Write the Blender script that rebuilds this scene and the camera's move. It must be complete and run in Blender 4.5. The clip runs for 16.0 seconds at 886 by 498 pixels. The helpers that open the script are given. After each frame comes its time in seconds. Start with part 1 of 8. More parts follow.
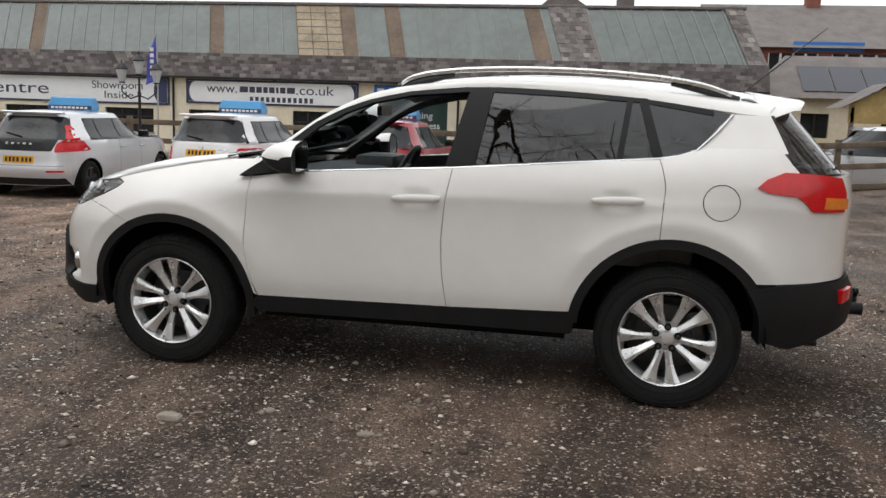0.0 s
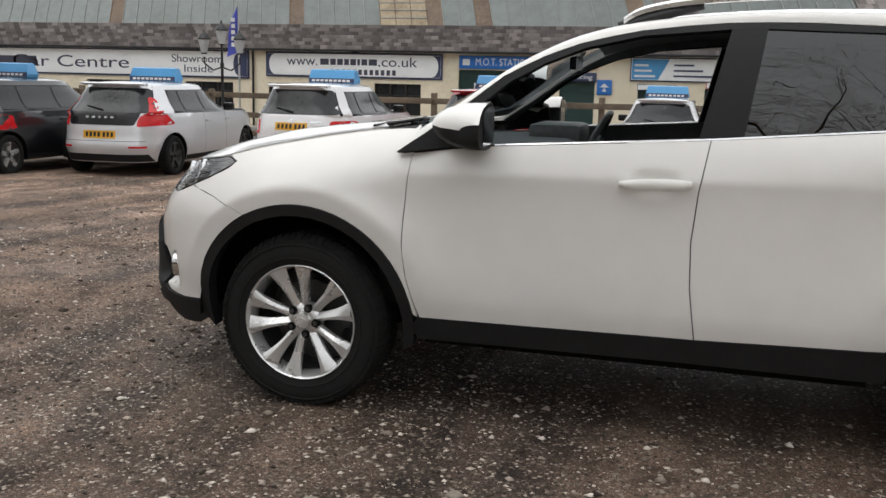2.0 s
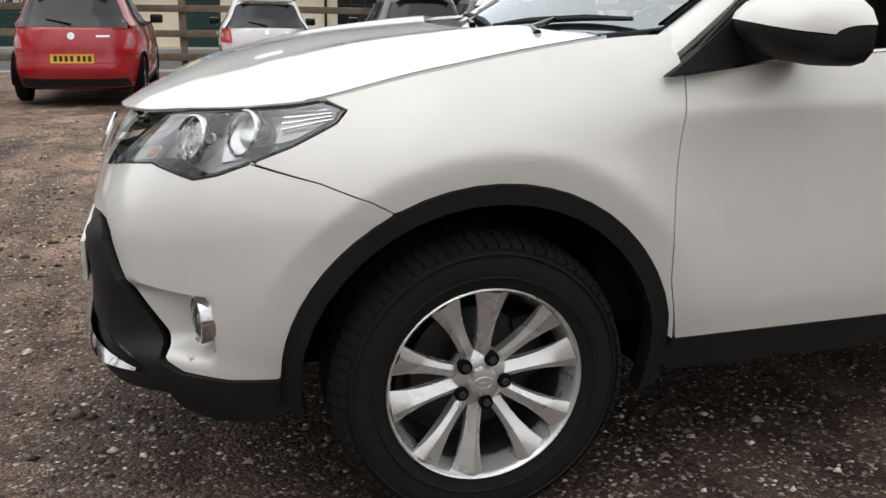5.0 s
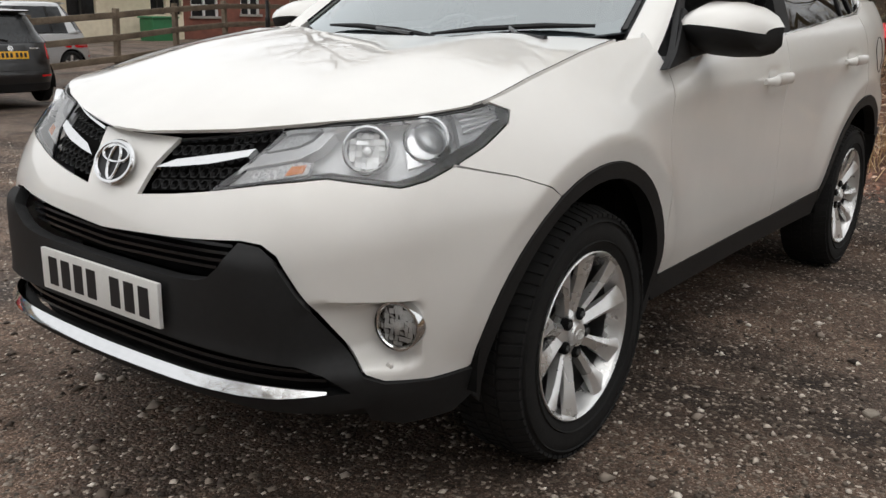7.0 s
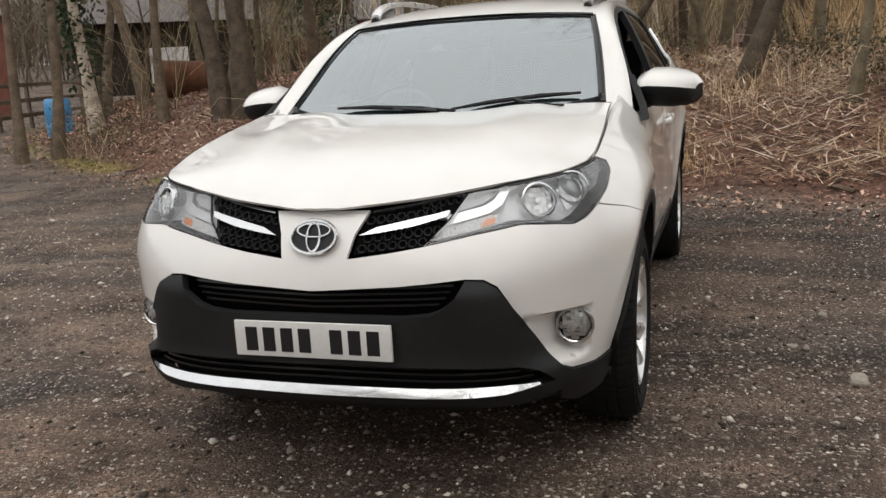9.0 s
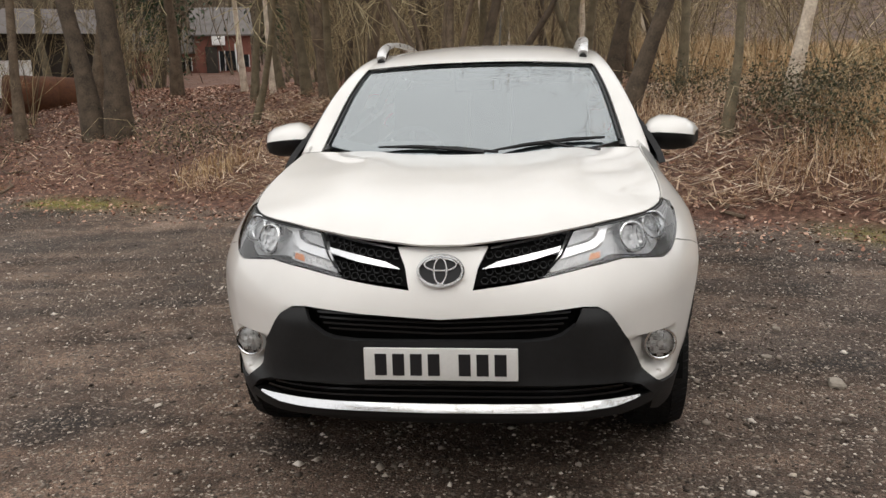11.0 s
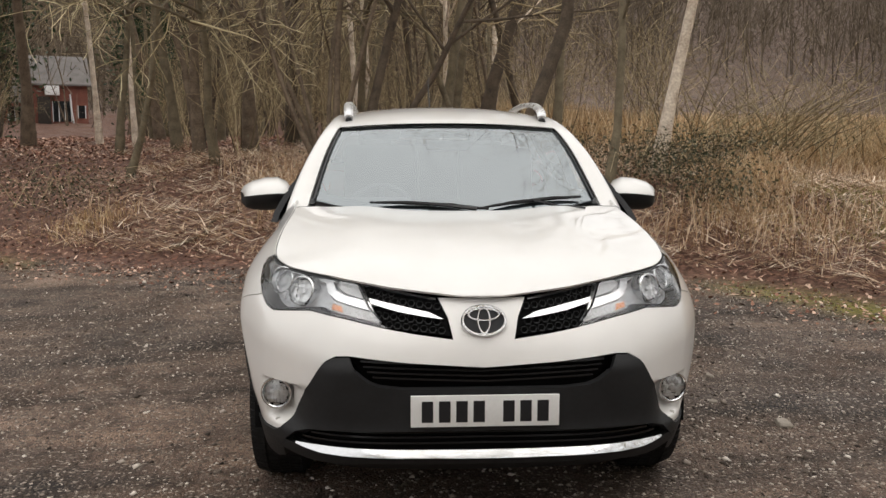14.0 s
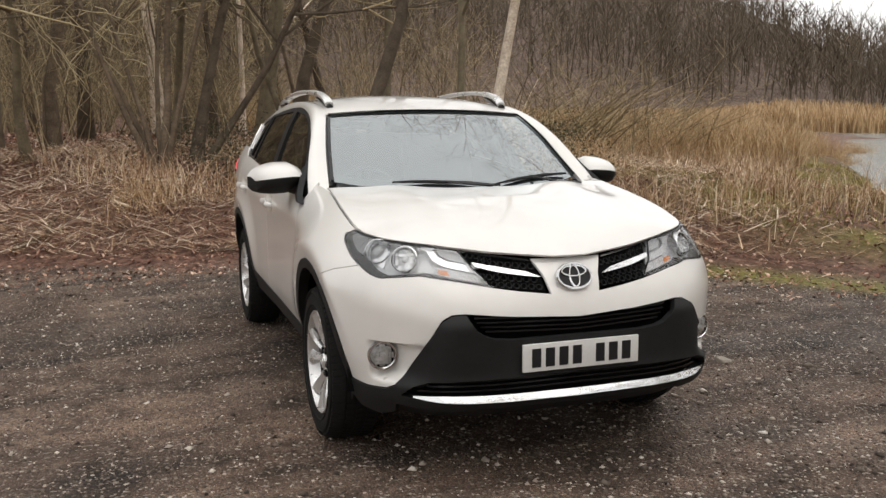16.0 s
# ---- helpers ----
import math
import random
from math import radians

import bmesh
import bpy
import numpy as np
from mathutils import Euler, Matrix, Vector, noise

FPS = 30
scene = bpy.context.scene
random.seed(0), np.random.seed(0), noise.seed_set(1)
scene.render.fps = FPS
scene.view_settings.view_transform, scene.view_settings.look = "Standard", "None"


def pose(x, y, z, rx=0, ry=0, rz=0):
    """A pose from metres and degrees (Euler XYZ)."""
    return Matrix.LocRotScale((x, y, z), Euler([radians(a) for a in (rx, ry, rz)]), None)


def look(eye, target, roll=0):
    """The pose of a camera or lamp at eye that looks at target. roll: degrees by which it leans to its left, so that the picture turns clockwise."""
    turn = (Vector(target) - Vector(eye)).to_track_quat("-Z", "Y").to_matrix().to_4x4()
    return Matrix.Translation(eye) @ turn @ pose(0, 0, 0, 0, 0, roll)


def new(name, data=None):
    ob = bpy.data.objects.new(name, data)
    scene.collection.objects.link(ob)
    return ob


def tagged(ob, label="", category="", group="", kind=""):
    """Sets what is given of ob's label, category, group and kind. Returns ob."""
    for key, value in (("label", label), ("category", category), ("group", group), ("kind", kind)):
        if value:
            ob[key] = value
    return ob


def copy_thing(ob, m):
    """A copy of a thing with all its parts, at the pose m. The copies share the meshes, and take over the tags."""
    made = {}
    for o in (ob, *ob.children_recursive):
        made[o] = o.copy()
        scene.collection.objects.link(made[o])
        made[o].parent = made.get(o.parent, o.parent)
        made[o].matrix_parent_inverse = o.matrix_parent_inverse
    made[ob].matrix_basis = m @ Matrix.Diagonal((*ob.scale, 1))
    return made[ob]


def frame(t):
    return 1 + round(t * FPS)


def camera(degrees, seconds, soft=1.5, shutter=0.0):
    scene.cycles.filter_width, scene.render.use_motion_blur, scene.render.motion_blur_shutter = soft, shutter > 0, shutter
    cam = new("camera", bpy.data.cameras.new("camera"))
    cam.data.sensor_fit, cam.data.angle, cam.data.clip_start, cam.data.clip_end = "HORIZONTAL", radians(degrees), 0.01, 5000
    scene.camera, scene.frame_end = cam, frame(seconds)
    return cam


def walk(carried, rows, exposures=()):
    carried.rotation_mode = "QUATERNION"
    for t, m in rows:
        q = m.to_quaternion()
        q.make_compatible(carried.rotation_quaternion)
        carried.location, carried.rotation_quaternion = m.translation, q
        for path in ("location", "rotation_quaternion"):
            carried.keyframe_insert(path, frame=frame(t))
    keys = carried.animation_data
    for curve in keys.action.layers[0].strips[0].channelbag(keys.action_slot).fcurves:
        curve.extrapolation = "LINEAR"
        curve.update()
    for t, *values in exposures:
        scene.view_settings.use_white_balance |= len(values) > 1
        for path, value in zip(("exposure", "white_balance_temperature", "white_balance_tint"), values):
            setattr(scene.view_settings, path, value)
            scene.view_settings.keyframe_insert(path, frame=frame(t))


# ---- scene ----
cam = camera(53.0, 16.0)
PATH = [
    (0, (1.037, -5.306, 1.448), (0.664, -3.366, 1.135), 1.9),
    (0.5, (0.943, -5.043, 1.405), (0.461, -3.125, 1.102), 1.7),
    (1, (0.754, -4.699, 1.363), (0.204, -2.802, 1.045), 1.3),
    (1.5, (0.453, -4.393, 1.356), (-0.089, -2.496, 1.025), 1.1),
    (2, (0.151, -4.101, 1.333), (-0.37, -2.207, 0.96), 1.4),
    (2.5, (-0.191, -3.847, 1.323), (-0.635, -1.941, 0.912), 2.5),
    (3, (-0.591, -3.625, 1.315), (-0.832, -1.685, 0.891), 3.0),
    (3.5, (-0.946, -3.347, 1.296), (-1.016, -1.399, 0.849), 3.0),
    (4, (-1.293, -3.12, 1.279), (-1.237, -1.182, 0.787), 1.7),
    (4.5, (-1.658, -2.881, 1.269), (-1.373, -0.977, 0.729), 0.4),
    (4.7, (-1.792, -2.797, 1.252), (-1.401, -0.913, 0.706), 0.6),
    (6.8, (-3.224, -2.051, 1.186), (-1.764, -0.787, 0.664), 1.9),
    (7, (-3.398, -1.989, 1.204), (-1.869, -0.806, 0.693), 1.0),
    (7.5, (-3.726, -1.81, 1.265), (-2.073, -0.801, 0.769), -1.3),
    (8, (-4.06, -1.6, 1.289), (-2.339, -0.692, 0.826), -2.0),
    (8.5, (-4.349, -1.407, 1.314), (-2.546, -0.653, 0.89), -2.8),
    (9, (-4.567, -1.195, 1.338), (-2.708, -0.587, 0.923), -3.3),
    (9.2, (-4.628, -1.048, 1.327), (-2.747, -0.507, 0.918), -3.1),
    (11.3, (-5.095, -0.283, 1.498), (-3.14, -0.085, 1.125), -1.4),
    (11.5, (-5.112, -0.223, 1.498), (-3.151, -0.057, 1.138), -1.3),
    (12, (-5.214, -0.111, 1.514), (-3.247, -0.042, 1.157), -1.7),
    (12.5, (-5.26, -0.051, 1.519), (-3.291, -0.042, 1.171), -1.0),
    (13, (-5.27, -0.014, 1.515), (-3.301, -0.019, 1.161), -0.6),
    (13.5, (-5.25, 0.102, 1.513), (-3.275, 0.06, 1.197), 0.0),
    (14, (-5.22, 0.341, 1.494), (-3.242, 0.214, 1.232), 0.2),
    (14.5, (-5.295, 0.619, 1.494), (-3.339, 0.336, 1.189), -0.9),
    (15, (-5.362, 0.99, 1.492), (-3.444, 0.522, 1.17), -1.2),
    (15.5, (-5.323, 1.356, 1.461), (-3.432, 0.772, 1.169), -0.3),
    (16, (-5.344, 1.688, 1.438), (-3.476, 1.027, 1.165), -0.3),
]
walk(cam, [(t, look(e, a, r)) for t, e, a, r in PATH], [(0, .30, 6300, 10), (4.7, .28, 6300, 10), (7, .17, 6400, 10), (11, .26, 6550, 11), (16, .24, 6600, 11)])
# ---- light: a bright overcast winter sky ----
world = bpy.data.worlds.new("overcast_sky")
scene.world = world
world.use_nodes = True
_n, _l = world.node_tree.nodes, world.node_tree.links
_n.clear()
_sky = _n.new("ShaderNodeTexSky")
_sky.sky_type = "NISHITA"
_sky.sun_disc = False
_sky.sun_elevation, _sky.sun_rotation = radians(38), radians(200)
_sky.air_density, _sky.dust_density, _sky.ozone_density = 1.0, 1.0, 1.0
_hs = _n.new("ShaderNodeHueSaturation")
_hs.inputs["Saturation"].default_value = 0.12
_bg = _n.new("ShaderNodeBackground")
_bg.inputs["Strength"].default_value = 0.15
_ow = _n.new("ShaderNodeOutputWorld")
_l.new(_sky.outputs[0], _hs.inputs["Color"])
# an overcast sky is brightest overhead: three times the horizon
_tc = _n.new("ShaderNodeTexCoord")
_sx = _n.new("ShaderNodeSeparateXYZ")
_l.new(_tc.outputs["Generated"], _sx.inputs[0])
_up = _n.new("ShaderNodeMapRange")
_up.inputs["From Min"].default_value, _up.inputs["From Max"].default_value = 0.0, 1.0
_up.inputs["To Min"].default_value, _up.inputs["To Max"].default_value = 5.9, 9.2
_l.new(_sx.outputs["Z"], _up.inputs["Value"])
_cl = _n.new("ShaderNodeVectorMath")
_cl.operation = "SCALE"
_cl.inputs[0].default_value = (1.0, .995, .98)
_l.new(_up.outputs[0], _cl.inputs["Scale"])
_mx = _n.new("ShaderNodeMix")
_mx.data_type = "RGBA"
_mx.inputs[0].default_value = .8
_l.new(_hs.outputs[0], _mx.inputs[6])
_l.new(_cl.outputs[0], _mx.inputs[7])
_l.new(_mx.outputs[2], _bg.inputs["Color"])
_l.new(_bg.outputs[0], _ow.inputs["Surface"])
_sd = bpy.data.lights.new("sun", "SUN")
_sd.energy, _sd.angle, _sd.color = .7, radians(60), (1.0, .96, .9)
sun = new("sun", _sd)
sun.matrix_world = look((-11, -3, 22), (0, 0, 0))
# ---- materials ----
def mat(name, color, rough=.6, metal=0.0, coat=0.0, spec=.5, var=.0, scale=8.0, bump=0.0, bscale=60.0, color2=None, detail=5.0, trans=0.0, ior=1.45, coords="Object", alpha=1.0, emit=None, emit_s=1.0, rvar=0.0):
    m = bpy.data.materials.new(name)
    m.use_nodes = True
    nt = m.node_tree
    b = nt.nodes["Principled BSDF"]
    c = (*color, 1.0)
    b.inputs["Base Color"].default_value = c
    b.inputs["Roughness"].default_value = rough
    b.inputs["Metallic"].default_value = metal
    b.inputs["Coat Weight"].default_value = coat
    b.inputs["Coat Roughness"].default_value = .03
    b.inputs["Specular IOR Level"].default_value = spec
    b.inputs["Transmission Weight"].default_value = trans
    b.inputs["IOR"].default_value = ior
    b.inputs["Alpha"].default_value = alpha
    if emit:
        b.inputs["Emission Color"].default_value = (*emit, 1)
        b.inputs["Emission Strength"].default_value = emit_s
    tc = nt.nodes.new("ShaderNodeTexCoord")
    if var or color2:
        n1 = nt.nodes.new("ShaderNodeTexNoise")
        n1.inputs["Scale"].default_value, n1.inputs["Detail"].default_value = scale, detail
        nt.links.new(tc.outputs[coords], n1.inputs["Vector"])
        n2 = nt.nodes.new("ShaderNodeTexNoise")
        n2.inputs["Scale"].default_value, n2.inputs["Detail"].default_value = scale * 7.3, 3
        nt.links.new(tc.outputs[coords], n2.inputs["Vector"])
        av = nt.nodes.new("ShaderNodeMath")
        av.operation = "MULTIPLY_ADD"
        av.inputs[1].default_value = .4
        nt.links.new(n2.outputs["Fac"], av.inputs[0])
        sc = nt.nodes.new("ShaderNodeMath")
        sc.operation = "MULTIPLY"
        sc.inputs[1].default_value = .6
        nt.links.new(n1.outputs["Fac"], sc.inputs[0])
        nt.links.new(sc.outputs[0], av.inputs[2])
        rp = nt.nodes.new("ShaderNodeValToRGB")
        c2 = color2 or tuple(v * (1 - var) for v in color)
        c1 = color if color2 else tuple(min(1, v * (1 + var)) for v in color)
        rp.color_ramp.elements[0].position, rp.color_ramp.elements[0].color = .36, (*c2, 1)
        rp.color_ramp.elements[1].position, rp.color_ramp.elements[1].color = .64, (*c1, 1)
        nt.links.new(av.outputs[0], rp.inputs["Fac"])
        nt.links.new(rp.outputs[0], b.inputs["Base Color"])
        if rvar:
            mr = nt.nodes.new("ShaderNodeMapRange")
            mr.inputs["To Min"].default_value, mr.inputs["To Max"].default_value = max(0, rough - rvar), min(1, rough + rvar)
            nt.links.new(n1.outputs["Fac"], mr.inputs["Value"])
            nt.links.new(mr.outputs[0], b.inputs["Roughness"])
    if bump:
        nb = nt.nodes.new("ShaderNodeTexNoise")
        nb.inputs["Scale"].default_value, nb.inputs["Detail"].default_value = bscale, 4
        nt.links.new(tc.outputs[coords], nb.inputs["Vector"])
        bp = nt.nodes.new("ShaderNodeBump")
        bp.inputs["Strength"].default_value, bp.inputs["Distance"].default_value = bump, .01
        nt.links.new(nb.outputs["Fac"], bp.inputs["Height"])
        nt.links.new(bp.outputs[0], b.inputs["Normal"])
    return m


PAINT = mat("pearl_white_paint", (.80, .785, .755), .30, coat=1.0, var=.025, scale=1.2, rvar=.04)
BLACKP = mat("black_textured_plastic", (.0135, .0137, .0143), .6, spec=.34, var=.15, scale=9, bump=.08, bscale=900)
GLOSSB = mat("gloss_black_trim", (.008, .008, .009), .18)
GAP = mat("dark_seam", (.006, .006, .006), .9)
CHROME = mat("chrome", (.70, .71, .72), .08, metal=1.0, var=.04, scale=6)
ALLOY = mat("silver_alloy", (.76, .76, .755), .28, metal=.72, var=.06, scale=9, rvar=.06)
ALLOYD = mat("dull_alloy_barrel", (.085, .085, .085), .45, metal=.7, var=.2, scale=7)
RUBBER = mat("tyre_rubber", (.011, .011, .0112), .85, spec=.25, var=.3, scale=7, color2=(.017, .0165, .016), bump=.1, bscale=160)
LINER = mat("wheel_liner", (.007, .007, .007), .95, spec=.1, var=.3, scale=6)


def glass_mat(name, tint, rough=.0, alpha=.25, refl=(1, 1, 1)):
    """Thin pane: a mirror-like coat over a tinted clear body."""
    m = bpy.data.materials.new(name)
    m.use_nodes = True
    nt = m.node_tree
    nt.nodes.clear()
    out = nt.nodes.new("ShaderNodeOutputMaterial")
    tr = nt.nodes.new("ShaderNodeBsdfTransparent")
    tr.inputs["Color"].default_value = (*tint, 1)
    gl = nt.nodes.new("ShaderNodeBsdfGlossy")
    gl.inputs["Roughness"].default_value = rough
    gl.inputs["Color"].default_value = (*refl, 1)
    fr = nt.nodes.new("ShaderNodeFresnel")
    fr.inputs["IOR"].default_value = 1.52
    ad = nt.nodes.new("ShaderNodeMath")
    ad.operation = "MULTIPLY_ADD"
    ad.inputs[1].default_value, ad.inputs[2].default_value = 1.0, alpha
    ad.use_clamp = True
    mx = nt.nodes.new("ShaderNodeMixShader")
    nt.links.new(fr.outputs[0], ad.inputs[0])
    nt.links.new(ad.outputs[0], mx.inputs[0])
    nt.links.new(tr.outputs[0], mx.inputs[1])
    nt.links.new(gl.outputs[0], mx.inputs[2])
    nt.links.new(mx.outputs[0], out.inputs["Surface"])
    return m


SCREEN = glass_mat("windscreen_glass", (.60, .68, .70), .0, .27, (.93, .995, 1.02))
TINT = glass_mat("privacy_glass", (.05, .05, .055), .0, .02)
CLEARG = glass_mat("clear_glass", (.95, .96, .96), .0, .03)
LENS = glass_mat("lamp_lens", (.97, .98, .99), .01, .035)
DARKIN = mat("dark_interior_plastic", (.17, .173, .176), .6, var=.2, scale=6, bump=.05, bscale=400)
LEATHER = mat("black_leather", (.12, .12, .123), .42, var=.25, scale=9, bump=.1, bscale=220)
GREYIN = mat("grey_headlining", (.30, .30, .29), .9, var=.1, scale=20)
REDL = mat("red_lamp_plastic", (.60, .008, .012), .22, coat=.35, var=.15, scale=14)
AMBER = mat("amber_lamp", (.75, .22, .03), .15, coat=.6, var=.1, scale=30)
REFLECT = mat("lamp_reflector", (.90, .90, .90), .14, metal=.5, var=.25, scale=40, bump=1.0, bscale=95)
FACET = mat("lamp_facets", (.97, .97, .97), .12, metal=.25)
FRAMEB = mat("satin_black_frame", (.008, .008, .009), .5, spec=.3, var=.2, scale=8)
LAMPDARK = mat("lamp_housing_grey", (.50, .505, .515), .28, metal=.35, var=.25, scale=14)
LAMPBROW = mat("lamp_chrome_brow", (.90, .90, .91), .18, metal=.55, var=.06, scale=10)
LAMPRIB = mat("lamp_ribbed_grey", (.50, .505, .515), .3, metal=.3, var=.15, scale=30, bump=.5, bscale=120)
LAMPGREY = mat("lamp_bezel_grey", (.68, .69, .70), .32, metal=.3, var=.1, scale=12)
BANDG = mat("dash_reflection_grey", (.10, .104, .112), .5, var=.1, scale=12)
WHITEP = mat("plate_white", (.78, .78, .76), .35, coat=.3, var=.04, scale=12)
YELLOWP = mat("plate_yellow", (.80, .42, .02), .35, coat=.3, var=.05, scale=12)
BLACKI = mat("black_lettering", (.012, .012, .014), .5)
# ---- building helpers ----
def finish(me, smooth=40):
    if smooth:
        me.polygons.foreach_set("use_smooth", [True] * len(me.polygons))
        me.set_sharp_from_angle(angle=radians(smooth))
    me.update()


def link_mesh(name, me, material, parent=None, label="", kind="", category="", group=""):
    ob = new(name, me)
    if material and not me.materials:
        me.materials.append(material)
    if parent is not None:
        ob.parent = parent
    return tagged(ob, label, category, group, kind)


def part(name, bm, material, parent, label="", smooth=40):
    me = bpy.data.meshes.new(name)
    bm.to_mesh(me)
    bm.free()
    finish(me, smooth)
    return link_mesh(name, me, material, parent, label)


def pmesh(name, verts, faces, material, parent=None, label="", smooth=40, **tags):
    me = bpy.data.meshes.new(name)
    me.from_pydata([tuple(map(float, v)) for v in verts], [], faces)
    me.validate()
    finish(me, smooth)
    return link_mesh(name, me, material, parent, label, **tags)


def thing(name, label, category, m=None, group="", kind=""):
    ob = new(name)
    ob.empty_display_size = .1
    if m is not None:
        ob.matrix_world = m
    return tagged(ob, label, category, group, kind)


def add_box(bm, x0, x1, y0, y1, z0, z1, m=None, bevel=0.0):
    vs = [bm.verts.new((x, y, z)) for x in (x0, x1) for y in (y0, y1) for z in (z0, z1)]
    fs = [bm.faces.new([vs[i] for i in q]) for q in ((0, 1, 3, 2), (4, 6, 7, 5), (0, 4, 5, 1), (2, 3, 7, 6), (0, 2, 6, 4), (1, 5, 7, 3))]
    if bevel:
        es = list({e for f in fs for e in f.edges})
        r = bmesh.ops.bevel(bm, geom=es, offset=bevel, segments=2, affect="EDGES", profile=.6)
        vs = list({v for f in r["faces"] for v in f.verts} | {v for v in vs if v.is_valid})
    if m is not None:
        bmesh.ops.transform(bm, matrix=m, verts=[v for v in vs if v.is_valid])
    return bm


def box(x0, x1, y0, y1, z0, z1, m=None, bevel=0.0):
    return add_box(bmesh.new(), x0, x1, y0, y1, z0, z1, m, bevel)


def tube(pts, radii, seg=8, closed=False, cap=True):
    """Vertices and faces of a pipe along pts."""
    pts = [Vector(p) for p in pts]
    if not hasattr(radii, "__len__"):
        radii = [radii] * len(pts)
    vs, fs = [], []
    n = len(pts)
    up = Vector((0, 0, 1))
    s = None
    for i, p in enumerate(pts):
        a = pts[(i - 1) % n] if closed or i else p
        b = pts[(i + 1) % n] if closed or i < n - 1 else p
        d = (b - a).normalized()
        s = d.cross(up) if s is None else s - d * s.dot(d)
        if s.length < .05:
            s = d.cross(Vector((1, 0, 0)))
            if s.length < .05:
                s = d.cross(Vector((0, 1, 0)))
        s.normalize()
        t = s.cross(d)
        for k in range(seg):
            c = 2 * math.pi * k / seg
            vs.append(p + (s * math.cos(c) + t * math.sin(c)) * radii[i])
    for i in range(n if closed else n - 1):
        j = (i + 1) % n
        for k in range(seg):
            l = (k + 1) % seg
            fs.append((i * seg + k, i * seg + l, j * seg + l, j * seg + k))
    if cap and not closed:
        fs.append(tuple(range(seg - 1, -1, -1)))
        fs.append(tuple((n - 1) * seg + k for k in range(seg)))
    return vs, fs


def join(*lists):
    vs, fs = [], []
    for v, f in lists:
        o = len(vs)
        vs += list(v)
        fs += [tuple(i + o for i in q) for q in f]
    return vs, fs


def lathe(profile, seg=48, axis="y"):
    """Turn (r, h) round an axis."""
    vs, fs = [], []
    n = len(profile)
    for k in range(seg):
        c, s = math.cos(2 * math.pi * k / seg), math.sin(2 * math.pi * k / seg)
        for r, h in profile:
            vs.append((r * c, h, r * s) if axis == "y" else (r * c, r * s, h) if axis == "z" else (h, r * c, r * s))
    for k in range(seg):
        l = (k + 1) % seg
        for i in range(n - 1):
            fs.append((k * n + i, l * n + i, l * n + i + 1, k * n + i + 1))
    return vs, fs


def area2(p):
    return sum(p[i - 1][0] * p[i][1] - p[i][0] * p[i - 1][1] for i in range(len(p))) / 2


def cut(poly, ax, val, keep_less):
    out = []
    n = len(poly)
    for i in range(n):
        a, b = poly[i - 1], poly[i]
        ia, ib = (a[ax] <= val) == keep_less or a[ax] == val, (b[ax] <= val) == keep_less or b[ax] == val
        if ia != ib:
            t = (val - a[ax]) / (b[ax] - a[ax])
            q = [a[0] + t * (b[0] - a[0]), a[1] + t * (b[1] - a[1])]
            q[ax] = val
            out.append(tuple(q))
        if ib:
            out.append(b)
    return out


def inset(poly, d):
    if area2(poly) < 0:
        poly = poly[::-1]
    n, out = len(poly), []
    for i in range(n):
        a, b, c = (np.array(poly[j], float) for j in (i - 1, i, (i + 1) % n))
        e, g = b - a, c - b
        e, g = e / (np.linalg.norm(e) + 1e-9), g / (np.linalg.norm(g) + 1e-9)
        n1, n2 = np.array([-e[1], e[0]]), np.array([-g[1], g[0]])
        m = n1 + n2
        out.append(tuple(b + m * d / max(.4, m @ n1)))
    return out


def soften(poly, r=.02, k=4):
    """Round a polygon's corners."""
    out, n = [], len(poly)
    for i in range(n):
        a, b, c = (np.array(poly[j], float) for j in (i - 1, i, (i + 1) % n))
        la, lc = np.linalg.norm(a - b), np.linalg.norm(c - b)
        p, q = b + (a - b) * min(r / la, .45), b + (c - b) * min(r / lc, .45)
        for j in range(k + 1):
            t = j / k
            out.append(tuple((1 - t) ** 2 * p + 2 * t * (1 - t) * b + t * t * q))
    return out


def despike(c):
    """Drop corners where an outline doubles back on itself."""
    i = 0
    while len(c) > 2 and i < len(c):
        a, b, d = c[i - 1], c[i], c[(i + 1) % len(c)]
        e, g = (b[0] - a[0], b[1] - a[1]), (d[0] - b[0], d[1] - b[1])
        if a == b or (abs(e[0] * g[1] - e[1] * g[0]) < 1e-9 and e[0] * g[0] + e[1] * g[1] < 0):
            c = c[:i] + c[i + 1:]
            i = max(0, i - 2)
        else:
            i += 1
    return c


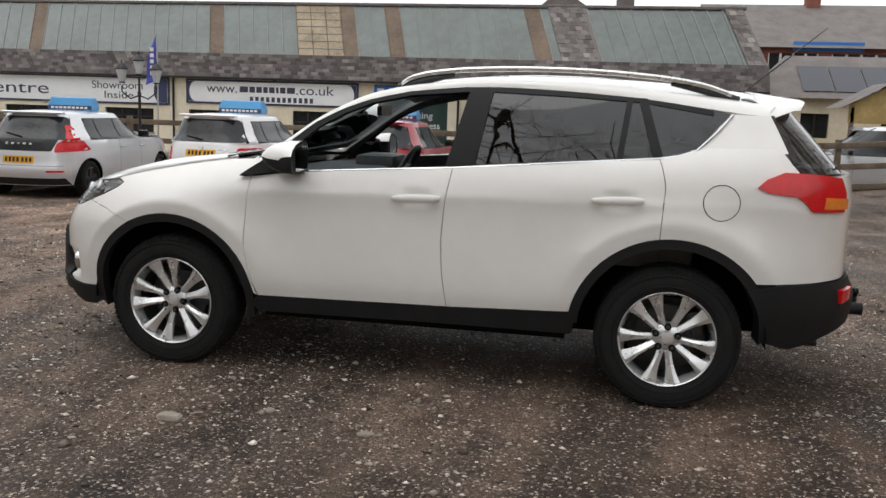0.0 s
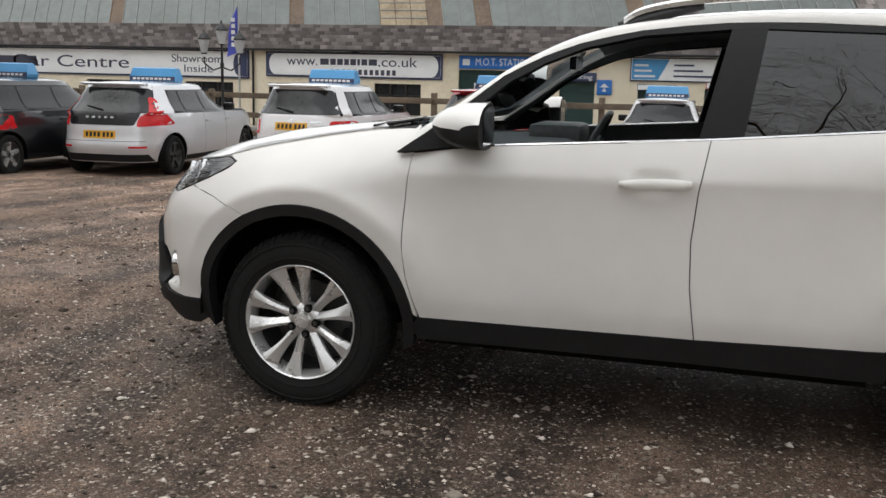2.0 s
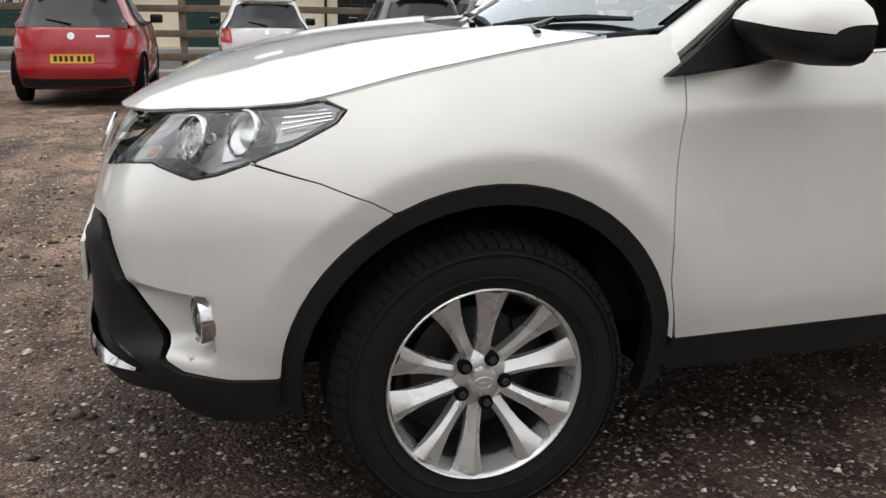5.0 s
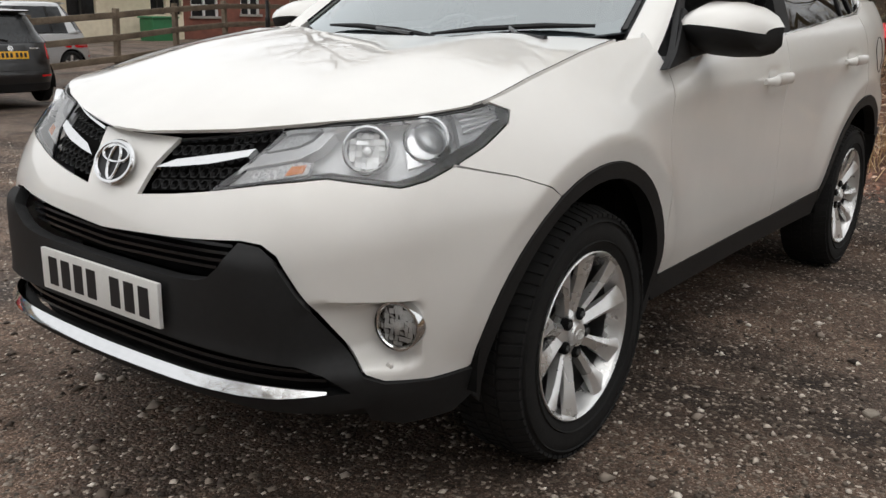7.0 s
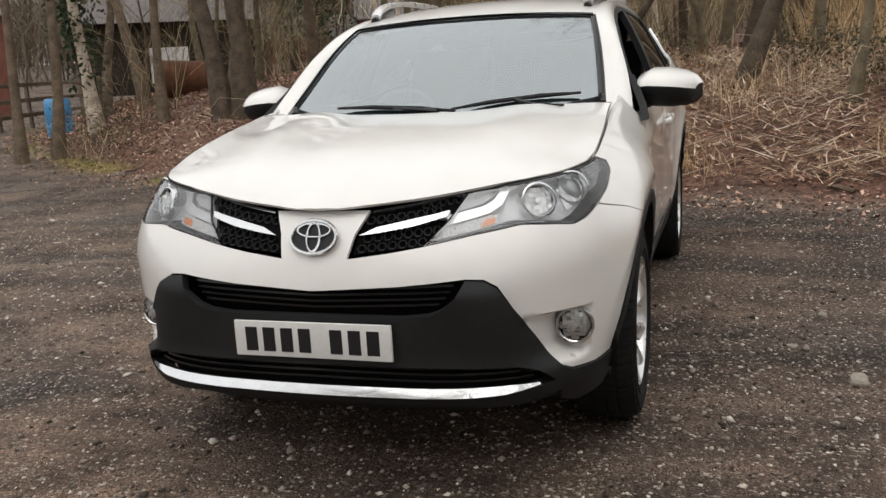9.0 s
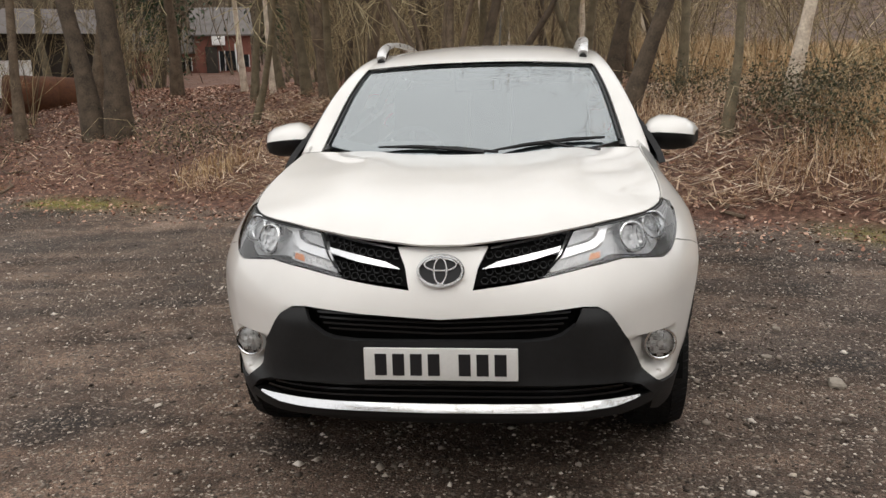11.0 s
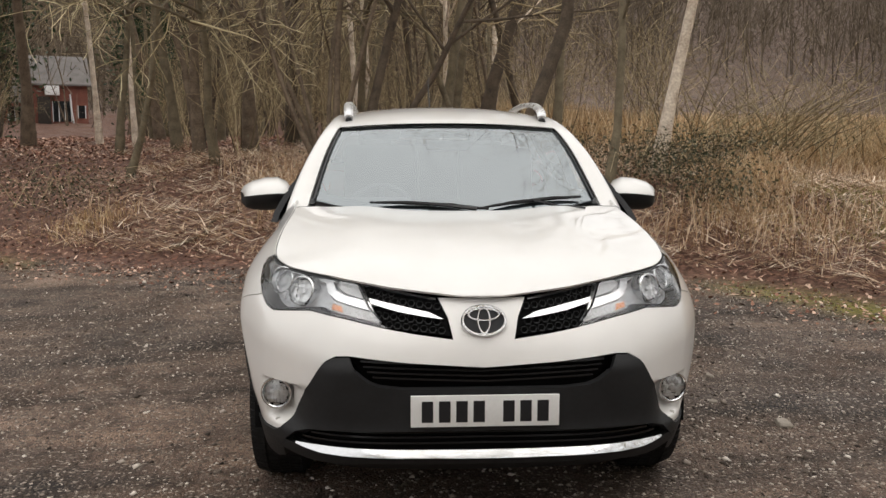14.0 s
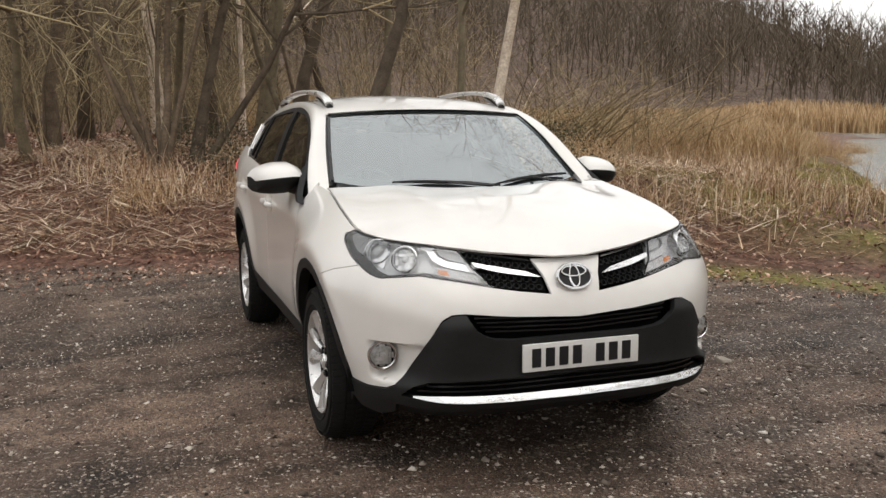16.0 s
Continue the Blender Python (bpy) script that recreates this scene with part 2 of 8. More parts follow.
def cells(poly, du, dv):
    """A polygon cut into a grid: points and faces."""
    if area2(poly) < 0:
        poly = poly[::-1]
    P = np.array(poly)
    index, pts, faces = {}, [], []

    def vid(p):
        k = (round(p[0], 5), round(p[1], 5))
        if k not in index:
            index[k] = len(pts)
            pts.append(k)
        return index[k]
    j0, j1 = int(np.floor(P[:, 1].min() / dv)), int(np.ceil(P[:, 1].max() / dv))
    for j in range(j0, j1):
        s = cut(cut(list(map(tuple, poly)), 1, j * dv, False), 1, (j + 1) * dv, True)
        if len(s) < 3:
            continue
        sx = [p[0] for p in s]
        for i in range(int(np.floor(min(sx) / du)), int(np.ceil(max(sx) / du))):
            c = cut(s, 0, i * du, False)
            s = c
            c = cut(c, 0, (i + 1) * du, True)
            if len(c) < 3 or abs(area2(c)) < 1e-8:
                continue
            f = []
            for q in despike([(round(q[0], 5), round(q[1], 5)) for q in c]):
                v = vid(q)
                if v not in f:
                    f.append(v)
            if len(f) > 2:
                faces.append(tuple(f))
    return np.array(pts), faces


def panel(poly, surf, du=.03, dv=.03, off=0.0, rim=.012, gap=.0):
    """A sheet over a polygon of a surface's two coordinates, with its edge turned in by rim."""
    if gap:
        poly = inset(poly, gap)
    p, fs = cells(poly, du, dv)
    X = surf(p[:, 0], p[:, 1], off)
    e = 2e-3
    a = surf(p[:, 0] + e, p[:, 1], off) - surf(p[:, 0] - e, p[:, 1], off)
    b = surf(p[:, 0], p[:, 1] + e, off) - surf(p[:, 0], p[:, 1] - e, off)
    N = np.cross(a, b)
    N /= np.linalg.norm(N, axis=1)[:, None] + 1e-12
    if not rim:
        return list(X), fs
    vs, fs = list(X), list(fs)
    count = {}
    for f in fs:
        for i in range(len(f)):
            count[(f[i - 1], f[i])] = 1
    inner = {}
    A = np.array(poly, float)
    B = np.roll(A, -1, 0)
    D = B - A
    L2 = (D ** 2).sum(1) + 1e-12
    for (i, j) in list(count):
        if (j, i) in count:
            continue
        m = (p[i] + p[j]) / 2
        t = np.clip(((m - A) * D).sum(1) / L2, 0, 1)
        if np.min(np.hypot(*(A + D * t[:, None] - m).T)) > 4e-5:
            continue
        for k in (i, j):
            if k not in inner:
                inner[k] = len(vs)
                vs.append(X[k] - N[k] * rim)
        fs.append((j, i, inner[i], inner[j]))
    return vs, fs


def mirror(lst):
    vs, fs = lst
    return [(v[0], -v[1], v[2]) for v in vs], [tuple(reversed(f)) for f in fs]
# ---- the shape of the car: one wall round the body, a hood, a roof and a glasshouse ----
def curve(xs, ys, w=0.05, n=900):
    """A smooth curve through points: linear, then blurred by w."""
    xs, ys = np.array(xs, float), np.array(ys, float)
    pad = 4 * w
    g = np.linspace(xs[0] - pad, xs[-1] + pad, n)
    a = np.interp(g, xs, ys)
    a = np.where(g < xs[0], ys[0] + (g - xs[0]) * (ys[1] - ys[0]) / (xs[1] - xs[0]), a)
    a = np.where(g > xs[-1], ys[-1] + (g - xs[-1]) * (ys[-1] - ys[-2]) / (xs[-1] - xs[-2]), a)
    h = g[1] - g[0]
    k = np.exp(-0.5 * (np.arange(-int(3 * w / h) - 1, int(3 * w / h) + 2) * h / w) ** 2)
    k /= k.sum()
    m = len(k) // 2
    b = np.convolve(np.pad(a, m, mode="edge"), k, mode="valid")
    return lambda v: np.interp(v, g, b)


PLAN = [(-2.225, 0), (-2.218, .2), (-2.205, .4), (-2.15, .58), (-2.04, .73), (-1.90, .838), (-1.72, .892), (-1.5, .905), (-1.33, .910), (-.85, .893), (0, .888),
        (.8, .898), (1.33, .915), (1.72, .895), (2.0, .82), (2.16, .66), (2.24, .4), (2.27, .0)]


def _plan():
    p = np.array(PLAN)
    both = np.vstack([p[3:0:-1] * [1, -1], p, p[-2:-5:-1] * [1, -1]])
    s = np.concatenate([[0], np.cumsum(np.hypot(*np.diff(both, axis=0).T))])
    s -= s[3]
    fx, fy = curve(s, both[:, 0], .07, 2400), curve(s, both[:, 1], .07, 2400)
    u = np.linspace(0, s[3 + len(p) - 1], 1500)
    return u, fx(u), fy(u)


PU, PX, PY = _plan()
PU = PU - .030 * np.clip(PU / .95, 0, 1)
TX, TY = np.gradient(PX, PU), np.gradient(PY, PU)
UMAX = PU[-1]
PXM = np.maximum.accumulate(PX + np.arange(len(PX)) * 1e-9)
_k = int(np.argmax(PY[PX < 0]))


def ux(x):
    return np.interp(x, PXM, PU)


def uy(y):
    return np.interp(y, PY[:_k], PU[:_k])


UTOP = [0, .44, float(ux(-1.72)), float(ux(-1.5)), float(ux(-1.24)), float(ux(-1.0)), float(ux(-.75)), float(ux(-.4)), float(ux(.23)), float(ux(1.24)), float(ux(1.7)), UMAX]
ZTOP = curve(UTOP, [.908, .944, 1.004, 1.060, 1.108, 1.146, 1.160, 1.15, 1.185, 1.275, 1.33, 1.33], .05)
ROLL = curve(UTOP, [.125, .205, .105, .12, .135, .14, .09, .055, .055, .085, .10, .08], .08)
RLEN = curve(UTOP, [.30, .32, .24, .22, .22, .22, .2, .2, .2, .2, .25, .3], .08)
LOWF = curve([.1, .25, .30, .36, .41, .47, .6, 1.2], [-.09, -.06, -.015, .018, .012, 0, 0, 0], .015)
LOWS = curve([.1, .2, .32, .42, .5, .6, .9, 1.3], [-.1, -.07, -.048, -.024, -.005, 0, 0, 0], .025)


def wall(u, z, off=0.0):
    """A point of the body's side: u along the plan from the front's middle, positive on the near side."""
    u, z = np.asarray(u, float), np.asarray(z, float)
    a = np.clip(np.abs(u), 0, UMAX)
    x, y = np.interp(a, PU, PX), np.interp(a, PU, PY)
    tx, ty = np.interp(a, PU, TX), np.interp(a, PU, TY)
    f = np.clip((a - .55) / .55, 0, 1)
    f = f * f * (3 - 2 * f)
    low = LOWF(z) * (1 - f) + LOWS(z) * f
    t = np.clip((z - ZTOP(a) + RLEN(a)) / RLEN(a), 0, 1.25)
    d = low - ROLL(a) * t * t
    for ax, amp, rc in ((-1.33, .034, .548), (1.33, .028, .572)):
        r = np.hypot(x - ax, z - .36)
        q = np.clip(1 - (r - rc) / .20, 0, 1)
        q = np.minimum(q * q, 1) + .85 * np.clip((r - rc) / .20, -.6, 0)
        d = d + amp * q * f * np.clip((z - .42) / .35, 0, 1)
    d = d + .009 * np.exp(-np.sqrt((z - .985 - .016 * (x + .9)) ** 2 + .00005) / .055) * np.clip((a - 1.55) / .5, 0, 1)
    # the front corner's crease, the scoop for the fog lamp
    d = d + .011 * np.exp(-np.sqrt((a - .845 - .12 * (z - .7)) ** 2 + .0002) / .12) * np.clip((z - .52) / .2, 0, 1)
    fu = np.clip((a - .585) / .215, 0, 1) ** 1.3 * (1 - np.clip((a - .825) / .055, 0, 1) ** 2 * (3 - 2 * np.clip((a - .825) / .055, 0, 1)))
    fz = np.clip((z - .428) / .05, 0, 1) * np.clip((.585 - z) / .022, 0, 1)
    d = d - .082 * fu * fz * (2 - fz)
    for hu, hz in ((2.87, .99), (3.884, 1.031)):
        d = d - .014 * np.exp(-((a - hu) / .070) ** 4 - ((z - hz) / .040) ** 4)
    d = d + off
    n = np.hypot(tx, ty)
    return np.stack([x - ty / n * d, -np.sign(u) * (y + tx / n * d), z], -1)


GZ = curve([.9, 1.05, 1.15, 1.3, 1.45, 1.55, 1.62, 1.7], [.885, .862, .838, .782, .712, .655, .600, .52], .03)
GX = curve([-1.1, -.6, 0, .8, 1.4, 1.8, 2.2], [-.03, -.008, 0, 0, -.02, -.05, -.10], .15)


def glass_side(x, z, off=0.0):
    """A point of the glasshouse's near side."""
    x, z = np.asarray(x, float), np.asarray(z, float)
    more = .045 * np.clip((x - .4) / .8, 0, 1) * np.clip((1.62 - z) / .4, 0, 1)
    return np.stack([x, -(GZ(z) + GX(x) + more + off), z + 0 * x], -1)


HC = curve([-2.17, -2.1, -2.02, -1.9, -1.72, -1.5, -1.24, -1.0, -.8], [.895, .934, .972, 1.021, 1.070, 1.108, 1.135, 1.149, 1.155], .05)
RC = curve([-.5, -.33, -.2, -.05, .2, .5, .9, 1.3, 1.7, 2.0, 2.2], [1.46, 1.535, 1.573, 1.604, 1.634, 1.648, 1.648, 1.628, 1.588, 1.55, 1.52], .06)


def _hood_edge():
    u = np.linspace(0, float(ux(-.8)), 500)
    lip = np.clip(1 - (u / .66) ** 2, 0, 1)
    p = wall(u + 1e-6, ZTOP(u), .040 * lip)
    return np.maximum.accumulate(p[:, 0] + np.arange(500) * 1e-9), -p[:, 1], p[:, 2]


HEX, HEY, HEZ = _hood_edge()


def hood_at(x, y, off=0.0):
    x, y = np.asarray(x, float), np.asarray(y, float)
    ye, ze = np.interp(x, HEX, HEY), np.interp(x, HEX, HEZ)
    q = np.clip(np.abs(y) / np.maximum(ye, .02), 0, 1.1)
    zc = HC(x)
    z = zc + (ze - zc) * q ** 2.2
    z = z + .016 * np.exp(-((np.abs(y) - .44) / .13) ** 2) * np.clip((x + 2.05) / .5, 0, 1)
    return np.stack([x, y, z + off], -1)


# ---- ground: gravel yard, bank, pond ----
EDGE = [(-300, -60), (-40, -14), (-20, -9.5), (-8, -7.2), (-2, -6.3), (.4, -4.9), (2, -3.8), (3.2, -3.1), (3.7, -1), (4.3, 1.5), (5.5, 4), (6.6, 6.5), (8.6, 9.6), (11, 13), (13, 14.6), (16, 17.5), (30, 24), (60, 40), (300, 60)]


def edge_distance(x, y):
    """Metres beyond the yard's edge, negative on the yard."""
    x, y = np.asarray(x, float), np.asarray(y, float)
    best = np.full(x.shape, 1e9)
    sign = np.ones(x.shape)
    for (ax, ay), (bx, by) in zip(EDGE, EDGE[1:]):
        dx, dy = bx - ax, by - ay
        t = np.clip(((x - ax) * dx + (y - ay) * dy) / (dx * dx + dy * dy), 0, 1)
        d = np.hypot(x - ax - t * dx, y - ay - t * dy)
        side = np.sign((x - ax) * dy - (y - ay) * dx)
        sign = np.where(d < best, side, sign)
        best = np.minimum(d, best)
    return best * sign


BANK = curve([-5, 0, .6, 1.5, 3, 5, 9, 30], [0, 0, .06, .34, .74, .98, 1.12, 1.3], .25)
POND = .30


def hills(x, y):
    r = np.hypot(x - 5, y + 5)
    ang = np.degrees(np.arctan2(y + 5, x - 5))
    w = np.clip((45 - np.abs(ang + 8)) / 22, 0, 1)
    return np.clip((r - 118) / 110, 0, 1) ** 1.1 * 43 * w + np.clip((r - 45) / 90, 0, 1) * 4 * np.clip((60 - np.abs(ang - 20)) / 20, 0, 1)


def rough(x, y, s, seed=0.0):
    """Cheap smooth noise."""
    a = np.sin(x * 1.3 * s + seed + 1.7 * np.sin(y * .7 * s + seed)) + np.sin(y * 1.7 * s + 2.1 * seed + 1.3 * np.sin(x * .9 * s))
    return (a + .6 * np.sin((x + y) * 2.9 * s + seed * 3) * np.sin((x - y) * 2.3 * s)) / 2.6


def ground_z(x, y):
    x, y = np.asarray(x, float), np.asarray(y, float)
    d = edge_distance(x, y)
    side = np.clip((y + 8.5) / 4.5, 0, 1)
    side = (.5 + .5 * side * side * (3 - 2 * side)) * np.clip((x + 1) / 4, 0, 1)
    z = BANK(np.clip(d, -4, 29)) * side + np.clip(d, 0, 1) * .04
    z = z + np.clip(d - .4, 0, 1) * .07 * rough(x, y, 1.6, 2.0) * (.3 + side)
    z = z + (d < 0) * (.012 * rough(x, y, .8) + .006 * rough(x, y, 3.1, 1.0)) * np.clip(-d, 0, 1) * np.clip((np.hypot(x, y * 1.6) - 2.2) / 2, .15, 1)
    z = z - np.clip((y - .6) * .031, 0, .70) * np.clip((11 - x) / 6, 0, 1)
    bay = np.clip((x - 3.2 + .9 * rough(x, y, .45, 3.0)) / 1.8, 0, 1) * np.clip((-3.9 - y - .86 * x - .03 * np.clip(x - 14, 0, 60) + .9 * rough(x, y, .5, 8.0)) / 1.8, 0, 1)
    far = np.clip((np.hypot(x - 8, y + 12) - 112) / 8, 0, 1)
    z = z * (1 - bay * (1 - far)) + (POND - .35) * bay * (1 - far)
    return z + hills(x, y)


GX_ = np.concatenate([[-600, -300, -150, -80, -50, -35, -25, -18], np.arange(-14, 16, .16), np.arange(16, 40, .8), [42, 46, 52, 60, 70, 80, 90, 100, 115, 130, 150, 175, 200, 230, 270, 320, 400, 600]])
GY_ = np.concatenate([[-600, -400, -250, -180, -140, -110, -90, -75, -60, -50, -42, -35, -30, -26, -23], np.arange(-20, 16, .18), np.arange(16, 40, .9), [42, 46, 52, 60, 75, 100, 150, 250, 600]])
gx, gy = np.meshgrid(GX_, GY_)
gz = ground_z(gx, gy)
ny, nx = gx.shape
gme = bpy.data.meshes.new("ground")
gf = [(j * nx + i, j * nx + i + 1, j * nx + nx + i + 1, j * nx + nx + i) for j in range(ny - 1) for i in range(nx - 1)]
gme.from_pydata(np.stack([gx, gy, gz], -1).reshape(-1, 3).tolist(), [], gf)
finish(gme, 180)
gd = edge_distance(gx, gy).ravel()
gxr, gyr = gx.ravel(), gy.ravel()
a1 = gme.attributes.new("litter", "FLOAT", "POINT")
a1.data.foreach_set("value", (np.clip((gd + .22 + .40 * rough(gxr, gyr, 2.2, 4.0)) / .5, 0, 1) * (1 - .85 * np.clip((np.hypot(gxr - 5, gyr + 5) - 80) / 30, 0, 1))).astype(np.float32))
a3 = gme.attributes.new("dry", "FLOAT", "POINT")
a3.data.foreach_set("value", np.maximum(np.clip((gyr - .6 + 1.2 * rough(gxr, gyr, .5, 9.0)) / 3.5, 0, 1) * np.clip((1.0 - gxr) / 4, 0, 1), .32 * np.clip((-gxr - 1.2) / 1.5, 0, 1)).astype(np.float32))
# darker ground: damp spots, plus shade painted in under the car
a4 = gme.attributes.new("damp_shade", "FLOAT", "POINT")
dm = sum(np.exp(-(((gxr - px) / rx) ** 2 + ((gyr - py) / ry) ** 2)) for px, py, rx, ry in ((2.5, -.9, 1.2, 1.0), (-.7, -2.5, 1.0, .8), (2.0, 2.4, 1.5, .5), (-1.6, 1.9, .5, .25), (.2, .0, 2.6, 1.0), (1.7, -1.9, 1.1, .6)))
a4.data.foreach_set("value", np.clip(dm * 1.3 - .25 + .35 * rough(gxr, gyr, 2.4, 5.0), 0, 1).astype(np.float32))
a2 = gme.attributes.new("moss", "FLOAT", "POINT")
ends = np.clip(np.maximum(gyr - 4.4, -1.6 - gyr) / .6, 0, 1)
ms = ends * np.exp(-((gd + .15) / .28) ** 2) * np.clip(.45 + rough(gxr, gyr, 1.1, 7.0), 0, 1) + np.clip((gd - .5) / 1, 0, 1) * np.clip((-gyr - 4.2) / 1.5, 0, 1) * np.clip((14 - gxr) / 4, 0, 1) * np.clip(.5 + rough(gxr, gyr, 1.9, 3.0), 0, 1)
a2.data.foreach_set("value", np.clip(ms, 0, 1).astype(np.float32))


def ground_material():
    m = bpy.data.materials.new("gravel_and_litter")
    m.use_nodes = True
    nt = m.node_tree
    N, L = nt.nodes.new, nt.links.new
    b = nt.nodes["Principled BSDF"]
    tc = N("ShaderNodeTexCoord")

    def noise_(scale, detail=6, rough_=.6):
        n = N("ShaderNodeTexNoise")
        n.inputs["Scale"].default_value, n.inputs["Detail"].default_value, n.inputs["Roughness"].default_value = scale, detail, rough_
        L(tc.outputs["Object"], n.inputs["Vector"])
        return n.outputs["Fac"]

    def ramp(fac, stops):
        r = N("ShaderNodeValToRGB")
        e = r.color_ramp.elements
        while len(e) < len(stops):
            e.new(.5)
        for k, (p, c) in zip(e, stops):
            k.position, k.color = p, (*c, 1)
        L(fac, r.inputs["Fac"])
        return r.outputs["Color"]

    def mix(f, a, c, kind="MIX"):
        x = N("ShaderNodeMix")
        x.data_type, x.blend_type = "RGBA", kind
        for sock, v in ((x.inputs[0], f), (x.inputs[6], a), (x.inputs[7], c)):
            if isinstance(v, (int, float)):
                sock.default_value = v
            elif isinstance(v, tuple):
                sock.default_value = (*v, 1)
            else:
                L(v, sock)
        return x.outputs[2]
    vo = N("ShaderNodeTexVoronoi")
    vo.inputs["Scale"].default_value = 85
    L(tc.outputs["Object"], vo.inputs["Vector"])
    vo2 = N("ShaderNodeTexVoronoi")
    vo2.inputs["Scale"].default_value = 240
    L(tc.outputs["Object"], vo2.inputs["Vector"])
    sep = N("ShaderNodeSeparateColor")
    L(vo.outputs["Color"], sep.inputs[0])
    sep2 = N("ShaderNodeSeparateColor")
    L(vo2.outputs["Color"], sep2.inputs[0])
    patches = ramp(noise_(.8, 6), [(.32, (.026, .017, .011)), (.46, (.078, .055, .038)), (.58, (.155, .116, .086)), (.72, (.24, .19, .148))])
    grit = ramp(sep2.outputs[0], [(.0, (.013, .010, .008)), (.5, (.068, .052, .040)), (.85, (.19, .156, .128)), (1.0, (.45, .40, .34))])
    stone = ramp(sep.outputs[1], [(.0, (.026, .018, .013)), (.5, (.105, .08, .06)), (.85, (.25, .205, .165)), (1.0, (.50, .43, .36))])
    col = mix(.55, patches, grit)
    mp = N("ShaderNodeMapping")
    mp.inputs["Scale"].default_value = (1.5, .28, 1)
    L(tc.outputs["Object"], mp.inputs["Vector"])
    nr = N("ShaderNodeTexNoise")
    nr.inputs["Scale"].default_value, nr.inputs["Detail"].default_value, nr.inputs["Roughness"].default_value = 1.3, 5, .62
    L(mp.outputs[0], nr.inputs["Vector"])
    ruts = ramp(nr.outputs["Fac"], [(.37, (.35, .30, .28)), (.5, (.94, .82, .78)), (.63, (1.66, 1.46, 1.38))])
    col = mix(1.0, col, ruts, "MULTIPLY")
    wet = ramp(noise_(2.3, 7, .66), [(.40, (.42, .40, .39)), (.50, (1, 1, 1)), (.60, (1.0, 1.0, 1.0)), (.70, (1.4, 1.36, 1.32))])
    col = mix(1.0, col, wet, "MULTIPLY")
    ad = N("ShaderNodeAttribute")
    ad.attribute_name = "dry"
    col = mix(ad.outputs["Fac"], col, mix(1.0, col, (2.35, 2.27, 2.2), "MULTIPLY"))
    # darken the wet spots and the painted shade beneath the car
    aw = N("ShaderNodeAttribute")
    aw.attribute_name = "damp_shade"
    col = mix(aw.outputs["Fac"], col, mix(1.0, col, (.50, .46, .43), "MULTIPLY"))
    sm = N("ShaderNodeMath")
    sm.operation = "GREATER_THAN"
    sm.inputs[1].default_value = .74
    L(sep.outputs[0], sm.inputs[0])
    col = mix(sm.outputs[0], col, stone)
    litter = ramp(noise_(11, 9, .75), [(.30, (.028, .015, .011)), (.45, (.095, .048, .034)), (.58, (.21, .115, .080)), (.72, (.40, .26, .185))])
    moss = ramp(noise_(14, 6), [(.3, (.07, .068, .015)), (.55, (.19, .165, .035)), (.75, (.30, .26, .075))])
    at = N("ShaderNodeAttribute")
    at.attribute_name = "litter"
    am = N("ShaderNodeAttribute")
    am.attribute_name = "moss"
    col = mix(at.outputs["Fac"], col, litter)
    mm = N("ShaderNodeMath")
    mm.operation = "MULTIPLY"
    L(am.outputs["Fac"], mm.inputs[0])
    L(noise_(6, 4), mm.inputs[1])
    m2 = N("ShaderNodeMath")
    m2.operation = "MULTIPLY"
    m2.inputs[1].default_value = 2.4
    m2.use_clamp = True
    L(mm.outputs[0], m2.inputs[0])
    col = mix(m2.outputs[0], col, moss)
    L(col, b.inputs["Base Color"])
    rr = N("ShaderNodeMapRange")
    rr.inputs["From Min"].default_value, rr.inputs["From Max"].default_value = .35, .65
    rr.inputs["To Min"].default_value, rr.inputs["To Max"].default_value = .62, .97
    L(noise_(.7, 4), rr.inputs["Value"])
    L(rr.outputs[0], b.inputs["Roughness"])
    b.inputs["Specular IOR Level"].default_value = .35
    h = N("ShaderNodeMath")
    h.operation = "MULTIPLY_ADD"
    h.inputs[1].default_value = -1.0
    L(vo.outputs["Distance"], h.inputs[0])
    L(noise_(30, 6), h.inputs[2])
    bp = N("ShaderNodeBump")
    bp.inputs["Strength"].default_value, bp.inputs["Distance"].default_value = .8, .010
    L(h.outputs[0], bp.inputs["Height"])
    L(bp.outputs[0], b.inputs["Normal"])
    return m


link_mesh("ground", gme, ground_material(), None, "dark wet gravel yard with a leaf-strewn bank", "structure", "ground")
WATER = mat("pond_water", (.20, .205, .18), .22, spec=.6, bump=.25, bscale=2.5, var=.2, scale=.2)
pmesh("pond", [(2, -200, POND), (150, -200, POND), (150, -7.5, POND), (2, -7.5, POND)], [(0, 1, 2, 3)], WATER, kind="structure", label="still grey pond water", category="water")


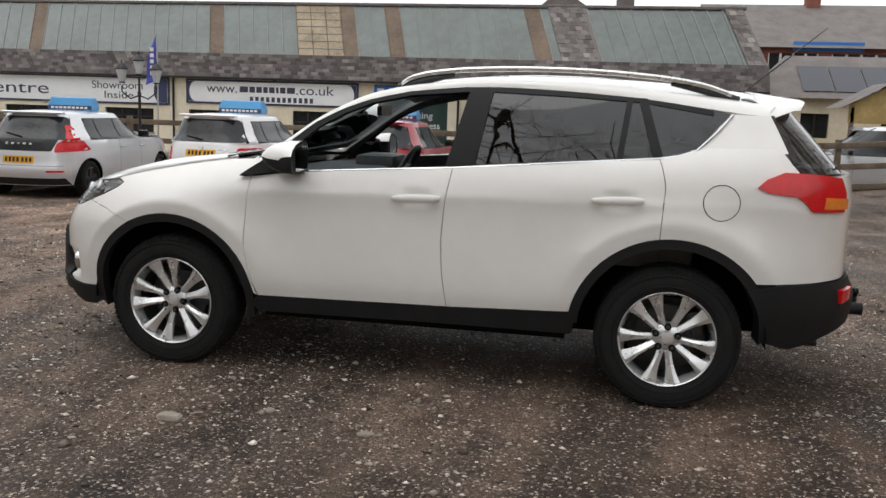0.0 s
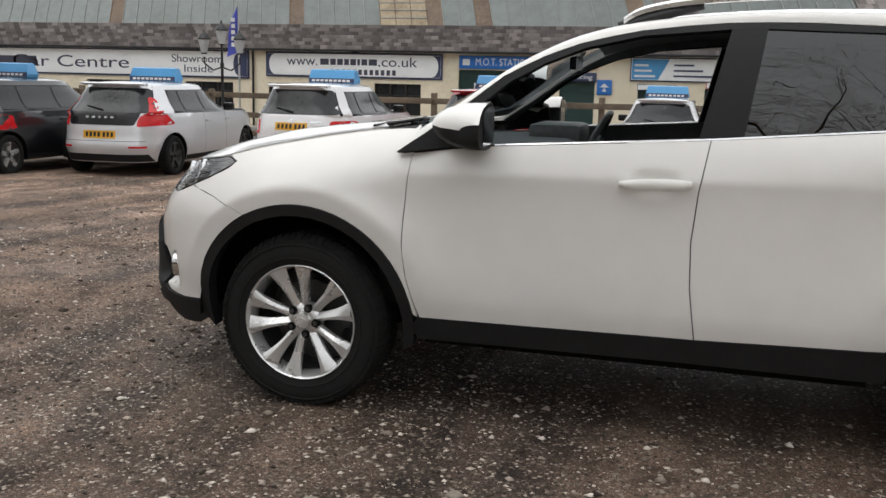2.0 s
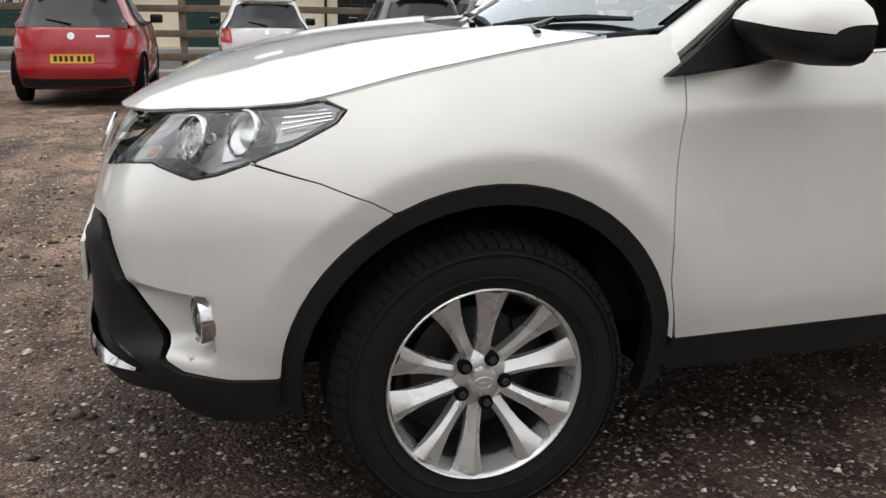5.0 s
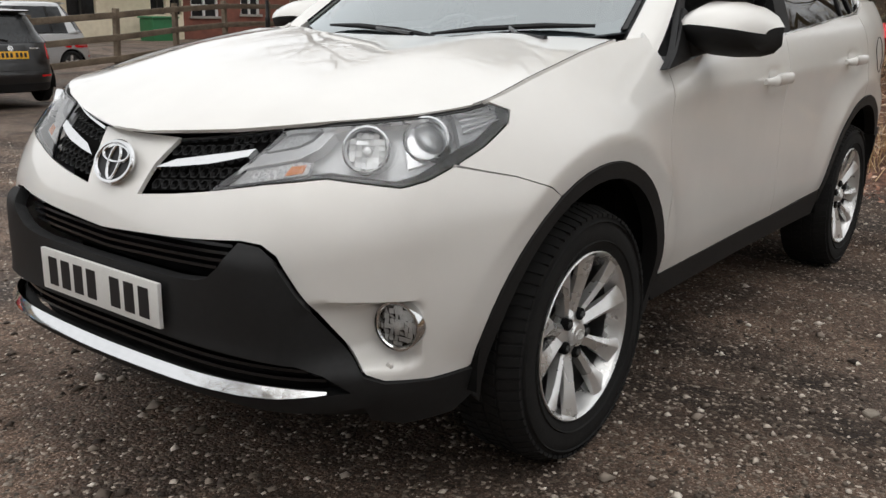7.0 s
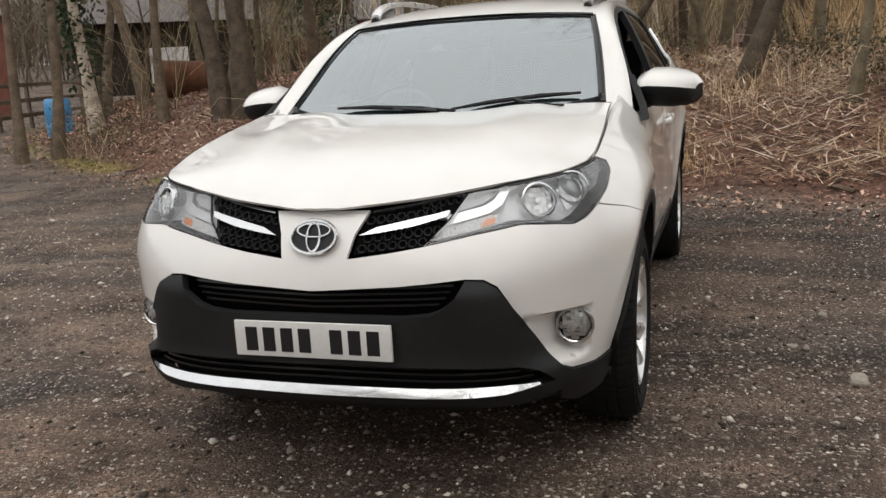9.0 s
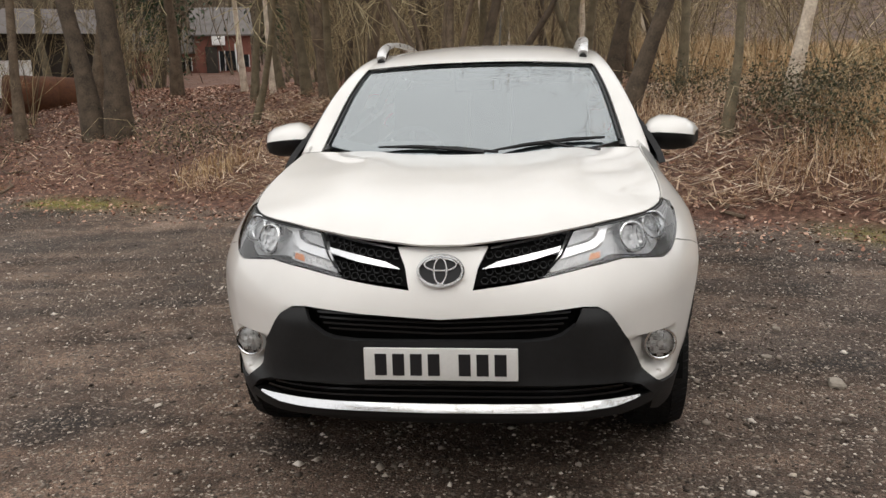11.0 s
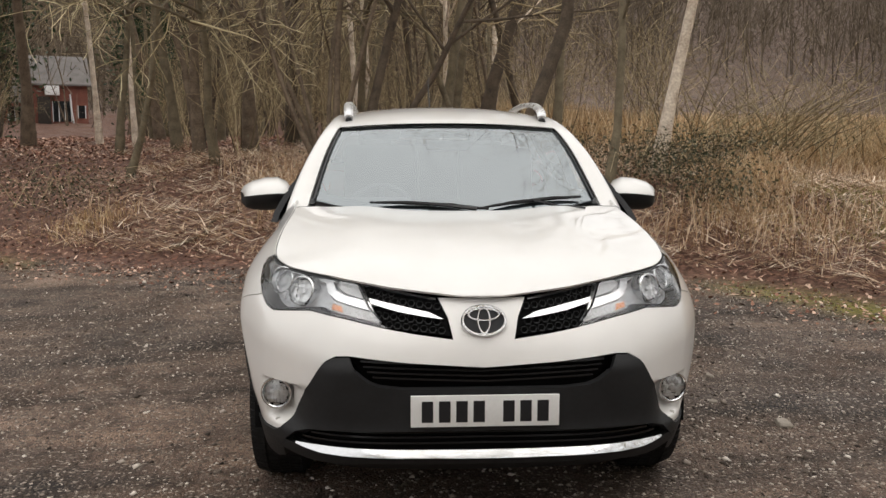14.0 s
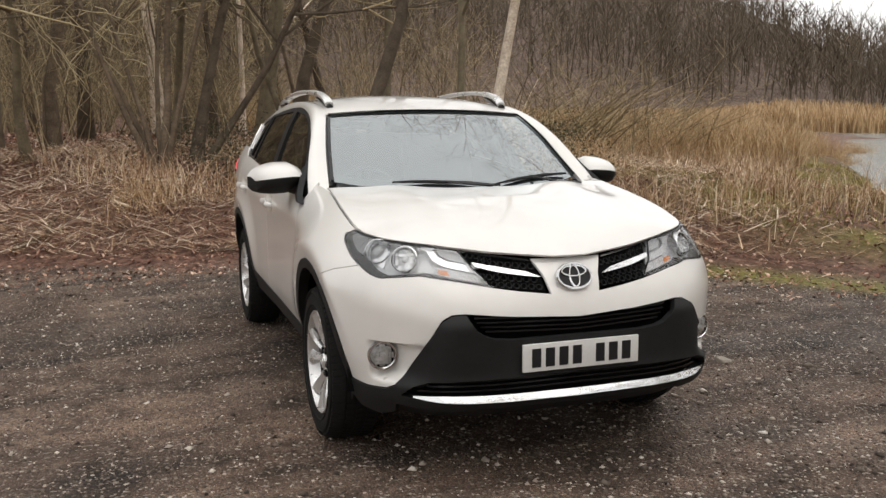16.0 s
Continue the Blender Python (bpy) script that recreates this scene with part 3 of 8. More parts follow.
def island_mat(name, stops, rough_=.9, single=False):
    """Colour by piece."""
    m = bpy.data.materials.new(name)
    m.use_nodes = True
    nt = m.node_tree
    b = nt.nodes["Principled BSDF"]
    g = nt.nodes.new("ShaderNodeNewGeometry")
    r = nt.nodes.new("ShaderNodeValToRGB")
    e = r.color_ramp.elements
    while len(e) < len(stops):
        e.new(.5)
    for k, (p, c) in zip(e, stops):
        k.position, k.color = p, (*c, 1)
    if single:
        g = nt.nodes.new("ShaderNodeObjectInfo")
    nt.links.new(g.outputs["Random" if single else "Random Per Island"], r.inputs["Fac"])
    n = nt.nodes.new("ShaderNodeTexNoise")
    n.inputs["Scale"].default_value = 25
    tc = nt.nodes.new("ShaderNodeTexCoord")
    nt.links.new(tc.outputs["Object"], n.inputs["Vector"])
    mx = nt.nodes.new("ShaderNodeMix")
    mx.data_type, mx.blend_type = "RGBA", "OVERLAY"
    mx.inputs[0].default_value = .5
    nt.links.new(r.outputs[0], mx.inputs[6])
    nt.links.new(n.outputs["Fac"], mx.inputs[7])
    nt.links.new(mx.outputs[2], b.inputs["Base Color"])
    b.inputs["Roughness"].default_value = rough_
    b.inputs["Specular IOR Level"].default_value = .3
    return m


def scatter_mesh(name, V, F, material, label, category):
    """One mesh of many small pieces from arrays (n, k, 3) and faces of one piece."""
    n, k = V.shape[:2]
    F = np.array(F)
    me = bpy.data.meshes.new(name)
    faces = (F[None] + (np.arange(n) * k)[:, None, None]).reshape(-1, F.shape[1])
    nf, w = faces.shape
    me.vertices.add(n * k)
    me.vertices.foreach_set("co", V.reshape(-1).astype(np.float32))
    me.loops.add(nf * w)
    me.loops.foreach_set("vertex_index", faces.reshape(-1).astype(np.int32))
    me.polygons.add(nf)
    me.polygons.foreach_set("loop_start", (np.arange(nf) * w).astype(np.int32))
    me.update(calc_edges=True)
    me.validate()
    return link_mesh(name, me, material, None, label, "stuff", category)


rng = np.random.default_rng(7)


def stones():
    n = 210000
    x = rng.uniform(-9, 7, n)
    y = rng.uniform(-5.6, 8, n)
    near = np.hypot(x + 1.5, y + 2.2)
    keep = (edge_distance(x, y) < .15) & (rng.random(n) < np.clip(1.25 - near / 11, .12, 1)) & (rng.random(n) < .25 + .75 * np.clip(.55 + rough(x, y, .9, 5.0), 0, 1))
    x, y = x[keep], y[keep]
    n = len(x)
    z = ground_z(x, y)
    s = np.exp(rng.normal(-5.14, .55, n)) * 1.0
    s = np.clip(s, .003, .034)
    base = np.array([(1, 0, 0), (-.2, .95, 0), (-.9, .1, 0), (-.1, -.9, 0), (.15, .1, .62), (0, 0, -.4)])
    ang = rng.uniform(0, 6.28, n)
    V = base[None] * (1 + rng.normal(0, .18, (n, 6, 3)))
    c, sn = np.cos(ang)[:, None], np.sin(ang)[:, None]
    X = V[..., 0] * c - V[..., 1] * sn
    Y = V[..., 0] * sn + V[..., 1] * c
    V = np.stack([X, Y, V[..., 2]], -1) * s[:, None, None] * np.stack([np.ones(n), rng.uniform(.6, 1, n), rng.uniform(.6, 1, n)], -1)[:, None]
    V += np.stack([x, y, z + s * .12], -1)[:, None]
    F = [(0, 1, 4), (1, 2, 4), (2, 3, 4), (3, 0, 4), (1, 0, 5), (2, 1, 5), (3, 2, 5), (0, 3, 5)]
    m = island_mat("loose_stones", [(0, (.035, .026, .021)), (.4, (.12, .096, .078)), (.68, (.31, .26, .215)), (.88, (.58, .51, .44)), (1, (.82, .76, .68))], .8)
    scatter_mesh("gravel", V, F, m, "loose grey and brown gravel stones on the yard", "gravel")


stones()
# ---- the white car ----
car = thing("suv_car", "pearl white family SUV with black cladding, parked on gravel", "car")


def cpart(name, lst, material, parent=car, label="", smooth=40):
    return pmesh(name, lst[0], lst[1], material, parent, label, smooth)


def full(half):
    return [(-u, z) for u, z in half[::-1] if u > 1e-6] + list(half)


def flip(poly):
    return [(-u, z) for u, z in poly[::-1]]


def arc(cu, r, a0, a1, n=14, cz=.36):
    return [(cu + r * math.cos(radians(a0 + (a1 - a0) * i / n)), cz + r * math.sin(radians(a0 + (a1 - a0) * i / n))) for i in range(n + 1)]


FU, RU = float(ux(-1.33)), float(ux(1.33))
FR, FI, RR, RI = .480, .435, .498, .450


def top_edge(u0, u1, n, d=-.004):
    return [(u, float(ZTOP(u)) + d) for u in np.linspace(u0, u1, n)]


DOORF = [(1.964, 1.06), (1.948, .92), (1.940, .80), (1.938, .71), (1.952, .58), (1.978, .49), (2.002, .414)]
DOORB = [(3.048, 1.157), (3.018, .97), (3.004, .79), (3.012, .62), (3.040, .430)]
SEAM = [(.965, .879), (1.12, .848), (1.22, .813), (1.27, .785)]
LAMP_LOW = [(1.185, .988), (1.16, .962), (1.06, .915), (.965, .879), (.89, .852), (.83, .838), (.755, .845), (.66, .852), (.50, .831), (.335, .803)]
MASK_TOP = [(0, .677), (.26, .692), (.465, .711), (.518, .708), (.555, .687), (.602, .612), (.698, .487), (.748, .418), (.79, .400), (.90, .392), (1.01, .397)]

# the front
bumper_poly = MASK_TOP + arc(FU, FR, 175, 119, 10) + SEAM[::-1] + LAMP_LOW[4:] + [(.23, .787), (.108, .772), (.125, .84), (.160, .904), (0, .904)]
front_bumper = cpart("front_bumper", panel(full(bumper_poly), wall, .012, .010, gap=.0015), PAINT)
mask_poly = [(0, .606), (.28, .604), (.355, .611), (.39, .624), (.425, .654), (.464, .710), (.518, .706), (.553, .686), (.600, .612), (.696, .487), (.746, .417), (.79, .398), (.90, .390), (1.03, .395),
             (1.05, .33), (.98, .285), (.84, .275), (.76, .30), (.735, .37), (.66, .428), (.60, .447), (0, .458)]
bumper_mask = cpart("bumper_mask", panel(full(mask_poly), lambda u, z, off: wall(u, z, off + .020 * np.exp(-((np.abs(u) - .53 - .55 * (.6 - z)) / .14) ** 2) * np.clip((np.asarray(z) - .34) / .09, 0, 1) * np.clip((.71 - np.asarray(z)) / .04, 0, 1)), .02, .015, .008, .032), BLACKP, label="black textured plastic bumper mask")
cpart("upper_grille_backing", panel(full([(0, .69), (.26, .70), (.50, .72), (.40, .60), (0, .595)]), wall, .05, .03, -.06, 0), LINER)
cpart("lower_grille_backing", panel(full([(0, .47), (.66, .46), (.78, .36), (0, .37)]), wall, .05, .03, -.06, 0), LINER)
for z, u0 in ((.622, .385), (.640, .405), (.658, .42), (.676, .43)):
    cpart("grille_slat", panel(full([(0, z), (u0, z + .012), (u0, z + .019), (0, z + .007)]), wall, .06, .03, -.022, .02), GLOSSB)
for z, u0 in ((.405, .66), (.425, .62), (.443, .56)):
    cpart("grille_slat", panel(full([(0, z), (u0, z - .008), (u0, z - .001), (0, z + .007)]), wall, .06, .03, -.018, .02), GLOSSB)
cpart("chrome_strip", panel(full([(0, .366), (.30, .366), (.48, .366), (.56, .369), (.665, .381), (.665, .387), (.57, .391), (.45, .391), (0, .392)]), lambda u, z, off: wall(u, z, off + .014 - .6 * np.maximum(np.asarray(z) - .366, 0)), .04, .008, .010, .02), CHROME, label="polished chrome bumper strip")
cpart("bumper_lip", panel(full([(0, .338), (.40, .335), (.50, .325), (.60, .325), (.76, .345), (.78, .372), (.72, .383), (.56, .364), (.48, .363), (0, .362)]), wall, .04, .02, .012, .05), BLACKP)
cpart("bumper_underside", panel(full([(0, .275), (.70, .275), (1.02, .29), (.95, .34), (0, .345)]), wall, .05, .03, -.06, .1), BLACKP)

# grille between the lamps, honeycomb, chrome bar
for s in (1, -1):
    g = [(.113, .775), (.225, .788), (.345, .803), (.42, .87), (.488, .944), (.33, .922), (.166, .900), (.13, .84)]
    g = g if s > 0 else flip(g)
    gr = cpart("grille", panel(g, wall, .04, .03, -.03, 0), LINER)
    bars = []
    for i in range(12):
        for j in range(7):
            cu, cz = .13 + i * .031 + (j % 2) * .0155, .772 + j * .0245 + i * .0028
            inside = .133 + (cz - .78) * .3 < cu + .006 and cu < .335 + (cz - .80) * 1.05 and cz < .89 + (cu - .16) * .13 and cz > .782 + (cu - .11) * .11
            if not inside or abs(cz - (.842 + (cu - .12) * .14)) < .014:
                continue
            ring = [(cu + .0150 * math.cos(radians(a)), cz + .0125 * math.sin(radians(a))) for a in range(0, 360, 60)]
            ring = ring if s > 0 else flip(ring)
            hole = [((u - s * cu) * .84 + s * cu, (z - cz) * .84 + cz) for u, z in ring]
            o = wall([p[0] for p in ring + hole + hole], [p[1] for p in ring + hole + hole], -.012)
            o[12:, 0] += .012
            bars.append((list(o), [(k, (k + 1) % 6, 6 + (k + 1) % 6, 6 + k) for k in range(6)] + [(6 + k, 6 + (k + 1) % 6, 12 + (k + 1) % 6, 12 + k) for k in range(6)]))
    tagged(cpart("grille_mesh", join(*bars), BLACKP, gr), kind="stuff")
    b = [(.137, .836), (.20, .843), (.30, .858), (.413, .882), (.425, .898), (.30, .878), (.19, .858)]
    cpart("grille_bar", panel(b if s > 0 else flip(b), wall, .03, .02, .006, .02), CHROME, gr, "chrome grille bar")
    b = [(.166, .895), (.33, .917), (.478, .938), (.484, .942), (.33, .923), (.168, .901)]
    cpart("grille_edge", panel(b if s > 0 else flip(b), wall, .03, .02, .0, .01), CHROME, gr)

# badge: ring and ovals
badge = cpart("badge", ([], []), CHROME)
BM = Matrix.Translation((-2.170, 0, .836)) @ Matrix.Rotation(radians(24), 4, "Y")


def oval(cy, cz, ry, rz, w, seg=40):
    pts = [BM @ Vector((0, cy + ry * math.cos(2 * math.pi * k / seg), cz + rz * math.sin(2 * math.pi * k / seg))) for k in range(seg)]
    return tube(pts, w, 6, closed=True)


bd = [BM @ Vector((.003, .072 * math.cos(2 * math.pi * k / 40), .049 * math.sin(2 * math.pi * k / 40))) for k in range(40)]
cpart("badge_field", (bd, [tuple(range(40))]), BLACKI, badge)
cpart("badge_ring", join(oval(0, 0, .075, .052, .0065), oval(0, 0, .0215, .044, .0042), oval(0, .021, .054, .021, .0042)), CHROME, badge)

# hood
hx = np.linspace(-2.15, -1.02, 130)
edge = [(float(x), float(np.interp(x, HEX, HEY)) - .0008) for x in hx if np.interp(x, HEX, HEY) > .05]
edge = [(float(np.interp(.02, HEY[:200], HEX[:200])) + .004, .0)] + [(x + .001 * max(0, min(1, (-1.6 - x) / .2)), y) for x, y in edge]
rear = [(-1.03, .66), (-1.13, .45), (-1.19, .2), (-1.205, 0)]
hh = edge + rear
hoodp = hh + [(x, -y) for x, y in hh[-2:0:-1]]
cpart("hood", panel(hoodp, hood_at, .025, .03, 0, .010), PAINT)

cpart("hood_seal", panel([(u, float(ZTOP(abs(u))) - .012) for u in np.linspace(-1.12, 1.12, 30)] + [(u, float(ZTOP(abs(u))) - .001) for u in np.linspace(1.12, -1.12, 30)], wall, .04, .02, -.006, 0), GAP)
for s in (1, -1):
    k = [i for i in range(500) if -1.72 < HEX[i] < -1.03][::8]
    cpart("hood_seam", tube([(HEX[i], -s * (HEY[i] - .002), HEZ[i] + .0005) for i in k] + [(-1.02, -s * .66, float(hood_at(-1.02, .66)[2]))], .0013, 5), GAP)

def facets(r, cell, depth, seed):
    """A bowl of small mirror facets, each tilted its own way."""
    g_ = random.Random(seed)
    v, f = [], []
    n_ = int(r / cell) + 1
    for i in range(-n_, n_):
        for j in range(-n_, n_):
            cx_, cz_ = (i + .5) * cell, (j + .5) * cell
            if math.hypot(cx_, cz_) > r * .98:
                continue
            a_, b_ = g_.gauss(0, .28), g_.gauss(0, .28)
            o_ = len(v)
            for dx_, dz_ in ((-.5, -.5), (.5, -.5), (.5, .5), (-.5, .5)):
                px_, pz_ = cx_ + dx_ * cell * .98, cz_ + dz_ * cell * .98
                k_ = min(1, r / max(math.hypot(px_, pz_), 1e-6))
                v.append((px_ * k_, depth * (math.hypot(cx_, cz_) / r) ** 2 + (dx_ * a_ + dz_ * b_) * cell, pz_ * k_))
            f.append((o_, o_ + 1, o_ + 2, o_ + 3))
    return v, f


# headlights
for s in (1, -1):
    lp = LAMP_LOW + [(.42, .872), (.49, .938), (.52, .944)] + top_edge(.6, 1.13, 8, -.008)
    lp = lp if s > 0 else flip(lp)
    hl = cpart("headlight", panel(inset(lp, .003), wall, .03, .02, -.060, 0), LAMPDARK, label="clear headlight with chrome projector")
    cpart("lens", panel(inset(lp, .0025), wall, .025, .02, .002, .012), LENS, hl)
    cpart("lamp_edge", join(*[tube([wall(u, z, -.004) for u, z in inset(lp, .003)], .004, 5, closed=True)]), GLOSSB, hl)

    def lamp_disc(name, u, z, r, depth, m, back=True):
        c = Vector(wall(s * u, z, -depth))
        n = Vector((-.80, -s * .46, .32)).normalized()
        q = n.to_track_quat("Y", "Z").to_matrix().to_4x4()
        mm = Matrix.Translation(c) @ q
        v, f = lathe([(r * .80, -.006), (r * .99, .0), (r, .02), (r * 1.10, .027), (r * 1.20, .024), (r * 1.24, .0), (r * 1.26, -.02)], 36)
        cpart(name, ([mm @ Vector(p) for p in v], f), m, hl)
        if name == "projector":
            v, f = lathe([(.0005, .018), (r * .4, .015), (r * .75, .006), (r, -.006)], 24)
            cpart("projector_glass", ([mm @ Vector(p) for p in v], f), CLEARG, hl)
        else:
            v, f = join(facets(r * .98, .0135, .018, 5), lathe([(.0005, .016), (r * .2, .014), (r * .24, .0)], 16))
            cpart("main_beam_bowl", ([mm @ Vector(p) for p in v], f), FACET, hl, smooth=5)
        v, f = lathe([(.0005, -.018), (r, -.018)], 24)
        cpart(name + "_back", ([mm @ Vector(p) for p in v], f), LAMPDARK, hl)
    lamp_disc("projector", .935, .925, .044, .050, CHROME)
    lamp_disc("main_beam", .762, .903, .046, .040, CHROME)
    b = [(.40, .853), (.57, .884), (.625, .905), (.665, .938), (.78, .962), (.98, .978), (1.12, .989), (1.10, .994), (.90, .981), (.72, .968), (.648, .952), (.60, .918), (.555, .903), (.425, .882)]
    cpart("lamp_brow", panel(b if s > 0 else flip(b), wall, .03, .02, -.018, .03), LAMPBROW, hl)
    b = [(.375, .815), (.50, .836), (.60, .852), (.61, .876), (.57, .876), (.405, .847)]
    cpart("indicator", panel(b if s > 0 else flip(b), wall, .03, .02, -.03, .01), REFLECT, hl)
    b = [(.53, .846), (.585, .855), (.592, .872), (.545, .866)]
    cpart("indicator_bulb", panel(b if s > 0 else flip(b), wall, .03, .02, -.027, .01), AMBER, hl)
    b = [(.445, .889), (.55, .908), (.595, .924), (.638, .955), (.60, .953), (.505, .938)]
    cpart("daytime_lamp", panel(b if s > 0 else flip(b), wall, .03, .02, -.024, .012), LAMPRIB, hl)
    b = [(1.015, .915), (1.06, .925), (1.155, .967), (1.165, .985), (1.12, .992), (1.03, .980)]
    cpart("lamp_rear_wedge", panel(b if s > 0 else flip(b), wall, .03, .02, -.03, .02), LAMPDARK, hl)
    b = [(.862, .868), (.95, .885), (1.01, .915), (1.02, .965), (.90, .962), (.865, .915)]
    cpart("projector_plate", panel(b if s > 0 else flip(b), wall, .03, .02, -.05, .02), LAMPBROW, hl)
    for k in range(4):
        b = [(1.03, .945 + k * .011), (1.15, .968 + k * .006), (1.15, .9695 + k * .006), (1.03, .948 + k * .011)]
        cpart("lamp_fin", panel(b if s > 0 else flip(b), wall, .03, .02, -.014, .006), LAMPBROW, hl)

    # fog lamp
    c = Vector((-1.956, -s * .753, .5235))
    n = Vector((-.985, -s * .17, .0)).normalized()
    mm = Matrix.Translation(c) @ n.to_track_quat("Y", "Z").to_matrix().to_4x4()
    v, f = lathe([(.060, -.02), (.060, .009), (.058, .014), (.053, .014), (.048, .009), (.047, -.01)], 36)
    fog = cpart("fog_lamp", ([mm @ Vector(p) for p in v], f), CHROME, label="round clear fog lamp in a white bumper recess")
    v, f = lathe([(.0005, .022), (.03, .018), (.052, .010)], 28)
    cpart("lens", ([mm @ Vector(p) for p in v], f), CLEARG, fog)
    v, f = join(facets(.047, .0125, .008, 8 + s), lathe([(.0005, .012), (.011, .011), (.013, .0)], 16))
    cpart("reflector", ([mm @ Vector(p) for p in v], f), FACET, fog, smooth=5)
    v, f = lathe([(.0005, -.018), (.060, -.018)], 24)
    cpart("lamp_back", ([mm @ Vector(p) for p in v], f), LINER, fog)
    c = Vector(wall(s * .80, .432, .004))
    v, f = lathe([(.0005, .002), (.008, .001), (.009, -.006)], 16)
    cpart("parking_sensor", ([Matrix.Translation(c) @ n.to_track_quat("Y", "Z").to_matrix().to_4x4() @ Vector(p) for p in v], f), PAINT)

# front number plate, its characters as plain bars
np_ = part("number_plate", box(-2.246, -2.234, -.26, .26, .475, .587, bevel=.003), WHITEP, car, "white number plate with dark bars")
for y0, w in ((-.222, .040), (-.162, .040), (-.102, .040), (-.042, .040), (.062, .040), (.122, .040), (.182, .040)):
    part("plate_bar", box(-2.2475, -2.246, -y0 - w, -y0, .492, .568), BLACKI, np_)

# fenders, doors, quarters, sills, arches
for s in (1, -1):
    F = (lambda p: p) if s > 0 else flip
    fender = SEAM + arc(FU, FR, 117, 8, 16) + [(1.995, .414)] + DOORF[::-1][1:] + [(1.965, 1.12), (1.97, 1.165)] + top_edge(1.95, 1.135, 14) + LAMP_LOW[0:4]
    fd = cpart("fender", panel(F(fender), wall, .02, .015, gap=.0015), PAINT)
    fdoor = DOORF + DOORB[::-1] + [(2.7, 1.133), (2.25, 1.098)]
    d1 = cpart("front_door", panel(F(fdoor), wall, .02, .014, gap=.002), PAINT)
    rdoor = DOORB + [(3.62, .452)] + arc(RU, RR, 169, 98, 12) + [(4.094, .92), (4.098, 1.0), (4.104, 1.104), (4.085, 1.19), (4.067, 1.237), (3.6, 1.203)]
    d2 = cpart("rear_door", panel(F(rdoor), wall, .02, .014, gap=.002), PAINT)
    quart = [(4.067, 1.237), (4.085, 1.19), (4.104, 1.104), (4.098, 1.0), (4.094, .92)] + arc(RU, RR, 98, 37, 10) + [(4.75, .664), (5.005, .672), (5.25, .672), (5.20, 1.185), (4.80, 1.185), (4.745, 1.19), (4.705, 1.235), (4.672, 1.285), (4.62, 1.305), (4.5, 1.305), (4.30, 1.30), (4.24, 1.285)]
    cpart("rear_quarter", panel(F(quart), wall, .03, .02, gap=.0015), PAINT)
    cpart("door_lining", panel(F([(2.02, .42), (3.60, .46)] + arc(RU, .56, 166, 100, 10) + [(4.08, 1.235), (3.06, 1.15), (2.25, 1.095), (2.02, 1.05)]), wall, .12, .06, -.075, 0), DARKIN)
    sill = [(2.0, .416), (3.054, .430), (3.66, .452), (3.70, .40), (3.68, .335), (3.0, .335), (2.0, .325), (1.96, .37)]
    cpart("sill", panel(F(sill), wall, .05, .02, .004, .05), BLACKP, label="black plastic sill cladding")
    part("sill_base", box(-.84, .82, -.74 if s > 0 else .56, -.56 if s > 0 else .74, .28, .40), LINER, car)
    cpart("wheel_arch_trim", panel(F(arc(FU, FR - .001, 183, -8, 24) + arc(FU, FI, -12, 190, 24)), wall, .03, .03, .006, .05), BLACKP, label="black wheel arch cladding")
    cpart("wheel_arch_trim", panel(F(arc(RU, RR - .001, 171, 22, 24) + arc(RU, RI, 18, 176, 24)), wall, .03, .03, .006, .05), BLACKP, label="black wheel arch cladding")
    for cx in (-1.33, 1.33):
        v = []
        n = 22
        for k in range(n + 1):
            a = radians(-3 + 186 * k / n)
            for yy in (.875 if cx > 0 else .86, .50):
                v.append((cx + .47 * math.cos(a), -s * yy, .36 + .47 * math.sin(a)))
        f = [(2 * k, 2 * k + 1, 2 * k + 3, 2 * k + 2) for k in range(n)] + [tuple(2 * k + 1 for k in range(n + 1))]
        cpart("wheel_liner", (v, f), LINER)
    # door handles
    for d, u0, z0, L in ((d1, 2.744, .985, .25), (d2, 3.757, 1.026, .25)):
        v, f = [], []
        for i in range(13):
            t = i / 12
            h = .021 * (1 - .5 * abs(2 * t - 1) ** 4) * (1.0 + .12 * t)
            o = .048 - .034 * (2 * t - 1) ** 6
            p = wall(s * (u0 + L * t), z0 + .010 * t, 0)
            q = wall(s * (u0 + L * t), z0 + .010 * t, 1)
            nn = np.array(q) - np.array(p)
            for k in range(10):
                a = 2 * math.pi * k / 10
                v.append(tuple(np.array(p) + nn * (o - .012 + .012 * math.cos(a)) + np.array([0, 0, h * math.sin(a)])))
        f = [(i * 10 + k, i * 10 + (k + 1) % 10, i * 10 + 10 + (k + 1) % 10, i * 10 + 10 + k) for i in range(12) for k in range(10)] + [tuple(range(10)), tuple(range(120, 130))]
        cpart("door_handle", (v, f), PAINT, d)
    ring = [wall(s * (4.367 + .085 * math.cos(2 * math.pi * k / 40)), 1.044 + .085 * math.sin(2 * math.pi * k / 40), .0005) for k in range(40)]
    if s > 0:
        cpart("fuel_flap", tube(ring, .0022, 5, closed=True), GAP)
    # tail lamp and rear bumper
    tl = [(4.527, 1.125), (4.58, 1.10), (4.66, 1.09), (4.72, 1.085), (4.76, 1.06), (4.80, 1.015), (5.02, 1.01), (5.04, 1.10), (5.01, 1.175), (4.85, 1.192), (4.66, 1.20), (4.57, 1.165)]
    t_ = cpart("tail_light", panel(F(tl), wall, .03, .02, .012, .03), REDL, label="red tail light cluster")
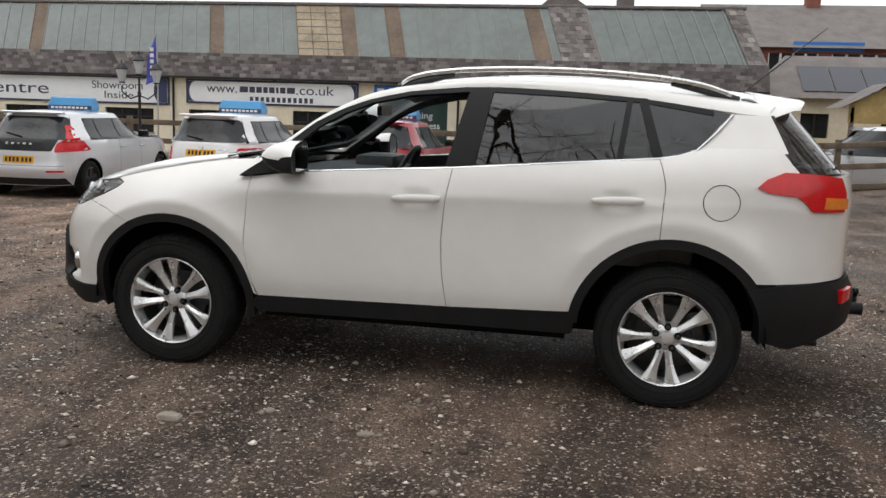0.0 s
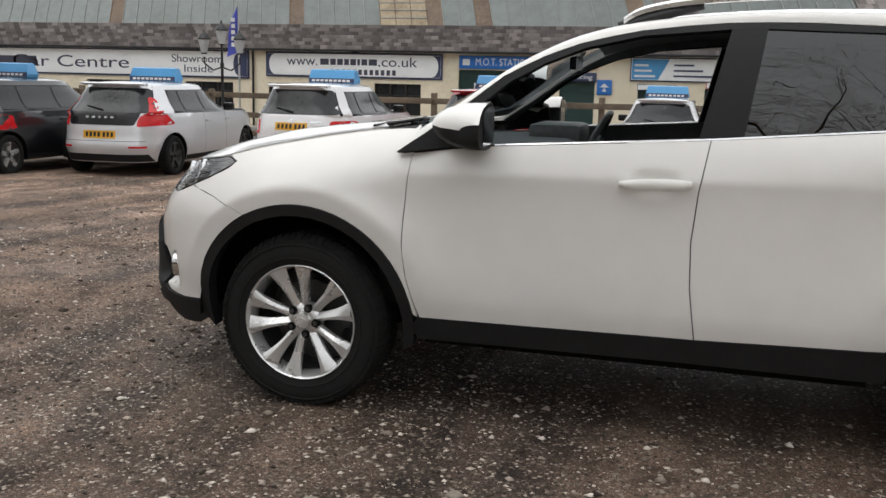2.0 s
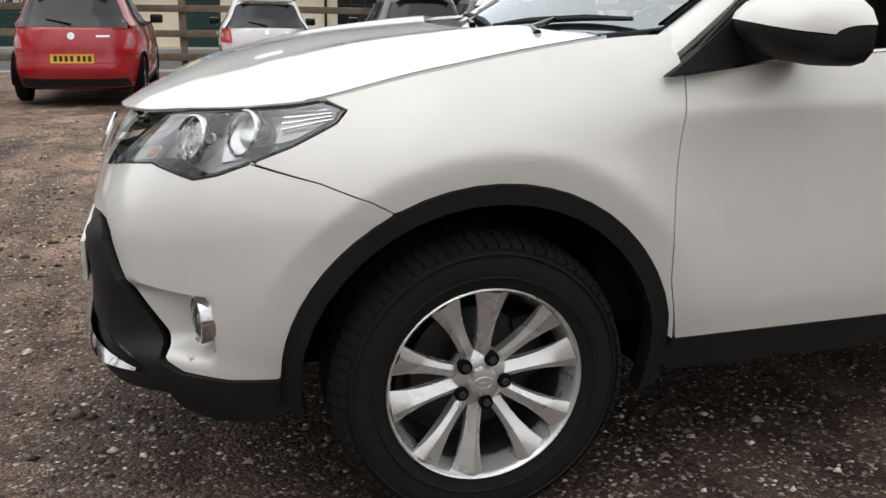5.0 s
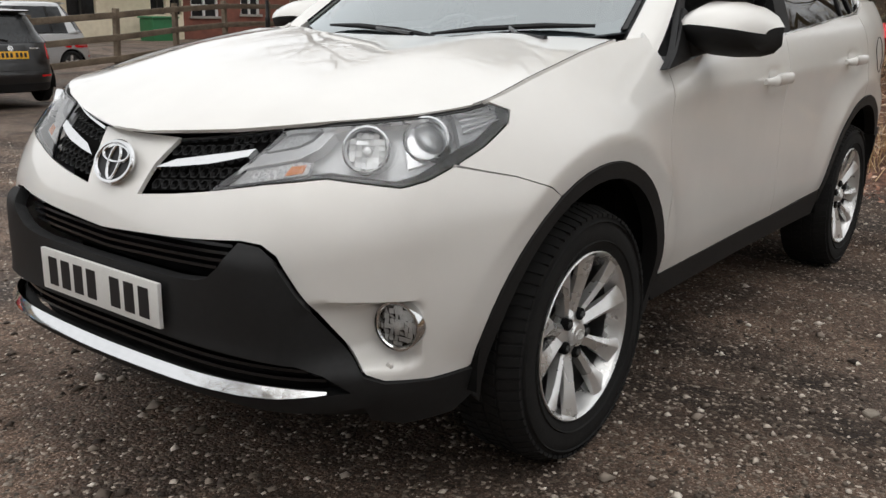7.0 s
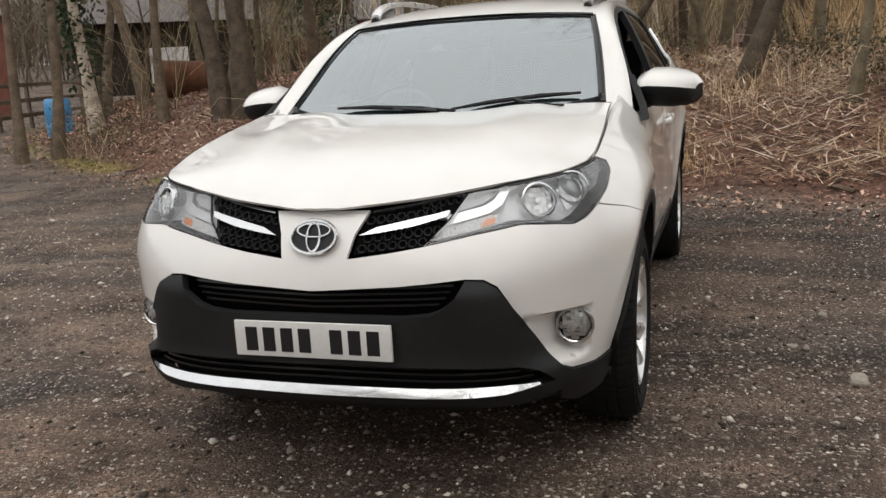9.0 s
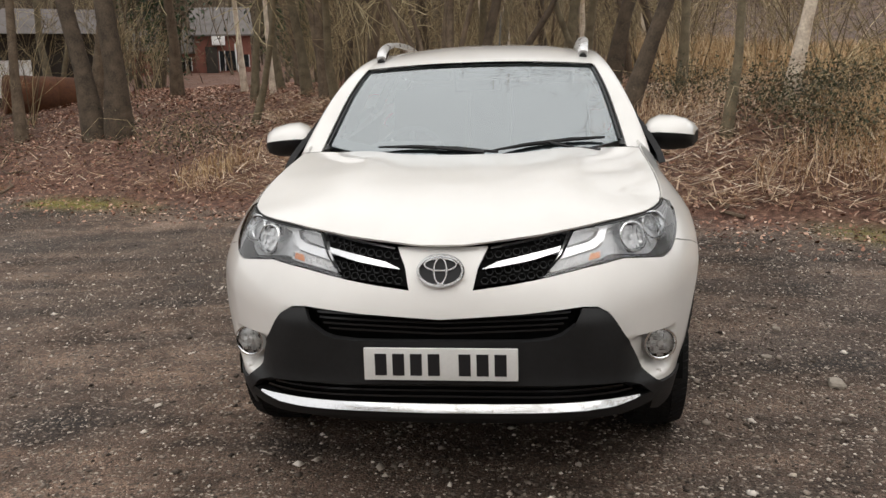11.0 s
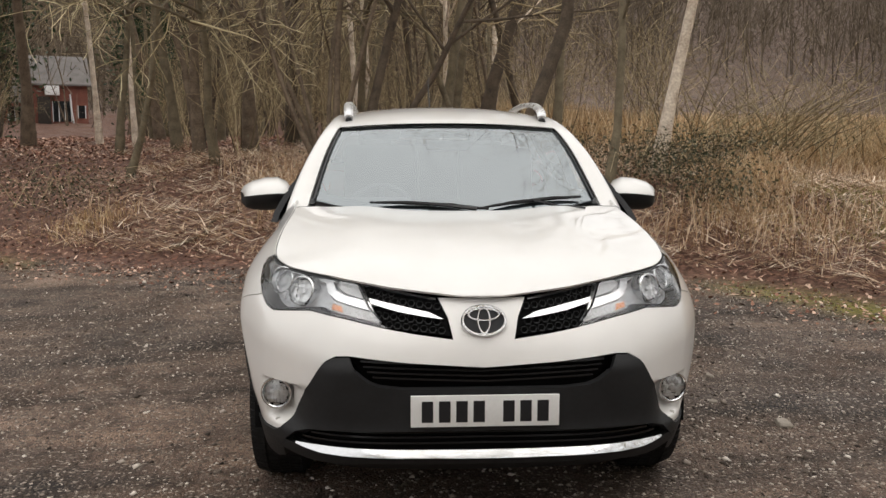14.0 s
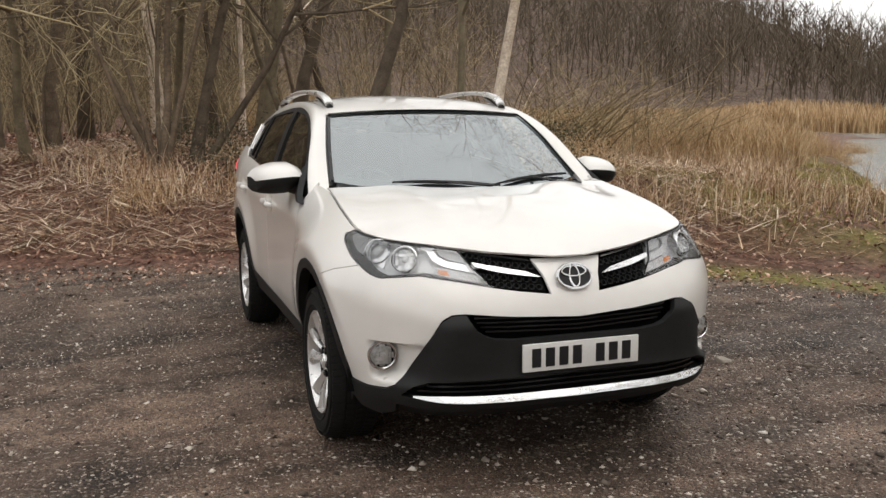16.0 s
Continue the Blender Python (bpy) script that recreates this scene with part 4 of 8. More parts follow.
    cpart("indicator", panel(F([(4.86, 1.03), (5.04, 1.025), (5.05, 1.075), (4.87, 1.085)]), wall, .03, .02, .015, .02), AMBER, t_)
    rb = arc(RU, RI - .005, 37, -1, 8) + [(4.60, .352), (4.63, .362), (4.67, .352), (4.72, .335), (4.77, .332), (4.83, .345), (4.95, .385), (5.10, .425), (5.3, .45), (UMAX, .45), (UMAX, .668), (5.005, .668), (4.75, .660), (4.655, .655)]
    cpart("rear_bumper", panel(F(rb), lambda u, z, off: wall(u, z, off + .045 * np.clip((np.abs(u) - 4.80) / .40, 0, 1) * np.clip((.675 - np.asarray(z)) / .10, 0, 1)), .03, .02, .012, .10), BLACKP, label="black plastic rear bumper")
    cpart("rear_reflector", panel(F([(5.02, .56), (5.14, .57), (5.15, .63), (5.02, .625)]), wall, .04, .03, .050, .03), REDL)

# tailgate, rear glass
gate = [(UMAX, .674), (UMAX, 1.185), (5.205, 1.185), (5.255, .674)]
cpart("tailgate", panel(gate, wall, .04, .04, 0, .09), PAINT)
cpart("tailgate_half", panel(flip(gate), wall, .04, .04, 0, .09), PAINT)

# glasshouse
G_LOW = [(-.86, 1.115), (-.68, 1.249), (-.55, 1.358), (-.41, 1.43), (-.27, 1.485), (-.056, 1.534), (.243, 1.564), (.50, 1.566), (.763, 1.555), (1.125, 1.534), (1.50, 1.482), (1.62, 1.47), (1.80, 1.452)]
G_TOP = [(-.83, .715, 1.165), (-.67, .690, 1.27), (-.54, .664, 1.365), (-.42, .636, 1.44), (-.29, .604, 1.508), (-.10, .578, 1.560), (.20, .576, 1.592), (.50, .580, 1.603), (.763, .580, 1.604), (1.125, .575, 1.588), (1.50, .56, 1.550), (1.66, .55, 1.53), (1.86, .53, 1.50)]
_s = np.arange(len(G_LOW))
_gl = [curve(_s, [p[k] for p in G_LOW], .35) for k in (0, 1)]
_gt = [curve(_s, [p[k] for p in G_TOP], .35) for k in (0, 1, 2)]


def rail_at(t, v, off=0.0):
    a = glass_side(_gl[0](t), _gl[1](t))
    b = np.stack([_gt[0](t), -_gt[1](t), _gt[2](t)], -1)
    v = np.asarray(v)[..., None]
    p = a * (1 - v) + b * v
    return p + np.array([-.15, -.7, .7]) * (np.sin(np.pi * np.clip(v, 0, 1)) * .022 + off)


def glass_out(x, z, off=0.0):
    return glass_side(x, z, off + .045 * np.clip((-.62 - np.asarray(x)) / .25, 0, 1))


def roofline(x):
    ts = np.linspace(3.8, 12, 300)
    return np.interp(x, _gt[0](ts), _gt[1](ts)), np.interp(x, _gt[0](ts), _gt[2](ts))


def roof_skin(x, y, off=0.0):
    x, y = np.asarray(x, float), np.asarray(y, float)
    ye, ze = roofline(x)
    zc = RC(x)
    return np.stack([x, y, zc + (ze - zc) * np.abs(y / ye) ** 2.4 + off], -1)


def screen_at(v, w, off=0.0):
    """Windscreen: v across from -1 to 1, w from the base to the top."""
    v, w = np.asarray(v, float), np.asarray(w, float)
    t = np.clip(w, -.1, 1.1) * 4.05
    ex, ey, ez = _gt[0](t), _gt[1](t), _gt[2](t)
    cx, cz = -1.10 + w * (.77), 1.105 + w * (.428) + .02 * np.sin(np.pi * w)
    q = np.abs(v) ** 2.2
    return np.stack([cx + (ex - cx) * q - off * .5, v * (ey - .012), cz + (ez - cz) * q + off * .8], -1)


for s in (1, -1):
    M = (lambda l: l) if s > 0 else mirror
    strip = [(-1.0, 0), (11.72, 0), (11.72, 1), (-1.0, 1)]
    cpart("side_rail", M(panel(strip, rail_at, .25, .2, 0, .02)), PAINT)
    cpart("rail_lining", M(panel([(0, -.1), (11.5, -.1), (11.5, 1), (0, 1)], rail_at, .3, .25, -.035, 0)), DARKIN)
    dp = [(1.385, 1.285), (1.41, 1.287), (1.49, 1.37), (1.572, 1.462), (1.76, 1.462), (1.80, 1.378), (1.842, 1.285), (1.8, 1.28)]
    cpart("rear_pillar", M(panel(dp, glass_side, .04, .03, .004, .02)), PAINT)
    # black frame strips
    fr = [(-.925, 1.062), (-.86, 1.105), (-.68, 1.245), (-.55, 1.354), (-.41, 1.428), (-.27, 1.482), (-.056, 1.531), (.243, 1.561), (.50, 1.563), (.763, 1.552), (1.125, 1.531), (1.49, 1.480), (1.49, 1.455), (1.125, 1.51), (.763, 1.528),
          (.38, 1.540), (.27, 1.538), (-.04, 1.512), (-.25, 1.465), (-.39, 1.408), (-.52, 1.335), (-.64, 1.235), (-.66, 1.19), (-.63, 1.105), (-.90, 1.060)]
    cpart("window_frame", M(panel(fr, glass_out, .04, .03, .002, .02)), FRAMEB)
    bp = [(.175, 1.150), (.325, 1.162), (.385, 1.54), (.262, 1.537)]
    cpart("door_pillar", M(panel(bp, glass_side, .04, .03, .006, .03)), FRAMEB)
    cpart("window_divider", M(panel([(1.03, 1.225), (1.06, 1.228), (1.095, 1.515), (1.065, 1.515)], glass_side, .04, .03, .004, .02)), FRAMEB)
    cpart("rear_pillar_trim", M(panel([(1.205, 1.24), (1.255, 1.245), (1.165, 1.53), (1.125, 1.53)], glass_side, .04, .03, .005, .02)), FRAMEB)
    cpart("rear_door_glass", M(panel([(.315, 1.16), (1.04, 1.225), (1.075, 1.52), (.375, 1.54)], glass_side, .06, .05, -.004, 0)), TINT)
    cpart("rear_door_glass", M(panel([(1.05, 1.225), (1.225, 1.24), (1.14, 1.52), (1.085, 1.515)], glass_side, .06, .05, -.004, 0)), TINT)
    cpart("quarter_glass", M(panel([(1.235, 1.242), (1.33, 1.258), (1.41, 1.287), (1.50, 1.37), (1.575, 1.462), (1.49, 1.482), (1.145, 1.53)], glass_side, .06, .05, -.002, 0)), TINT)
    if s < 0:
        cpart("front_door_glass", M(panel([(-.62, 1.10), (.19, 1.15), (.27, 1.537), (-.05, 1.505), (-.25, 1.45), (-.51, 1.32)], glass_side, .06, .05, -.006, 0)), CLEARG)
    ch = [(-.61, 1.095), (-.60, 1.096), (.233, 1.151), (1.238, 1.240), (1.33, 1.256), (1.41, 1.284), (1.50, 1.37), (1.58, 1.462)]
    chd = [tuple(glass_out(np.float64(x), np.float64(z), .012)) for x, z in ch]
    cpart("chrome_belt_strip", M(tube(chd, .0065, 6)), CHROME, label="thin chrome strip under the side windows")
    # roof rail
    rp = [(-.13, .548, 1.572), (-.08, .552, 1.606), (.03, .558, 1.632), (.20, .563, 1.652), (.5, .568, 1.666), (.9, .568, 1.662), (1.25, .564, 1.636), (1.45, .558, 1.605), (1.58, .550, 1.560)]
    ts = np.linspace(0, 8, 33)
    cr = [curve(range(9), [p[k] for p in rp], .3) for k in range(3)]
    v = []
    for t in ts:
        c = np.array([cr[0](t), -cr[1](t), cr[2](t)])
        for a, b in ((-.022, -.012), (-.026, .004), (-.014, .014), (.012, .014), (.024, .004), (.022, -.012)):
            v.append(tuple(c + np.array([0, a, b])))
    f = [(i * 6 + k, i * 6 + (k + 1) % 6, i * 6 + 6 + (k + 1) % 6, i * 6 + 6 + k) for i in range(32) for k in range(6)] + [tuple(range(6)), tuple(range(192, 198))]
    rr_ = cpart("roof_rail", M((v, f)), ALLOY, label="satin silver roof rail", smooth=35)
    cpart("rail_foot", M(tube([(-.15, -.548, 1.552), (.04, -.556, 1.604), (.16, -.560, 1.626)], [.02, .022, .012], 8)), GLOSSB, rr_)
    cpart("rail_foot", M(tube([(1.62, -.548, 1.535), (1.42, -.556, 1.588), (1.28, -.560, 1.61)], [.02, .022, .012], 8)), GLOSSB, rr_)

roof_pts = [(float(_gt[0](4.05)), float(_gt[1](4.05)))] + [(float(_gt[0](t)), float(_gt[1](t))) for t in np.linspace(4.2, 11.9, 40)]
front_edge = [(-.333 + (roof_pts[0][0] + .333) * (y / roof_pts[0][1]) ** 2.2, y) for y in np.linspace(0, roof_pts[0][1], 8)[:-1]]
rf = front_edge + roof_pts + [(1.90, .35), (1.92, 0)]
cpart("roof", panel(rf + [(x, -y) for x, y in rf[-2:0:-1]], roof_skin, .05, .05, 0, .02), PAINT)
cpart("headlining", panel([(-.30, .5), (1.7, .5), (1.7, -.5), (-.30, -.5)], roof_skin, .15, .1, -.04, 0), GREYIN)
# spoiler: a wing over the rear glass, its ends folded down to the pillars
spv, spf = [], []
SPN = 25
for i in range(SPN):
    q = i / (SPN - 1) * 2 - 1
    tip = 2.0 - .065 * abs(q) ** 2.5
    yt = q * .552
    lift = .005 + .004 * (1 - abs(q))
    row = [(1.712, yt), (1.80, yt), (1.88, yt * .965), (tip - .02, yt * .90), (tip, yt * .88)]
    row = [tuple(roof_skin(np.float64(x), np.float64(y), lift - .006 * (k > 3))) for k, (x, y) in enumerate(row)]
    spv += row + [(tip - .002, yt * .88, row[-1][2] - .016), (1.88, q * .60, 1.492 + .02 * (1 - q * q)), (1.778, q * .655, 1.452 + .035 * (1 - q * q)), (1.745, q * .650, 1.470 + .03 * (1 - q * q))]
spf = [(i * 9 + k, i * 9 + 9 + k, i * 9 + 9 + (k + 1) % 9, i * 9 + (k + 1) % 9) for i in range(SPN - 1) for k in range(9)] + [tuple(range(9)), tuple(range(9 * SPN - 1, 9 * SPN - 10, -1))]
cpart("rear_spoiler", (spv, spf), PAINT)


def rear_glass(w, v, off=0.0):
    """Rear window, wrapped round to the pillars: w across from -1 to 1, v from its base to the top."""
    w, v = np.asarray(w, float), np.asarray(v, float)
    xs, ys = 1.884 - .124 * v, .805 - .130 * v
    xc = 2.215 - .285 * v
    return np.stack([xs + (xc - xs) * (1 - np.abs(w) ** 3) + off, w * ys, 1.185 + v * (.277 + .035 * (1 - w * w))], -1)


cpart("rear_window", panel([(-1, 0), (1, 0), (1, 1), (-1, 1)], rear_glass, .08, .12, 0, 0), TINT, label="dark wrap-round rear window")
cpart("rear_wiper", tube([rear_glass(np.float64(w), np.float64(v), .014) for w, v in ((.0, .02), (-.3, .05), (-.62, .10))], [.010, .008, .006], 6), BLACKP)

# windscreen, cowl, wipers
scr = cpart("windscreen", panel([(1, .0), (-1, .0), (-1, 1), (1, 1)], lambda v, w, off: screen_at(-np.asarray(v), w, off), .08, .06, -.004, 0), SCREEN, label="clear windscreen with a painted dashboard reflection along its base")
# grey strip painting the dashboard's reflection along the foot of the screen
band = [(-1.0, 0), (1.0, 0), (1.0, .16), (.93, .10), (.6, .085), (0, .08), (-.6, .085), (-.93, .10), (-1.0, .16)]
cpart("windscreen_band", panel(band, screen_at, .08, .06, -.010, 0), BANDG, scr)
for a, b in (((-1, 0), (-.978, .0)), ((.978, 0), (1, .0))):
    cpart("windscreen_seal", panel([a, b, (b[0], 1), (a[0], 1)], screen_at, .08, .06, .001, .006), GLOSSB, scr)
cpart("windscreen_seal", panel([(-1, .975), (1, .975), (1, 1.0), (-1, 1.0)], screen_at, .08, .06, .001, .006), GLOSSB, scr)
cw = [(-1.215, 0), (-1.20, .2), (-1.14, .45), (-1.04, .66), (-.93, .72), (-.80, .70), (-.93, .5), (-1.0, 0)]
cpart("cowl", panel(cw + [(x, -y) for x, y in cw[-2:0:-1]], hood_at, .05, .05, -.03, .02), BLACKP)
for y0, y1 in ((-.42, .14), (.12, .62)):
    a, b = (Vector(screen_at(np.float64(y / .70), np.float64(w), .016)) for y, w in ((-y1, .030), (-y0, .046)))
    m_ = (a + b) / 2
    wp = cpart("wiper", tube([a, a * .7 + b * .3 + Vector((0, 0, .008)), a * .3 + b * .7 + Vector((0, 0, .008)), b], [.006, .010, .010, .005], 6), BLACKP, label="black windscreen wiper")
    cpart("wiper_arm", tube([(-1.12, m_.y - .22, 1.138), (-1.09, m_.y - .10, 1.148), m_ + Vector((-.008, 0, .008))], [.011, .008, .007], 6), GLOSSB, wp)

# door mirrors
for s in (1, -1):
    rows_ = [(-.840, .12, 1.166, .034), (-.862, .18, 1.173, .064), (-.905, .215, 1.176, .080), (-.970, .222, 1.172, .080), (-1.030, .205, 1.166, .070), (-1.070, .16, 1.160, .052), (-1.092, .08, 1.156, .024)]
    v, f = [], []
    ss = [0, .12, .3, .5, .7, .86, .96, 1.0]
    seg = 2 * len(ss)
    for y, fw, zc, h in rows_:
        tip = .10 * h
        for q in ss:
            v.append((-.560 - fw * .94 * q, y + .03 * q, zc + tip + (h - tip) * (1 - q ** 2.6) ** .62))
        for q in ss[::-1]:
            v.append((-.560 - fw * .94 * q, y + .03 * q, zc + tip - .004 - (h + tip) * (1 - q ** 2.6) ** .62))
    f = [(i * seg + k, i * seg + seg + k, i * seg + seg + (k + 1) % seg, i * seg + (k + 1) % seg) for i in range(len(rows_) - 1) for k in range(seg)] + [tuple(range(seg)), tuple(range(len(v) - seg, len(v)))[::-1]]
    up = [(q, all(k % seg < len(ss) for k in q)) for q in f]
    M = (lambda l: l) if s > 0 else mirror
    mi = cpart("door_mirror", M(join((v, [q for q, w in up if not w]), tube([(-.70, -.80, 1.115), (-.66, -.87, 1.135), (-.60, -.93, 1.15)], [.045, .042, .035], 10))), BLACKP, label="white-capped door mirror on a black base")
    v2 = [(-.60 + (x + .60) * 1.02, -.98 + (y + .98) * 1.02, z + .003) for x, y, z in v]
    cpart("mirror_cap", M((v2, [q for q, w in up if w])), PAINT, mi)
    cpart("mirror_foot", M(panel([(-.925, 1.062), (-.60, 1.10), (-.62, 1.215), (-.67, 1.235), (-.86, 1.108)], glass_out, .04, .03, .012, .03)), BLACKP, mi)
    cpart("mirror_indicator", M(tube([(-.705, -1.018, 1.152), (-.65, -1.045, 1.150), (-.585, -1.064, 1.150)], [.003, .006, .006], 6)), LAMPGREY, mi)
    gv = [(-.557, y, zc + h * q) for y, dx, zc, h in rows_[1:5] for q in (-.85, .85)]
    cpart("mirror_glass", M((gv, [(2 * i, 2 * i + 1, 2 * i + 3, 2 * i + 2) for i in range(3)])), CHROME, mi)


# wheels
def wheel():
    w = thing("wheel", "", "")
    R, W = .358, .1175
    prof = [(.232, -.085), (.240, -.105), (.262, -.116), (.300, -.120), (.330, -.112), (.346, -.098), (.354, -.075), (.3575, -.04), (.358, 0), (.3575, .04), (.354, .075), (.346, .098), (.30, .12), (.24, .1)]
    tyre = pmesh("tyre", *lathe(prof, 72), RUBBER, w)
    lugs_ = []
    for k in range(72):
        a = 2 * math.pi * k / 72
        for y0, y1, sk in ((-.115, -.062, .02), (-.052, -.018, -.02), (-.008, .03, .02), (.04, .08, -.02)):
            ra = .355 if abs(y0) > .1 else .3585
            vs = []
            for yy, rr in ((y0, ra - (.016 if y0 < -.1 else 0)), (y1, .3585)):
                for da in (-.033, .033):
                    for h in (-.006, .0035):
                        aa = a + da + sk * (yy - y0) / (y1 - y0)
                        vs.append(((rr + h) * math.cos(aa), yy, (rr + h) * math.sin(aa)))
            lugs_.append((vs, [(0, 1, 3, 2), (4, 6, 7, 5), (1, 5, 7, 3), (0, 4, 5, 1), (2, 3, 7, 6)]))
    pmesh("tread", *join(*lugs_), RUBBER, tyre, smooth=0)
    pmesh("sidewall_rib", *join(*[lathe([(r - .003, -.1165), (r, -.1215), (r + .003, -.1165)], 72) for r in (.268, .322)]), RUBBER, tyre)
    rim = pmesh("rim", *lathe([(.238, -.103), (.240, -.110), (.237, -.113), (.233, -.110), (.229, -.098), (.218, -.06), (.208, -.03), (.206, .08)], 72), ALLOY, w, "silver alloy rim")
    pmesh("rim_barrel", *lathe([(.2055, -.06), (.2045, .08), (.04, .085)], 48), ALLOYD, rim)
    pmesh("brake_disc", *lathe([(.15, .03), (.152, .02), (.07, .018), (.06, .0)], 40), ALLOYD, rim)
    for k in range(10):
        a = radians(102 + 72 * (k // 2) + (14.5 if k % 2 else -14.5))
        ca, sa = math.cos(a), math.sin(a)
        vs, fs = [], []
        secs = [(.040, .036, -.066, .03, .001), (.075, .034, -.072, .034, .004), (.11, .034, -.080, .034, .008), (.15, .040, -.089, .030, .011), (.19, .056, -.098, .024, .013), (.2285, .080, -.105, .014, .012)]
        twist = (1 if k % 2 else -1)
        for r, wd, y, dp, rg in secs:
            out_, in_ = .005, .014
            for t, dy in ((-.5, dp), (-.5, in_ if twist > 0 else out_), (.16 * twist - .02, -rg * .4), (.16 * twist + .02, -rg * .4), (.5, out_ if twist > 0 else in_), (.5, dp)):
                tt = t * wd
                vs.append((r * ca - tt * sa, y + dy, r * sa + tt * ca))
        n = 6
        for i in range(len(secs) - 1):
            for j in range(n - 1):
                fs.append((i * n + j, i * n + j + 1, i * n + n + j + 1, i * n + n + j))
        pmesh("spoke", vs, fs, ALLOY, rim, smooth=25)
    pmesh("hub", *lathe([(.0005, -.086), (.026, -.085), (.032, -.081), (.036, -.074), (.058, -.070), (.072, -.058), (.076, -.03)], 40), ALLOY, rim)
    pmesh("hub_cap", *join(lathe([(.0005, -.0905), (.026, -.0900), (.033, -.088), (.036, -.080)], 28), *[tube([(.021 * a_ * math.cos(k * .3142), -.0912, b_ + .021 * c_ * math.sin(k * .3142)) for k in range(20)], .0022, 5, closed=True) for a_, b_, c_ in ((1, 0, .68), (.28, 0, .60), (.72, .0055, .28))]), ALLOY, rim)
    for k in range(5):
        a = radians(72 * k + 66)
        v, f = lathe([(.0005, -.0875), (.0085, -.0875), (.010, -.084), (.010, -.06)], 6)
        pmesh("wheel_nut", [(x + .0572 * math.cos(a), y, z + .0572 * math.sin(a)) for x, y, z in v], f, ALLOYD, rim, smooth=20)
        v, f = lathe([(.0005, -.0805), (.0165, -.0805), (.0175, -.078), (.0175, -.06)], 16)
        pmesh("nut_well", [(x + .0572 * math.cos(a), y - .0005, z + .0572 * math.sin(a)) for x, y, z in v], f, LINER, rim)
    return w


w0 = wheel()
w0.matrix_world = pose(-1.33, -.782, .352, 0, 0, 0)
ws_ = [w0] + [copy_thing(w0, m) for m in (pose(1.33, -.782, .352, 0, -20, 0), pose(-1.33, .782, .352, 0, 0, 180), pose(1.33, .782, .352, 0, 25, 180))]
for w in ws_:
    w.parent = car

for x_, s_ in ((-1.33, 1), (1.33, 1), (-1.33, -1), (1.33, -1)):
    bm = box(-.035, .035, -.045, .045, -.085, .085, bevel=.02)
    bm.transform(Matrix.Translation((x_ + .150, -s_ * .735, .352 + .045)) @ Matrix.Rotation(radians(-16), 4, "Y"))
    part("brake_caliper", bm, ALLOYD, car, "grey cast brake caliper")

# underbody, cabin
part("underbody", box(-1.95, 1.72, -.46, .46, .26, .48, bevel=.03), LINER, car)
part("cabin_floor", box(-.80, .80, -.78, .78, .44, .56), DARKIN, car)
part("boot_floor", box(.80, 1.9, -.49, .49, .44, .56), DARKIN, car)
part("bulkhead", box(-1.02, -.85, -.80, .80, .45, 1.06), LINER, car)
part("engine_cover", box(-1.95, -1.0, -.60, .60, .48, .83, bevel=.03), LINER, car)
dash = part("dashboard", box(-.92, -.38, -.76, .76, .78, 1.075, bevel=.05), DARKIN, car)
part("instrument_hood", box(-.62, -.36, .20, .56, 1.04, 1.14, bevel=.035), DARKIN, dash)
part("dash_strip", box(-.385, -.365, -.72, .72, .99, 1.02, bevel=.004), ALLOYD, dash)
part("screen", box(-.385, -.36, -.14, .14, .92, 1.04, bevel=.006), GLOSSB, dash)
sw = pose(-.33, .37, 1.03, 0, -62, 0)
ring = [sw @ Vector((.185 * math.cos(2 * math.pi * k / 32), .185 * math.sin(2 * math.pi * k / 32), 0)) for k in range(32)]
stw = cpart("steering_wheel", tube(ring, .016, 8, closed=True), LEATHER, label="black leather steering wheel")
for a in (0, 180, 270):
    e = Vector((.17 * math.cos(radians(a + 90)), .17 * math.sin(radians(a + 90)), 0))
    cpart("steering_spoke", tube([sw @ Vector((0, 0, -.02)), sw @ e], [.03, .016], 6), ALLOYD, stw)
cpart("steering_boss", ([sw @ Vector(p) for p in lathe([(.0005, .012), (.06, .008), (.075, -.02), (.04, -.05)], 20, "z")[0]], lathe([(.0005, .012), (.06, .008), (.075, -.02), (.04, -.05)], 20, "z")[1]), DARKIN, stw)


def seat(y, x=0.0):
    st = part("front_seat", box(x - .02, x + .50, y - .25, y + .25, .62, .80, bevel=.06), LEATHER, car, "black leather car seat")
    part("seat_back", add_box(bmesh.new(), -.07, .09, -.245, .245, 0, .66, pose(x + .45, y, .76, 0, 17, 0), .06), LEATHER, st)
    part("headrest", add_box(bmesh.new(), -.05, .05, -.13, .13, .0, .19, pose(x + .66, y, 1.43, 0, 12, 0), .04), LEATHER, st)


